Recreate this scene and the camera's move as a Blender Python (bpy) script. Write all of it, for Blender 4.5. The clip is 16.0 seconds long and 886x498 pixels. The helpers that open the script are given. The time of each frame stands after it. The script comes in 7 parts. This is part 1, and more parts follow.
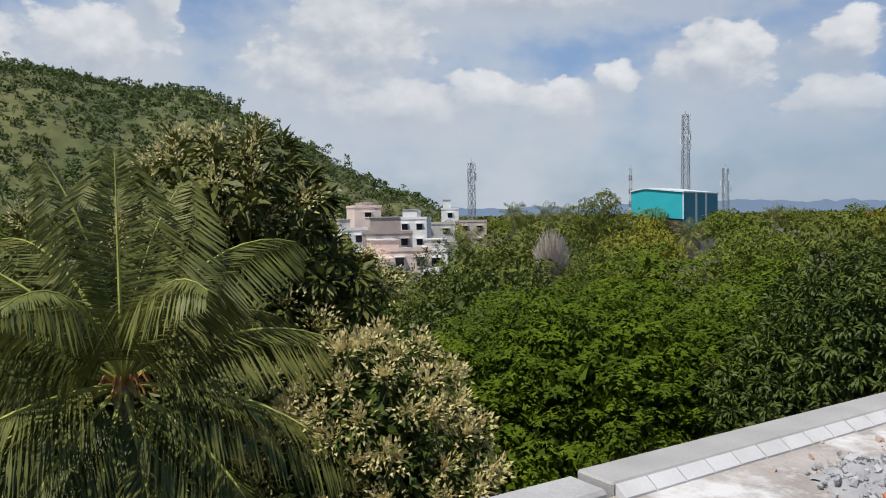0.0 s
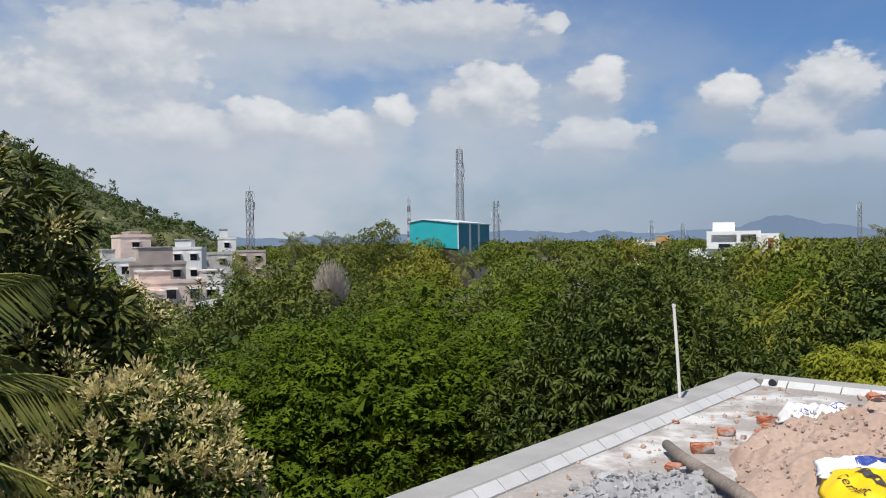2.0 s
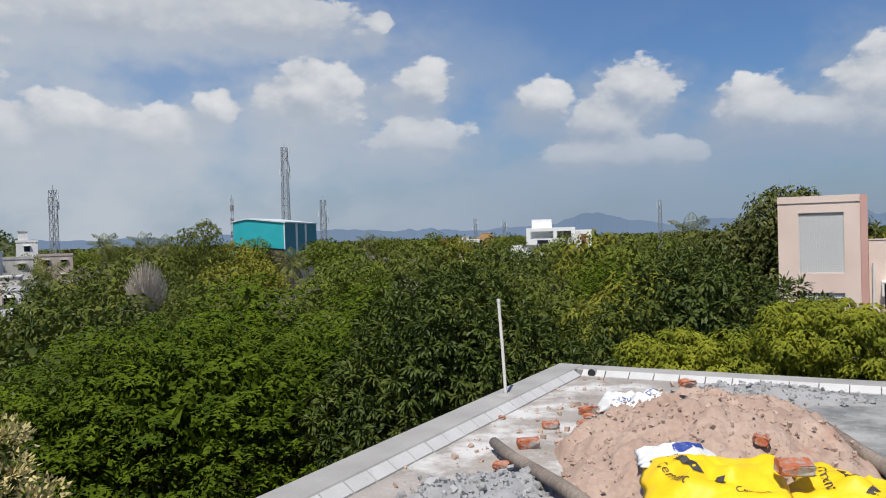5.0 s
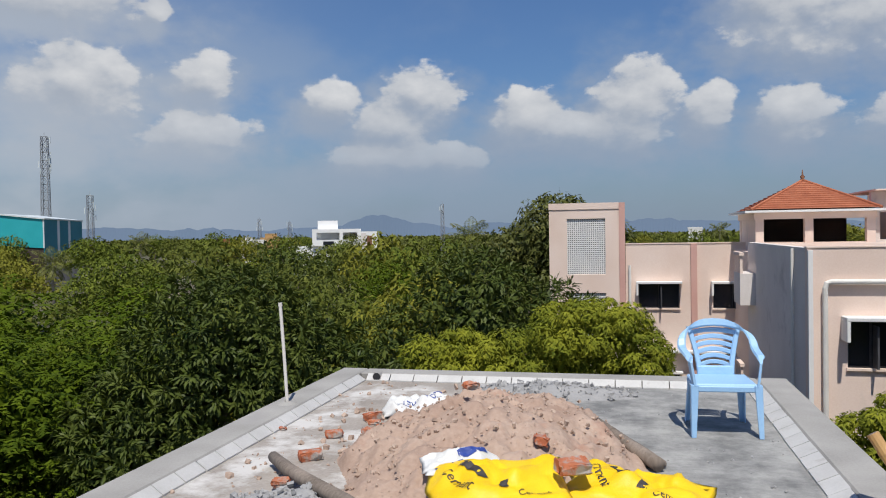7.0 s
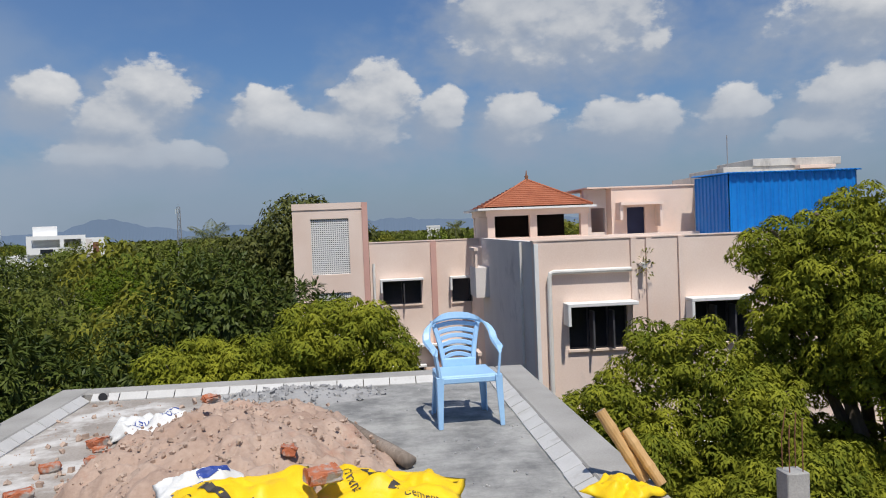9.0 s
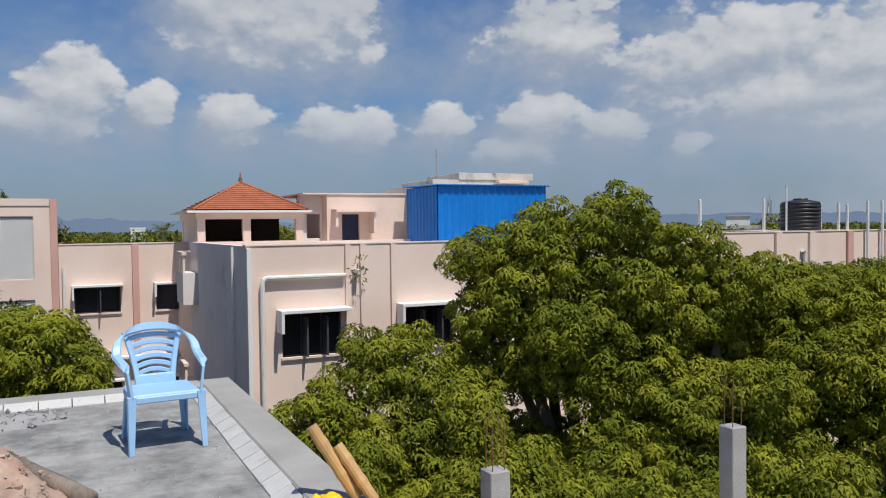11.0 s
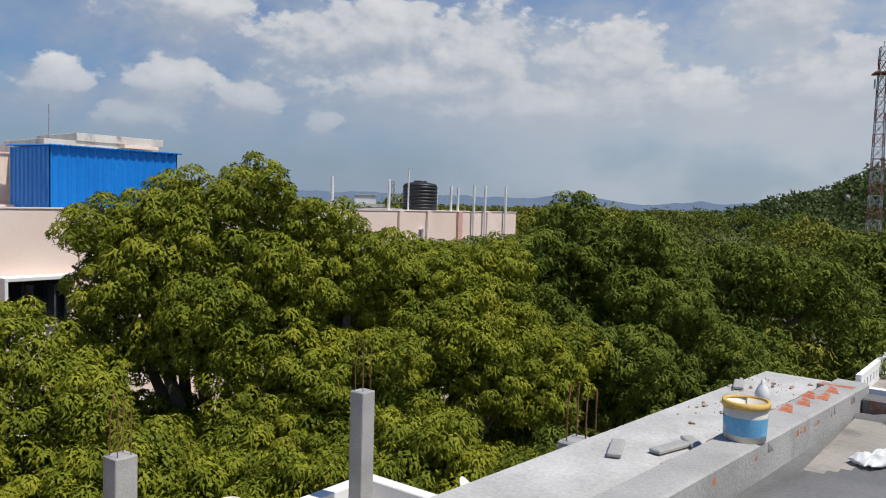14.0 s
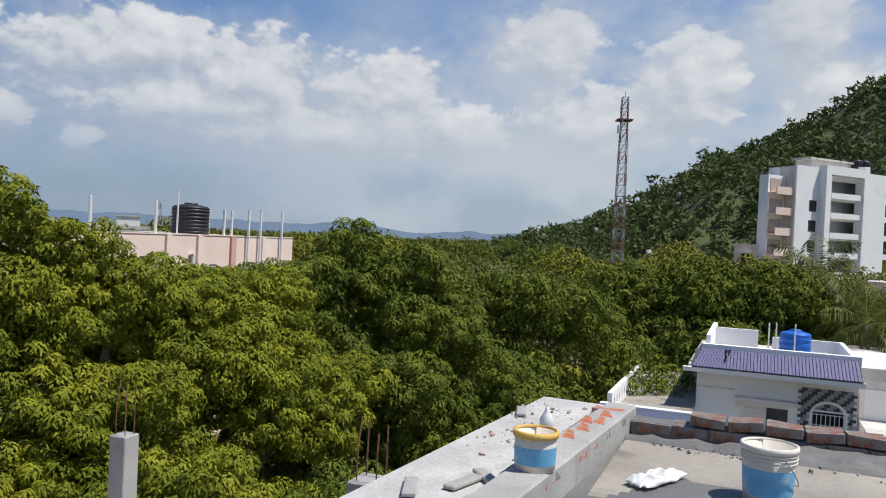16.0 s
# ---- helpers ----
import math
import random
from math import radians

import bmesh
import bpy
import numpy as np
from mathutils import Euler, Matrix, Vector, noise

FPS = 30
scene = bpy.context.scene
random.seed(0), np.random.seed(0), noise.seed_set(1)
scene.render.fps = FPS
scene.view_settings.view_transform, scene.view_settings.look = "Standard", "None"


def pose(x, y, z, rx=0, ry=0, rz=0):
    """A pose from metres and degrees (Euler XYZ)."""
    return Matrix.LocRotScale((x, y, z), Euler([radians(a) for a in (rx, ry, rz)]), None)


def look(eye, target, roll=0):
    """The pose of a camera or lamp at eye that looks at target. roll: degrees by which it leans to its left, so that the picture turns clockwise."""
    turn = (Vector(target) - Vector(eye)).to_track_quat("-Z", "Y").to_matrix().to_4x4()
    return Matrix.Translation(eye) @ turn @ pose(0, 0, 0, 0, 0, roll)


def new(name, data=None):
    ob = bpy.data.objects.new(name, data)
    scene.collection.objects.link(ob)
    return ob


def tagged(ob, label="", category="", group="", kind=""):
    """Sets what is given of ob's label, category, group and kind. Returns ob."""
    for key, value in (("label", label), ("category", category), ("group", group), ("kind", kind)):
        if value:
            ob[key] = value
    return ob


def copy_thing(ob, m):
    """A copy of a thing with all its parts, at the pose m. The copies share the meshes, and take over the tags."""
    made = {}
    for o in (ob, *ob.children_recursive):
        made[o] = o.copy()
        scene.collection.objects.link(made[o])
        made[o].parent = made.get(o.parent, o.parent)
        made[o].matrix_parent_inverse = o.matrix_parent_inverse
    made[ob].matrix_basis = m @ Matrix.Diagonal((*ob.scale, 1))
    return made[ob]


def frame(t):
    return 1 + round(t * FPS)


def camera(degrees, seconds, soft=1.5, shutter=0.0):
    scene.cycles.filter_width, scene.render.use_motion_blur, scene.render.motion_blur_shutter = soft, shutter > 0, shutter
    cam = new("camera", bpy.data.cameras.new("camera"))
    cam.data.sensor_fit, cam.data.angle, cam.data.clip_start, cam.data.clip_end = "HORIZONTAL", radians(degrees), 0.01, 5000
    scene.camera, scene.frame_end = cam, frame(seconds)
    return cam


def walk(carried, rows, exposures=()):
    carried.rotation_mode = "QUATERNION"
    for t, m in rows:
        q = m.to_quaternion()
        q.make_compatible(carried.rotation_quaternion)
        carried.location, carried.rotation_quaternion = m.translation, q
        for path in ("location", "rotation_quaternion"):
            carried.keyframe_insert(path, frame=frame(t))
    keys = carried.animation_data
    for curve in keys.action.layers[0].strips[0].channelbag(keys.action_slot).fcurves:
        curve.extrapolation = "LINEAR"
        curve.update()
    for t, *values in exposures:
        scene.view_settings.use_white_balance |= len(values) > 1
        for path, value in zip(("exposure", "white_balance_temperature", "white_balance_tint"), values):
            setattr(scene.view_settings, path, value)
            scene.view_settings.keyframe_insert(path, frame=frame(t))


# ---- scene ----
cam = camera(58.83, 16.0, soft=1.05)

# seconds, x, y, z, yaw, pitch, roll
PATH = [
    (0, 0.187, -0.447, 1.453, 57.07, -2.46, -0.91),
    (0.5, 0.167, -0.427, 1.462, 52.34, -2.60, -1.08),
    (1, 0.151, -0.401, 1.467, 48.66, -2.52, -1.14),
    (1.5, 0.152, -0.354, 1.469, 44.91, -1.26, -0.93),
    (2, 0.146, -0.310, 1.470, 41.18, -0.53, -0.85),
    (2.5, 0.134, -0.278, 1.465, 38.20, -0.76, -0.77),
    (3, 0.108, -0.237, 1.461, 36.76, -0.81, -0.73),
    (5.5, 0.000, 0.000, 1.450, 25.70, -1.00, -1.20),
    (6, -0.012, 0.048, 1.453, 22.51, -1.07, -0.55),
    (6.5, -0.036, 0.108, 1.451, 19.12, -1.04, -0.81),
    (7, -0.065, 0.179, 1.446, 13.19, -1.12, -0.91),
    (7.5, -0.094, 0.217, 1.441, 7.01, -1.16, -1.10),
    (8, -0.107, 0.244, 1.439, 2.15, -1.38, -2.13),
    (10.5, 0.012, 0.591, 1.413, -19.24, -1.76, -0.51),
    (11, 0.018, 0.643, 1.409, -25.82, -1.65, -0.75),
    (11.5, 0.021, 0.671, 1.402, -30.21, -1.83, -0.84),
    (12, 0.018, 0.678, 1.397, -35.39, -2.71, -0.08),
    (12.5, 0.019, 0.702, 1.393, -40.29, -3.46, 0.45),
    (13, 0.015, 0.717, 1.387, -45.58, -3.41, 0.48),
    (13.5, 0.027, 0.727, 1.383, -50.13, -3.38, 0.79),
    (14, 0.020, 0.735, 1.384, -52.17, -3.34, 1.56),
    (14.5, 0.053, 0.772, 1.373, -55.57, -3.21, 2.06),
    (15, 0.119, 0.832, 1.376, -60.71, -3.21, 1.78),
    (15.5, 0.146, 0.874, 1.386, -64.07, -2.38, 3.10),
    (16, 0.170, 0.921, 1.385, -68.36, -0.81, 2.73),
]


def eye_pose(x, y, z, yaw, pitch, roll):
    a, b = radians(yaw), radians(pitch)
    way = Vector((-math.sin(a) * math.cos(b), math.cos(a) * math.cos(b), math.sin(b)))
    return look((x, y, z), Vector((x, y, z)) + way, roll)


walk(cam, [(r[0], eye_pose(*r[1:])) for r in PATH], [(0, 0.09), (3, 0.04), (5.5, -0.06), (7, -0.14), (12, -0.15), (14.5, -0.02), (16, 0.09)])

# ---------------------------------------------------------------- light
SUN_TO = Vector((0.08, -0.44, 0.895)).normalized()
sun = new("sun", bpy.data.lights.new("sun", "SUN"))
sun.data.energy, sun.data.angle, sun.data.color = 4.7, radians(0.53), (1.0, 0.955, 0.88)
sun.matrix_world = look(SUN_TO * 100, (0, 0, 0))

# clouds: heading, elevation, half width, half height (degrees), x is to the right of +y
CUMULUS = [
    (-63.2, 12.8, 5.4, 4.0), (-66.5, 10.2, 4.6, 3.0), (-81, 11.6, 4.8, 2.5), (-87.5, 11.2, 3.0, 2.0), (-76.5, 15, 1.3, 2.0),
    (-60, 8.0, 7.0, 2.4), (-37.8, 10.4, 4.5, 2.5), (-29.8, 11.2, 2.3, 1.6), (-32.6, 15.2, 0.9, 0.8), (-30.5, 7.2, 4.2, 1.7),
    (-44.5, 9.5, 1.7, 1.3), (-54, 8.5, 2.7, 1.8), (-48.5, 7.8, 3.1, 1.7), (-51.3, 15.6, 9.0, 1.7), (-41.5, 15.6, 8.0, 1.5),
    (-21, 9.7, 2.6, 1.4), (-14.5, 10.3, 3.1, 1.8), (-17.2, 8.2, 3.4, 1.3), (-6.8, 8.3, 2.8, 1.9),
    (0.8, 9.1, 3.3, 2.8), (5.6, 8.2, 1.9, 1.9), (-2.5, 7.4, 5.0, 1.6), (10.9, 7.9, 2.4, 1.8), (-18, 5.6, 4.0, 1.1),
    (-13.2, 5.5, 3.5, 1.2), (14.8, 14.0, 6.8, 3.1), (9.2, 15.4, 2.6, 2.0), (19, 7.1, 4.4, 1.6), (26.2, 7.5, 2.3, 1.5),
    (33, 7.7, 2.9, 1.8), (38, 6.8, 3.1, 1.4), (31, 5.4, 3.4, 1.1), (43.5, 5.6, 1.7, 1.0), (34.5, 13.2, 5.6, 2.7),
    (45.5, 11.6, 6.2, 2.9), (54.5, 10.6, 4.5, 3.2), (64, 9.7, 5.0, 3.3), (69.5, 7.9, 3.8, 2.1), (50, 8.6, 8.6, 1.9),
    (60, 7.3, 8.6, 1.7), (75.5, 13.8, 4.1, 2.9), (85.3, 11.4, 4.0, 3.8), (79, 8.4, 5.6, 2.2), (92.5, 15.0, 3.4, 2.2), (95, 10, 4, 3),
]


def make_world():
    w = bpy.data.worlds.new("world")
    scene.world = w
    w.use_nodes = True
    t = w.node_tree
    t.nodes.clear()
    N, L = t.nodes.new, t.links.new

    def math_(op, a, b=None, c=None, clamp=False):
        n = N("ShaderNodeMath")
        n.operation, n.use_clamp = op, clamp
        for k, v in enumerate((a, b, c)):
            if v is None:
                continue
            if isinstance(v, (int, float)):
                n.inputs[k].default_value = v
            else:
                L(v, n.inputs[k])
        return n.outputs[0]

    def step(v, lo, hi, to_lo=0.0, to_hi=1.0):
        n = N("ShaderNodeMapRange")
        n.interpolation_type = "SMOOTHSTEP"
        L(v, n.inputs[0])
        for k, x in enumerate((lo, hi, to_lo, to_hi)):
            n.inputs[k + 1].default_value = x
        return n.outputs[0]

    def mix(f, a, b):
        n = N("ShaderNodeMix")
        n.data_type = "RGBA"
        if isinstance(f, float):
            n.inputs[0].default_value = f
        else:
            L(f, n.inputs[0])
        for k, v in ((6, a), (7, b)):
            if isinstance(v, tuple):
                n.inputs[k].default_value = (*v, 1)
            else:
                L(v, n.inputs[k])
        return n.outputs[2]

    def noise_(vec, scale, detail, rough=0.55):
        n = N("ShaderNodeTexNoise")
        L(vec, n.inputs["Vector"])
        n.inputs["Scale"].default_value, n.inputs["Detail"].default_value, n.inputs["Roughness"].default_value = scale, detail, rough
        return n.outputs[0]

    co = N("ShaderNodeTexCoord").outputs["Generated"]
    sep = N("ShaderNodeSeparateXYZ")
    L(co, sep.inputs[0])
    x, y, z = sep.outputs
    az = math_("MULTIPLY", math_("ARCTAN2", x, y), 57.2958)
    el = math_("MULTIPLY", math_("ARCSINE", z), 57.2958)
    sky = N("ShaderNodeTexSky")
    sky.sky_type, sky.sun_disc = "NISHITA", False
    sky.sun_elevation = math.asin(SUN_TO.z)
    sky.sun_rotation = math.atan2(SUN_TO.x, SUN_TO.y)
    sky.air_density, sky.dust_density, sky.ozone_density = 1.3, 0.6, 2.5
    tint = N("ShaderNodeMix")
    tint.data_type, tint.blend_type = "RGBA", "MULTIPLY"
    tint.inputs[0].default_value = 1
    L(sky.outputs[0], tint.inputs[6])
    tint.inputs[7].default_value = (SKY_GAIN * 0.56, SKY_GAIN * 0.79, SKY_GAIN * 1.17, 1)
    clear = tint.outputs[2]
    # stretched direction for the cloud texture
    comb = N("ShaderNodeCombineXYZ")
    L(az, comb.inputs[0])
    L(math_("MULTIPLY", el, 1.5), comb.inputs[1])
    ang = comb.outputs[0]
    plane = N("ShaderNodeCombineXYZ")
    L(az, plane.inputs[0])
    L(el, plane.inputs[1])

    def cloud_edge(shift):
        """How far outside the clouds a direction is, looked up some degrees higher."""
        lifted = N("ShaderNodeVectorMath")
        lifted.operation = "ADD"
        L(plane.outputs[0], lifted.inputs[0])
        lifted.inputs[1].default_value = (shift * 0.5, shift, 0)
        lo = None
        for a, e, wd, ht in CUMULUS:
            m = N("ShaderNodeVectorMath")
            m.operation = "MULTIPLY_ADD"
            L(lifted.outputs[0], m.inputs[0])
            m.inputs[1].default_value = (0.9 / wd, 0.88 / ht, 0)
            m.inputs[2].default_value = (-0.9 * a / wd, -0.88 * e / ht, 0)
            ln = N("ShaderNodeVectorMath")
            ln.operation = "LENGTH"
            L(m.outputs[0], ln.inputs[0])
            d = ln.outputs["Value"]
            lo = d if lo is None else math_("SMOOTH_MIN", lo, d, 0.45)
        st = N("ShaderNodeVectorMath")
        st.operation = "MULTIPLY"
        L(lifted.outputs[0], st.inputs[0])
        st.inputs[1].default_value = (1, 1.5, 1)
        puff, fine = noise_(st.outputs[0], 0.17, 3, 0.5), noise_(st.outputs[0], 0.55, 7, 0.6)
        # rounded billows along the edges
        cells = N("ShaderNodeTexVoronoi")
        cells.feature = "SMOOTH_F1"
        L(st.outputs[0], cells.inputs["Vector"])
        cells.inputs["Scale"].default_value, cells.inputs["Detail"].default_value, cells.inputs["Smoothness"].default_value = 0.42, 2.0, 0.35
        billow = math_("MULTIPLY_ADD", cells.outputs["Distance"], 0.42, -0.2)
        # away from the view cloud goes on by noise; extra unseen cover behind brightens walls
        out = step(math_("ABSOLUTE", math_("ADD", az, -8.0)), 95, 115)
        wide = math_("ADD", math_("MULTIPLY_ADD", noise_(st.outputs[0], 0.05, 4), -6.0, 5.9), math_("MULTIPLY", out, -1.3))
        away = math_("MAXIMUM", out, step(el, 22, 30))
        lo = math_("ADD", math_("MULTIPLY", lo, math_("SUBTRACT", 1.0, away)), math_("MULTIPLY", wide, away))
        return math_("ADD", math_("ADD", lo, billow), math_("ADD", math_("MULTIPLY_ADD", puff, -0.9, 0.45), math_("MULTIPLY_ADD", fine, -0.95, 0.475)))

    edge, above = cloud_edge(0.0), cloud_edge(1.2)
    veil = step(math_("ADD", noise_(ang, 0.09, 5, 0.5), math_("MULTIPLY", el, -0.006)), 0.36, 0.60)
    top = math_("SUBTRACT", above, edge)
    crisp = step(top, -0.25, 0.25)
    dens = math_("ADD", math_("MULTIPLY", step(edge, 1.14, 0.9), crisp), math_("MULTIPLY", step(edge, 1.5, 0.25), math_("SUBTRACT", 1.0, crisp)))
    shade = math_("MULTIPLY_ADD", top, 0.62, 0.36, clamp=True)
    cloud = mix(shade, CLOUD_GREY, CLOUD_WHITE)
    side = step(math_("ABSOLUTE", math_("ADD", az, -12.0)), 22, 64, 0.0, 1.0)
    cloud = mix(math_("MULTIPLY", step(el, 11, 5), 0.5), cloud, (0.50, 0.54, 0.60))
    cloud = mix(math_("MULTIPLY", step(el, 13.0, 16.5), 0.45), cloud, (0.42, 0.465, 0.54))
    haze = step(el, 9.0, -1.0)
    clear = mix(math_("MULTIPLY", math_("MULTIPLY_ADD", side, 0.30, 0.03), step(el, 30, 17)), clear, (0.44, 0.54, 0.67))
    c = mix(math_("MULTIPLY", haze, 0.85), clear, mix(side, (0.255, 0.33, 0.44), (0.36, 0.43, 0.52)))
    c = mix(math_("MULTIPLY", math_("MULTIPLY", veil, step(el, 22, 7)), math_("MULTIPLY_ADD", side, 0.5, 0.42)), c, mix(side, (0.30, 0.38, 0.51), (0.50, 0.55, 0.61)))
    c = mix(math_("MULTIPLY", step(above, 2.1, 0.6), step(el, 2.0, 6.0, 0.3, 0.8)), c, mix(side, (0.33, 0.395, 0.505), (0.49, 0.535, 0.60)))
    c = mix(math_("MULTIPLY", dens, step(el, 2.5, 9.5, 0.2, 0.95)), c, cloud)
    ground = step(el, -0.5, -3.0)
    c = mix(ground, c, (0.10, 0.12, 0.08))
    bg = N("ShaderNodeBackground")
    L(c, bg.inputs[0])
    bg.inputs[1].default_value = 1.0
    o = N("ShaderNodeOutputWorld")
    L(bg.outputs[0], o.inputs[0])


SKY_GAIN = 0.077
CLOUD_GREY, CLOUD_WHITE = (0.40, 0.445, 0.52), (0.78, 0.785, 0.795)
make_world()


# ---------------------------------------------------------------- materials
def material(name, dark, light, scale=3.0, rough=0.8, bump=0.2, fine=40.0, metal=0.0, stain=None, stain_scale=0.8, stain_at=0.55, by_piece=0.0, by_island=0.0, trans=0.0, spec=0.4, streak=0.0):
    """A surface of two tones at a large and a small scale, with relief and, where given, stains of a third tone."""
    m = bpy.data.materials.new(name)
    m.use_nodes = True
    t = m.node_tree
    N, L = t.nodes.new, t.links.new
    b = t.nodes["Principled BSDF"]
    co = N("ShaderNodeTexCoord").outputs["Object"]
    vec = co
    if streak:
        mp = N("ShaderNodeMapping")
        mp.inputs["Scale"].default_value = (1, 1, streak)
        L(co, mp.inputs[0])
        vec = mp.outputs[0]
    big, small = N("ShaderNodeTexNoise"), N("ShaderNodeTexNoise")
    for n, s, d in ((big, scale, 6), (small, fine, 4)):
        L(vec, n.inputs["Vector"])
        n.inputs["Scale"].default_value, n.inputs["Detail"].default_value = s, d
    f = N("ShaderNodeMath")
    f.operation = "MULTIPLY_ADD"
    L(small.outputs[0], f.inputs[0])
    f.inputs[1].default_value = 0.5
    L(big.outputs[0], f.inputs[2])
    ramp = N("ShaderNodeMapRange")
    L(f.outputs[0], ramp.inputs[0])
    ramp.inputs[1].default_value, ramp.inputs[2].default_value = 0.5, 1.0
    fac = ramp.outputs[0]
    for amount, node, sock in ((by_piece, "ShaderNodeObjectInfo", "Random"), (by_island, "ShaderNodeNewGeometry", "Random Per Island")):
        if amount:
            r = N(node).outputs[sock]
            a = N("ShaderNodeMix")
            a.inputs[0].default_value = amount
            L(fac, a.inputs[2])
            L(r, a.inputs[3])
            fac = a.outputs[0]
    c = N("ShaderNodeMix")
    c.data_type = "RGBA"
    L(fac, c.inputs[0])
    c.inputs[6].default_value, c.inputs[7].default_value = (*dark, 1), (*light, 1)
    col = c.outputs[2]
    if stain:
        sn = N("ShaderNodeTexNoise")
        L(vec, sn.inputs["Vector"])
        sn.inputs["Scale"].default_value, sn.inputs["Detail"].default_value, sn.inputs["Roughness"].default_value = stain_scale, 8, 0.65
        sm = N("ShaderNodeMapRange")
        L(sn.outputs[0], sm.inputs[0])
        sm.inputs[1].default_value, sm.inputs[2].default_value = stain_at, stain_at + 0.13
        s = N("ShaderNodeMix")
        s.data_type = "RGBA"
        L(sm.outputs[0], s.inputs[0])
        L(col, s.inputs[6])
        s.inputs[7].default_value = (*stain, 1)
        col = s.outputs[2]
    L(col, b.inputs["Base Color"])
    b.inputs["Roughness"].default_value, b.inputs["Metallic"].default_value = rough, metal
    b.inputs["Specular IOR Level"].default_value = spec
    if bump:
        bp = N("ShaderNodeBump")
        bp.inputs["Strength"].default_value, bp.inputs["Distance"].default_value = bump, 0.02
        L(f.outputs[0], bp.inputs["Height"])
        L(bp.outputs[0], b.inputs["Normal"])
    if trans:
        tr = N("ShaderNodeBsdfTranslucent")
        L(col, tr.inputs[0])
        mx = N("ShaderNodeMixShader")
        mx.inputs[0].default_value = trans
        L(b.outputs[0], mx.inputs[1])
        L(tr.outputs[0], mx.inputs[2])
        L(mx.outputs[0], t.nodes["Material Output"].inputs[0])
    return m


M = {}
M["concrete"] = material("concrete", (0.27, 0.265, 0.25), (0.44, 0.43, 0.41), 2.0, 0.9, 0.35, 60, stain=(0.24, 0.23, 0.22), stain_scale=1.3, stain_at=0.58)
M["screed"] = material("screed", (0.22, 0.22, 0.215), (0.36, 0.355, 0.345), 1.3, 0.75, 0.25, 50, stain=(0.20, 0.20, 0.20), stain_scale=0.9, stain_at=0.53)
M["wet_cement"] = material("wet_cement", (0.11, 0.108, 0.105), (0.20, 0.195, 0.19), 1.5, 0.6, 0.3, 40)
M["white_tile"] = material("white_tile", (0.46, 0.45, 0.43), (0.60, 0.59, 0.57), 5.0, 0.6, 0.1, 60, by_piece=0.3, stain=(0.42, 0.40, 0.37), stain_scale=6, stain_at=0.6)
M["border"] = material("cement_border", (0.28, 0.27, 0.25), (0.39, 0.375, 0.35), 2.5, 0.9, 0.3, 70, stain=(0.33, 0.315, 0.30), stain_scale=1.5, stain_at=0.6)
M["plaster"] = material("pink_plaster", (0.74, 0.57, 0.475), (0.84, 0.69, 0.60), 0.6, 0.85, 0.1, 30, stain=(0.66, 0.55, 0.48), stain_scale=0.5, stain_at=0.58)
M["plaster_grey"] = material("grey_plaster", (0.66, 0.60, 0.57), (0.77, 0.71, 0.675), 0.8, 0.9, 0.15, 25, stain=(0.52, 0.47, 0.45), stain_scale=0.7, stain_at=0.58)
M["pink_stripe"] = material("rose_plaster", (0.58, 0.33, 0.28), (0.66, 0.40, 0.34), 0.8, 0.85, 0.1, 30)
M["white_paint"] = material("white_paint", (0.70, 0.69, 0.67), (0.82, 0.81, 0.79), 0.7, 0.8, 0.08, 30, stain=(0.55, 0.54, 0.52), stain_scale=0.8, stain_at=0.62, streak=0.3)
M["fresh_white"] = material("fresh_white_paint", (0.80, 0.80, 0.79), (0.88, 0.88, 0.87), 0.4, 0.7, 0.05, 10, stain=(0.70, 0.70, 0.69), stain_scale=0.3, stain_at=0.62)
M["floor_beige"] = material("terrace_cement", (0.24, 0.215, 0.185), (0.38, 0.345, 0.30), 1.6, 0.9, 0.3, 45, stain=(0.15, 0.14, 0.125), stain_scale=1.4, stain_at=0.56)
M["ledge"] = material("rough_ledge", (0.36, 0.35, 0.33), (0.56, 0.55, 0.525), 3.0, 0.95, 0.7, 40, stain=(0.28, 0.27, 0.26), stain_scale=2.0, stain_at=0.6)
M["weathered"] = material("weathered_concrete", (0.45, 0.43, 0.40), (0.66, 0.63, 0.58), 1.2, 0.9, 0.2, 30, stain=(0.22, 0.20, 0.19), stain_scale=1.6, stain_at=0.56, streak=0.35)
M["grime"] = material("brown_plaster", (0.40, 0.33, 0.29), (0.52, 0.44, 0.39), 0.5, 0.9, 0.1, 20)
# near-black that holds the shade of rooms and bores in its colour; also balcony doors
M["gloom_black"] = material("painted_gloom", (0.02, 0.02, 0.022), (0.04, 0.04, 0.045), 1.0, 0.9, 0.0)
M["navy"] = material("navy_door", (0.012, 0.016, 0.05), (0.02, 0.028, 0.08), 2, 0.5, 0.0)
M["roof_tile"] = material("clay_roof", (0.29, 0.085, 0.042), (0.46, 0.165, 0.085), 2.0, 0.85, 0.4, 12, by_piece=0.3)
M["blue_sheet"] = material("blue_sheet", (0.0, 0.14, 0.50), (0.004, 0.20, 0.62), 0.6, 0.45, 0.02, 8)
M["teal_light"] = material("turquoise_sheet", (0.02, 0.36, 0.40), (0.035, 0.43, 0.47), 0.3, 0.5, 0.02, 4)
M["teal_dark"] = material("teal_sheet", (0.0, 0.17, 0.23), (0.01, 0.21, 0.28), 0.3, 0.5, 0.02, 4)
M["sheet_white"] = material("white_sheet", (0.55, 0.62, 0.64), (0.72, 0.77, 0.78), 0.5, 0.4, 0.02, 5)
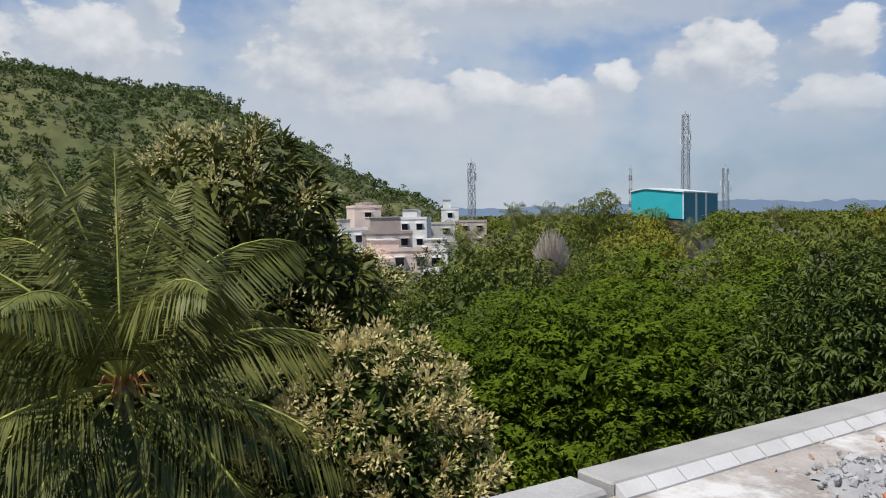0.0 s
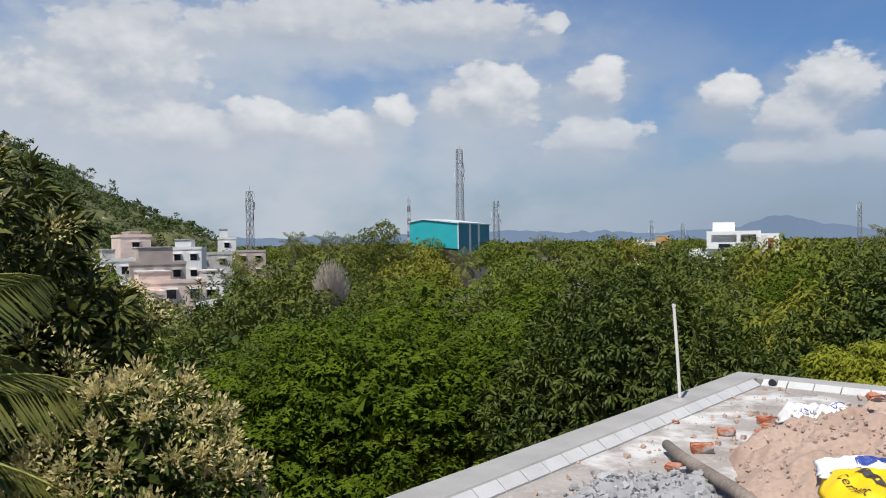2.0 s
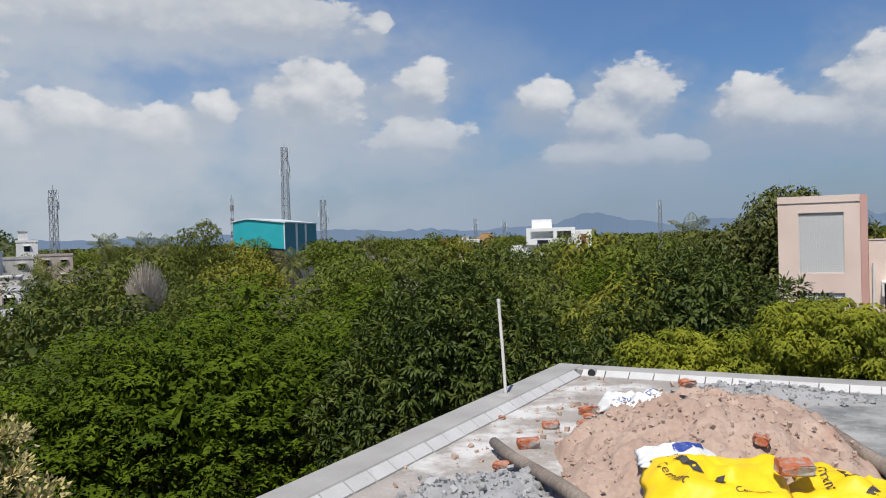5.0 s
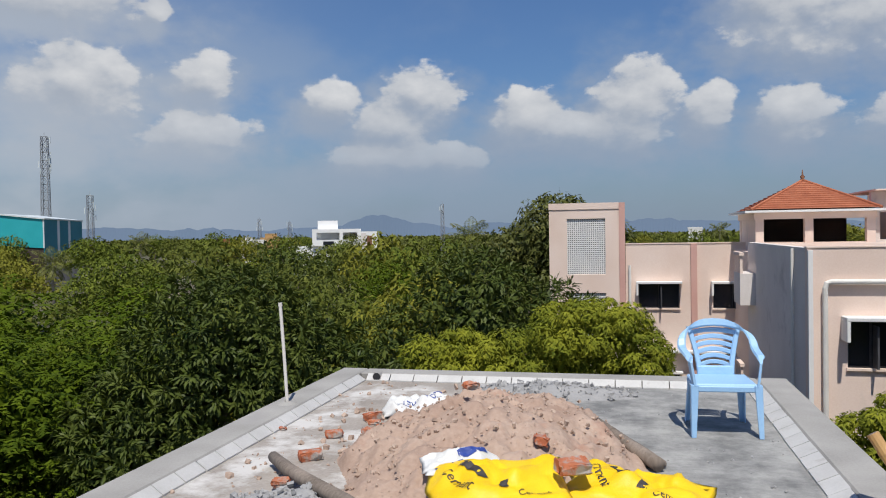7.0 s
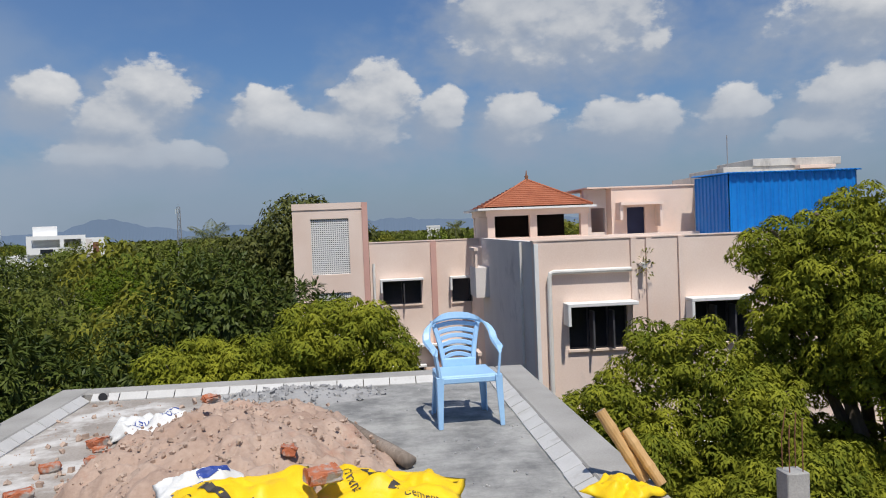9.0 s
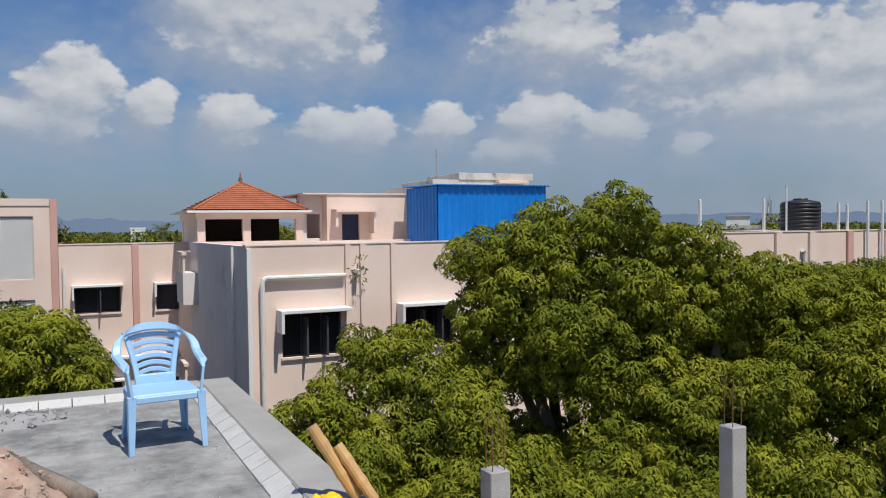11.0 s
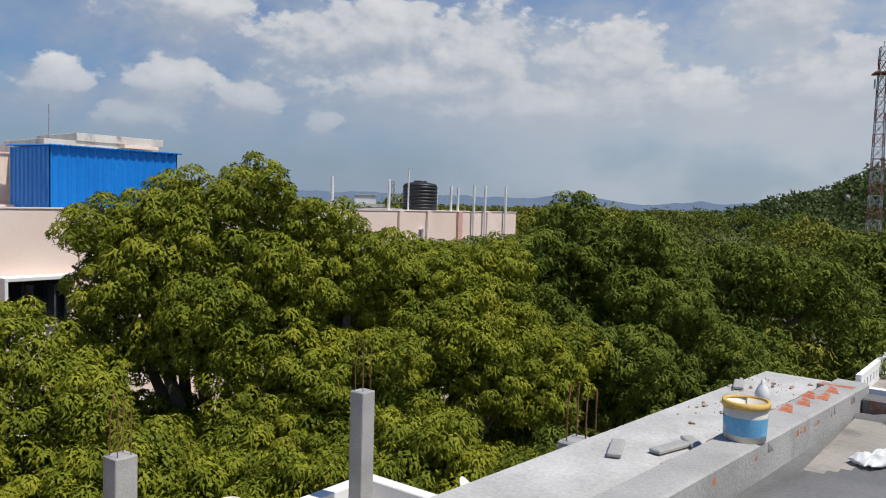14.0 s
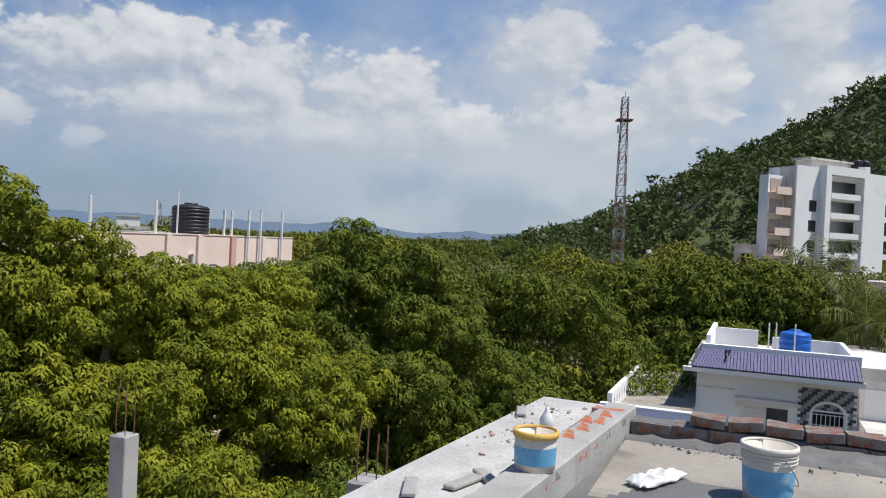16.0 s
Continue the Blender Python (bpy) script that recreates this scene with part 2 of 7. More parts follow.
M["steel"] = material("galvanised_steel", (0.27, 0.27, 0.28), (0.42, 0.42, 0.43), 3, 0.5, 0.05, 30, metal=0.4)
M["rust"] = material("rusty_steel", (0.12, 0.05, 0.03), (0.28, 0.13, 0.07), 12, 0.85, 0.2, 80)
M["mast_red"] = material("red_mast_paint", (0.16, 0.06, 0.05), (0.27, 0.12, 0.10), 2, 0.6, 0.0)
M["husk"] = material("palm_flower_husk", (0.30, 0.13, 0.04), (0.52, 0.26, 0.09), 8, 0.8, 0.2, 60)
M["pipe"] = material("cream_pipe", (0.68, 0.65, 0.60), (0.80, 0.77, 0.72), 4, 0.4, 0.03, 40)
M["chair"] = material("blue_plastic", (0.29, 0.50, 0.76), (0.36, 0.58, 0.82), 4, 0.42, 0.02, 60, spec=0.5)
M["black_plastic"] = material("black_plastic", (0.018, 0.018, 0.02), (0.035, 0.035, 0.038), 3, 0.45, 0.03, 30)
M["tank_blue"] = material("tank_blue", (0.01, 0.10, 0.45), (0.02, 0.15, 0.58), 3, 0.4, 0.03, 30)
M["brick"] = material("red_brick", (0.36, 0.10, 0.045), (0.52, 0.19, 0.09), 8, 0.9, 0.6, 60, by_piece=0.4, stain=(0.36, 0.33, 0.30), stain_scale=11, stain_at=0.46)
M["old_brick"] = material("mortar_smeared_brick", (0.17, 0.065, 0.04), (0.32, 0.13, 0.08), 8, 0.95, 0.6, 60, by_piece=0.4, stain=(0.21, 0.195, 0.18), stain_scale=9, stain_at=0.40)
M["sand"] = material("reddish_sand", (0.33, 0.225, 0.17), (0.48, 0.36, 0.285), 3, 0.97, 0.7, 35, stain=(0.36, 0.21, 0.15), stain_scale=2.5, stain_at=0.58)
M["pebble"] = material("sand_lumps", (0.33, 0.235, 0.18), (0.52, 0.40, 0.32), 6, 0.95, 0.4, 60, by_island=0.6)
M["rubble"] = material("grey_rubble", (0.22, 0.22, 0.22), (0.46, 0.45, 0.44), 6, 0.95, 0.5, 60, by_island=0.6)
M["sack_yellow"] = material("yellow_sack", (0.80, 0.50, 0.004), (0.90, 0.62, 0.015), 5, 0.5, 0.15, 120, spec=0.4)
M["sack_white"] = material("white_sack", (0.60, 0.60, 0.58), (0.76, 0.76, 0.75), 5, 0.55, 0.2, 120)
M["ink"] = material("dark_ink", (0.035, 0.03, 0.03), (0.06, 0.05, 0.045), 20, 0.6, 0.0)
M["ink_blue"] = material("blue_ink", (0.02, 0.05, 0.25), (0.04, 0.08, 0.34), 20, 0.6, 0.0)
M["wood"] = material("weathered_timber", (0.11, 0.088, 0.07), (0.31, 0.255, 0.21), 3, 0.9, 0.6, 50, streak=0.15)
M["bamboo"] = material("dry_bamboo", (0.42, 0.24, 0.09), (0.60, 0.38, 0.17), 5, 0.6, 0.2, 60, streak=0.2)
M["bucket_white"] = material("stained_bucket", (0.58, 0.54, 0.46), (0.74, 0.70, 0.63), 6, 0.6, 0.2, 60, stain=(0.55, 0.32, 0.08), stain_scale=5, stain_at=0.6)
M["bucket_blue"] = material("bucket_label", (0.10, 0.33, 0.55), (0.20, 0.47, 0.68), 8, 0.55, 0.15, 60, stain=(0.60, 0.57, 0.50), stain_scale=9, stain_at=0.55)
M["bucket_rim"] = material("ochre_rim", (0.55, 0.33, 0.06), (0.70, 0.48, 0.14), 8, 0.6, 0.2, 60)
M["purple_tile"] = material("purple_roof_tile", (0.11, 0.105, 0.20), (0.20, 0.19, 0.31), 3, 0.6, 0.2, 20, by_piece=0.3)
M["clad_dark"] = material("dark_stone_cladding", (0.045, 0.045, 0.05), (0.09, 0.09, 0.10), 5, 0.7, 0.3, 30)
M["clad_light"] = material("light_stone_cladding", (0.26, 0.26, 0.27), (0.40, 0.40, 0.41), 5, 0.7, 0.3, 30)
M["glass_dark"] = material("window_glass", (0.015, 0.018, 0.025), (0.03, 0.034, 0.045), 1, 0.08, 0.0, spec=0.6)
M["earth"] = material("ground_earth", (0.05, 0.055, 0.025), (0.14, 0.12, 0.07), 0.12, 0.95, 0.2, 2.0)
M["hill_left"] = material("hill_slope", (0.042, 0.062, 0.018), (0.15, 0.145, 0.05), 0.03, 0.95, 0.5, 0.3, stain=(0.26, 0.18, 0.12), stain_scale=0.016, stain_at=0.57)
M["hill_right"] = material("hill_slope_green", (0.04, 0.062, 0.02), (0.11, 0.12, 0.042), 0.02, 0.95, 0.3, 0.12, stain=(0.24, 0.21, 0.17), stain_scale=0.02, stain_at=0.62)
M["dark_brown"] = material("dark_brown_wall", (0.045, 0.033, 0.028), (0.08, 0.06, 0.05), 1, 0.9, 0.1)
M["boulder"] = material("granite_boulder", (0.24, 0.22, 0.20), (0.42, 0.39, 0.36), 0.3, 0.9, 0.3, 2, by_island=0.5)
M["bark"] = material("bark", (0.10, 0.075, 0.055), (0.22, 0.18, 0.14), 4, 0.95, 0.6, 30, streak=0.3)
M["palm_bark"] = material("palm_bark", (0.20, 0.17, 0.14), (0.36, 0.32, 0.27), 4, 0.95, 0.5, 40, streak=3.0)
M["dry_twigs"] = material("dry_twigs", (0.42, 0.36, 0.29), (0.62, 0.55, 0.46), 4, 0.95, 0.2, 30)


def leaves(name, dark, light, trans=0.12, rough=0.65, spec=0.06):
    return material(name, dark, light, 1.3, rough, 0.0, 7.0, by_island=0.25, trans=trans, spec=spec)


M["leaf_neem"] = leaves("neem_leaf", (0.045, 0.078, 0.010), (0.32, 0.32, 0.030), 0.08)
# darker, greener tones of the neem leaf, for whole trees and undergrowth
M["leaf_neem_dark"] = leaves("neem_leaf_deep", (0.032, 0.060, 0.010), (0.20, 0.23, 0.032), 0.08)
M["leaf_mango"] = leaves("mango_leaf", (0.020, 0.040, 0.008), (0.13, 0.16, 0.032), 0.12, 0.5, 0.15)
M["leaf_bright"] = leaves("bright_leaf", (0.016, 0.038, 0.004), (0.135, 0.185, 0.011), 0.14)
M["leaf_olive"] = leaves("olive_leaf", (0.08, 0.095, 0.012), (0.285, 0.27, 0.04))
M["leaf_jack"] = leaves("large_glossy_leaf", (0.026, 0.045, 0.012), (0.17, 0.17, 0.042), 0.12, 0.5, 0.15)
M["leaf_far"] = leaves("distant_leaf", (0.042, 0.064, 0.014), (0.20, 0.215, 0.042), 0.2)
M["leaf_hill"] = leaves("hill_scrub_leaf", (0.040, 0.066, 0.018), (0.12, 0.15, 0.045), 0.2, 0.7, 0.2)
M["panicle"] = leaves("flower_panicle", (0.46, 0.37, 0.15), (0.80, 0.70, 0.34), 0.3, 0.8, 0.2)
M["frond"] = leaves("palm_leaflet", (0.045, 0.066, 0.015), (0.21, 0.21, 0.05), 0.18, 0.5, 0.22)
M["rachis"] = material("frond_midrib", (0.22, 0.25, 0.05), (0.42, 0.42, 0.09), 3, 0.5, 0.05, 30)


# ---------------------------------------------------------------- builders
def thing(name, label, category, at=(0, 0, 0), rz=0.0, group="", kind=""):
    ob = new(name)
    ob.matrix_world = pose(*at, 0, 0, rz)
    return tagged(ob, label, category, group, kind)


def part(name, bm, mat, parent=None, label=""):
    me = bpy.data.meshes.new(name)
    bm.to_mesh(me)
    bm.free()
    me.materials.append(M[mat] if isinstance(mat, str) else mat)
    ob = new(name, me)
    ob.parent = parent
    return tagged(ob, label)


def box(bm, x0, x1, y0, y1, z0, z1, bevel=0.0):
    """A box between two corners, its edges broken by bevel."""
    m = Matrix.Translation(((x0 + x1) / 2, (y0 + y1) / 2, (z0 + z1) / 2)) @ Matrix.Diagonal((x1 - x0, y1 - y0, z1 - z0, 1))
    got = bmesh.ops.create_cube(bm, size=1, matrix=m)["verts"]
    if bevel:
        edges = list({e for v in got for e in v.link_edges})
        bmesh.ops.bevel(bm, geom=edges, offset=bevel, segments=1, affect="EDGES", profile=0.5)
    return bm


def block(name, mat, parent, x0, x1, y0, y1, z0, z1, bevel=0.0, label=""):
    return part(name, box(bmesh.new(), x0, x1, y0, y1, z0, z1, bevel), mat, parent, label)


def slab(name, mat, x0, x1, y0, y1, z0, z1, label, category, bevel=0.0, kind="structure"):
    return tagged(block(name, mat, None, x0, x1, y0, y1, z0, z1, bevel), label, category, "", kind)


def tube(bm, pts, radii, sides=8, cap=True):
    """A tube through points with a radius at each."""
    pts = [Vector(p) for p in pts]
    rings = []
    side = None
    for k, p in enumerate(pts):
        d = (pts[min(k + 1, len(pts) - 1)] - pts[max(k - 1, 0)]).normalized()
        if side is None:
            side = d.orthogonal().normalized()
        side = (side - d * side.dot(d)).normalized()
        up = d.cross(side)
        r = radii[k] if hasattr(radii, "__len__") else radii
        rings.append([bm.verts.new(p + (side * math.cos(a) + up * math.sin(a)) * r) for a in (2 * math.pi * j / sides for j in range(sides))])
    for a, b in zip(rings, rings[1:]):
        for j in range(sides):
            bm.faces.new((a[j], a[(j + 1) % sides], b[(j + 1) % sides], b[j]))
    if cap:
        bm.faces.new(rings[0][::-1])
        bm.faces.new(rings[-1])
    return bm


def lathe(bm, profile, sides=28, at=(0, 0, 0)):
    """A turned form from (radius, height) pairs."""
    rings = [[bm.verts.new((at[0] + r * math.cos(a), at[1] + r * math.sin(a), at[2] + h)) for a in (2 * math.pi * j / sides for j in range(sides))] for r, h in profile]
    for a, b in zip(rings, rings[1:]):
        for j in range(sides):
            f = bm.faces.new((a[j], a[(j + 1) % sides], b[(j + 1) % sides], b[j]))
            f.smooth = True
    return bm


def smooth(ob):
    for p in ob.data.polygons:
        p.use_smooth = True
    return ob


def heading(az, d, z=0.0):
    return Vector((d * math.sin(radians(az)), d * math.cos(radians(az)), z))


def wall_with_openings(bm, u0, u1, z0, z1, holes, front, thick, axis="y", sign=1):
    """A wall in the plane axis=front, its back thick further along sign; holes are (u0, u1, z0, z1)."""
    us = sorted({u0, u1, *(h[0] for h in holes), *(h[1] for h in holes)})
    zs = sorted({z0, z1, *(h[2] for h in holes), *(h[3] for h in holes)})
    us = [u for u in us if u0 <= u <= u1]
    zs = [z for z in zs if z0 <= z <= z1]

    def solid(i, j):
        if not (0 <= i < len(us) - 1 and 0 <= j < len(zs) - 1):
            return False
        u, z = (us[i] + us[i + 1]) / 2, (zs[j] + zs[j + 1]) / 2
        return not any(h[0] < u < h[1] and h[2] < z < h[3] for h in holes)

    def vert(u, w, z):
        return bm.verts.new((u, w, z) if axis == "y" else (w, u, z))

    back = front + sign * thick
    for i in range(len(us) - 1):
        for j in range(len(zs) - 1):
            if not solid(i, j):
                continue
            a, b, c, d = us[i], us[i + 1], zs[j], zs[j + 1]
            bm.faces.new([vert(*q) for q in ((a, front, c), (b, front, c), (b, front, d), (a, front, d))])
            bm.faces.new([vert(*q) for q in ((a, back, c), (a, back, d), (b, back, d), (b, back, c))])
            if not solid(i - 1, j):
                bm.faces.new([vert(*q) for q in ((a, front, c), (a, front, d), (a, back, d), (a, back, c))])
            if not solid(i + 1, j):
                bm.faces.new([vert(*q) for q in ((b, front, c), (b, back, c), (b, back, d), (b, front, d))])
            if not solid(i, j - 1):
                bm.faces.new([vert(*q) for q in ((a, front, c), (a, back, c), (b, back, c), (b, front, c))])
            if not solid(i, j + 1):
                bm.faces.new([vert(*q) for q in ((a, front, d), (b, front, d), (b, back, d), (a, back, d))])
    bmesh.ops.remove_doubles(bm, verts=bm.verts, dist=1e-4)
    bmesh.ops.recalc_face_normals(bm, faces=bm.faces)
    return bm


# ---------------------------------------------------------------- plants
def unit(v):
    return v / np.maximum(np.linalg.norm(v, axis=-1, keepdims=True), 1e-9)


def leaf_object(name, at, way, face, length, width, mat, parent, label="", fold=0.25):
    """Many small pointed leaves in one mesh: a folded kite each."""
    at, way, face = np.asarray(at, np.float32), unit(np.asarray(way, np.float32)), unit(np.asarray(face, np.float32))
    n = len(at)
    side = unit(np.cross(way, face))
    face = np.cross(side, way)
    length, width = np.broadcast_to(length, n)[:, None], np.broadcast_to(width, n)[:, None]
    co = np.empty((n, 4, 3), np.float32)
    co[:, 0] = at
    mid = at + way * length * 0.45 + face * width * fold
    co[:, 1] = mid + side * width * 0.5
    co[:, 2] = at + way * length - face * width * fold
    co[:, 3] = mid - side * width * 0.5
    me = bpy.data.meshes.new(name)
    me.vertices.add(n * 4)
    me.vertices.foreach_set("co", co.ravel())
    me.loops.add(n * 4)
    me.loops.foreach_set("vertex_index", np.arange(n * 4, dtype=np.int32))
    me.polygons.add(n)
    me.polygons.foreach_set("loop_start", np.arange(0, n * 4, 4, dtype=np.int32))
    me.update()
    me.materials.append(M[mat])
    ob = new(name, me)
    ob.parent = parent
    return tagged(ob, label)


def leaflet_object(name, at, way, face, length, width, mat, parent, label=""):
    """Many fine leaflets in one mesh: a narrow blade of one face each, broad at its foot."""
    at, way, face = np.asarray(at, np.float32), unit(np.asarray(way, np.float32)), unit(np.asarray(face, np.float32))
    n = len(at)
    side = unit(np.cross(way, face))
    length, width = np.broadcast_to(length, n)[:, None], np.broadcast_to(width, n)[:, None]
    co = np.empty((n, 3, 3), np.float32)
    co[:, 0] = at + side * width * 0.5
    co[:, 1] = at - side * width * 0.5
    co[:, 2] = at + way * length
    me = bpy.data.meshes.new(name)
    me.vertices.add(n * 3)
    me.vertices.foreach_set("co", co.ravel())
    me.loops.add(n * 3)
    me.loops.foreach_set("vertex_index", np.arange(n * 3, dtype=np.int32))
    me.polygons.add(n)
    me.polygons.foreach_set("loop_start", np.arange(0, n * 3, 3, dtype=np.int32))
    me.update()
    me.materials.append(M[mat])
    ob = new(name, me)
    ob.parent = parent
    return tagged(ob, label)


def tuft_points(rng, lobes, count, gap, top_bias=0.25, low=-0.75):
    """Places spread over the outside of a group of round lobes, and the outward way at each."""
    lobes = np.asarray(lobes, float)
    area = lobes[:, 3] * lobes[:, 4] + lobes[:, 4] * lobes[:, 5]
    pick = rng.choice(len(lobes), count * 3, p=area / area.sum())
    d = rng.normal(size=(count * 3, 3))
    d[:, 2] += top_bias
    d = unit(d)
    d = d[d[:, 2] > low]
    pick = pick[: len(d)]
    r = rng.uniform(0.78, 1.02, len(d))[:, None]
    p = lobes[pick, :3] + d * r * lobes[pick, 3:6]
    inside = np.zeros(len(p), bool)
    for k, lb in enumerate(lobes):
        q = (((p - lb[:3]) / lb[3:6]) ** 2).sum(1) < 0.72
        inside |= q & (pick != k)
    p, d = p[~inside], d[~inside]
    keep = []
    grid = {}
    for k, q in enumerate(p):
        c = tuple((q // gap).astype(int))
        near = (grid.get((c[0] + i, c[1] + j, c[2] + l)) for i in (-1, 0, 1) for j in (-1, 0, 1) for l in (-1, 0, 1))
        if any(n is not None and ((p[n] - q) ** 2).sum() < gap * gap for n in near):
            continue
        grid[c] = k
        keep.append(k)
        if len(keep) >= count:
            break
    return p[keep], d[keep]


def crown(rng, lobes, tufts, per_tuft, tuft_size, leaf, mat, parent, style="neem", name="crown", fill=0.35, spread=1.05, depth=20, core=0.8):
    """A crown of leaf tufts over lobes, with larger leaves in its depth."""
    p, d = tuft_points(rng, lobes, tufts, tuft_size * spread, low=-0.6 if style == "neem" else -0.75)
    n = len(p)
    size = tuft_size * rng.uniform(0.7, 1.3, n)
    k = per_tuft
    o = unit(rng.normal(size=(n, k, 3)))
    if style == "flat":
        # flat stars of leaflets, drooping at their points
        ray = rng.integers(0, 7, (n, k)) * (2 * np.pi / 7) + rng.uniform(0, 6.28, (n, 1)) + 0.10 * rng.normal(size=(n, k))
        o = np.stack([np.cos(ray), np.sin(ray), np.zeros_like(ray)], -1) + d[:, None] * np.array((0.6, 0.6, 0.0))
        rad = rng.uniform(0.1, 1.0, (n, k, 1)) ** 0.8
        off = o * rad
        off[..., 2:] -= 0.55 * rad ** 2 - 0.15
        across = np.cross(o, np.array((0, 0, 1.0))) * rng.choice((-1, 1), (n, k, 1))
        way = unit(o * 0.6 + across * 0.8 + np.array((0, 0, -0.3)) + rng.normal(size=o.shape) * 0.2)
        face = np.array((0, 0, 1.0)) + 0.25 * rng.normal(size=o.shape) + 0.5 * o * rad + 0.3 * d[:, None]
    elif style == "rosette":
        o = unit(o + d[:, None] * 0.7)
        rad = rng.uniform(0.05, 0.5, (n, k, 1))
        off = o * rad
        way = unit(o + np.array((0, 0, -0.35)))
        face = np.array((0, 0, 0.9)) + d[:, None] * 0.8 + 0.3 * rng.normal(size=o.shape)
    else:
        # close domes of leaflets that lie along the outside of each tuft and hang at its rim
        o = unit(o + d[:, None] * 0.35 + np.array((0, 0, 0.30)))
        rad = rng.uniform(0.80, 1.06, (n, k, 1))
        off = o * rad * np.array((1, 1, 0.85))
        run = o * np.array((1, 1, 0)) + np.array((0, 0, -0.55)) + 0.5 * rng.normal(size=o.shape)
        way = unit(run - 0.75 * (run * o).sum(-1, keepdims=True) * o)
        face = o + 0.28 * rng.normal(size=o.shape)
    at = p[:, None] + off * size[:, None, None]
    ln = leaf[0] * rng.uniform(0.7, 1.25, n * k)
    wd = leaf[1] * rng.uniform(0.8, 1.2, n * k)
    at, way, face = at.reshape(-1, 3), way.reshape(-1, 3), face.reshape(-1, 3)
    # depth leaves
    lb = np.asarray(lobes, float)
    m = int(n * fill * depth)
    bulk = lb[:, 3] * lb[:, 4] * lb[:, 5]
    pick = rng.choice(len(lb), m, p=bulk / bulk.sum())
    q = unit(rng.normal(size=(m, 3)))
    inner = lb[pick, :3] + q * lb[pick, 3:6] * rng.uniform(0.2, core, (m, 1))
    big = tuft_size * 0.7
    at = np.concatenate([at, inner])
    way = np.concatenate([way, unit(rng.normal(size=(m, 3)) + np.array((0, 0, -0.3)))])
    face = np.concatenate([face, q + 0.3 * rng.normal(size=(m, 3))])
    ln = np.concatenate([ln, big * rng.uniform(0.7, 1.2, m)])
    wd = np.concatenate([wd, big * rng.uniform(0.4, 0.7, m)])
    make = leaf_object if style == "rosette" else leaflet_object
    return make(name, at, way, face, ln, wd, mat, parent), (p, d)


GROUND = -9.5


def trunk(rng, parent, base, lobes, radius, mat="bark"):
    """A tapered trunk with limbs up into each lobe."""
    bm = bmesh.new()
    base = Vector(base)
    c = Vector(np.asarray(lobes, float)[:, :3].mean(0))
    low = min(l[2] - l[5] for l in lobes)
    fork = Vector((base.x * 0.6 + c.x * 0.4, base.y * 0.6 + c.y * 0.4, max(base.z + 1.5, min(low + 0.3, c.z - 0.8))))
    mid = base.lerp(fork, 0.5) + Vector((rng.normal() * 0.15, rng.normal() * 0.15, 0))
    tube(bm, [base, mid, fork], [radius * 1.25, radius, radius * 0.8], 8)
    for l in lobes:
        e = Vector(l[:3])
        m = fork.lerp(e, 0.5) + Vector((rng.normal() * 0.2, rng.normal() * 0.2, 0.25))
        tube(bm, [fork - Vector((0, 0, 0.1)), m, e, e + Vector((rng.normal() * 0.3, rng.normal() * 0.3, l[5] * 0.6))], [radius * 0.55, radius * 0.38, radius * 0.22, radius * 0.08], 6)
    return part("trunk", bm, mat, parent)


def tree(name, seed, az, d, lobes, tufts, per, tuft_size, leaf, mat, style, label, radius=0.2, panicles=0, category="tree", group="", fill=0.35):
    """A tree at a heading and distance; its lobes are (right, away, up, rx, ry, rz) round the foot of the trunk, up from world zero."""
    rng = np.random.default_rng(seed)
    foot = heading(az, d, GROUND)
    ob = thing(name, label, category, foot, -az, group)
    lb = [(l[0], l[1], l[2] - GROUND, *l[3:]) for l in lobes]
    trunk(rng, ob, (0, 0, 0), lb, radius)
    if style == "neem" and d < 30:
        # smaller billows stand out of each lobe
        more = []
        for l in lb:
            more.append((*l[:3], *(0.80 * r for r in l[3:])))
            for _ in range(4):
                q = rng.normal(size=3)
                q[2] = abs(q[2]) * 0.9 - 0.1
                q = q / np.linalg.norm(q)
                f = rng.uniform(0.28, 0.42)
                more.append((l[0] + q[0] * l[3] * 0.84, l[1] + q[1] * l[4] * 0.84, l[2] + q[2] * l[5] * 0.84, l[3] * f, l[4] * f, l[5] * f))
        lb = more
    _, (p, dd) = crown(rng, lb, tufts, per, tuft_size, leaf, mat, ob, style, fill=fill, spread={"neem": 1.22 if d < 30 else 0.95, "flat": 1.3, "rosette": 1.05}[style], core=0.8)
    if panicles:
        pick = rng.permutation(len(p))[:panicles]
        pick = pick[dd[pick, 2] > -0.2]
        k = 110
        o = unit(rng.normal(size=(len(pick), k, 3)) + dd[pick][:, None] * 0.8 + np.array((0, 0, 0.5)))
        at = p[pick][:, None] + dd[pick][:, None] * 0.12 + o * rng.uniform(0.05, 1, (len(pick), k, 1)) * tuft_size * 1.0
        leaflet_object("blossom", at.reshape(-1, 3), o.reshape(-1, 3), rng.normal(size=(len(pick) * k, 3)), 0.065, 0.045, "panicle", ob, "pale brown flower panicles")
    return ob


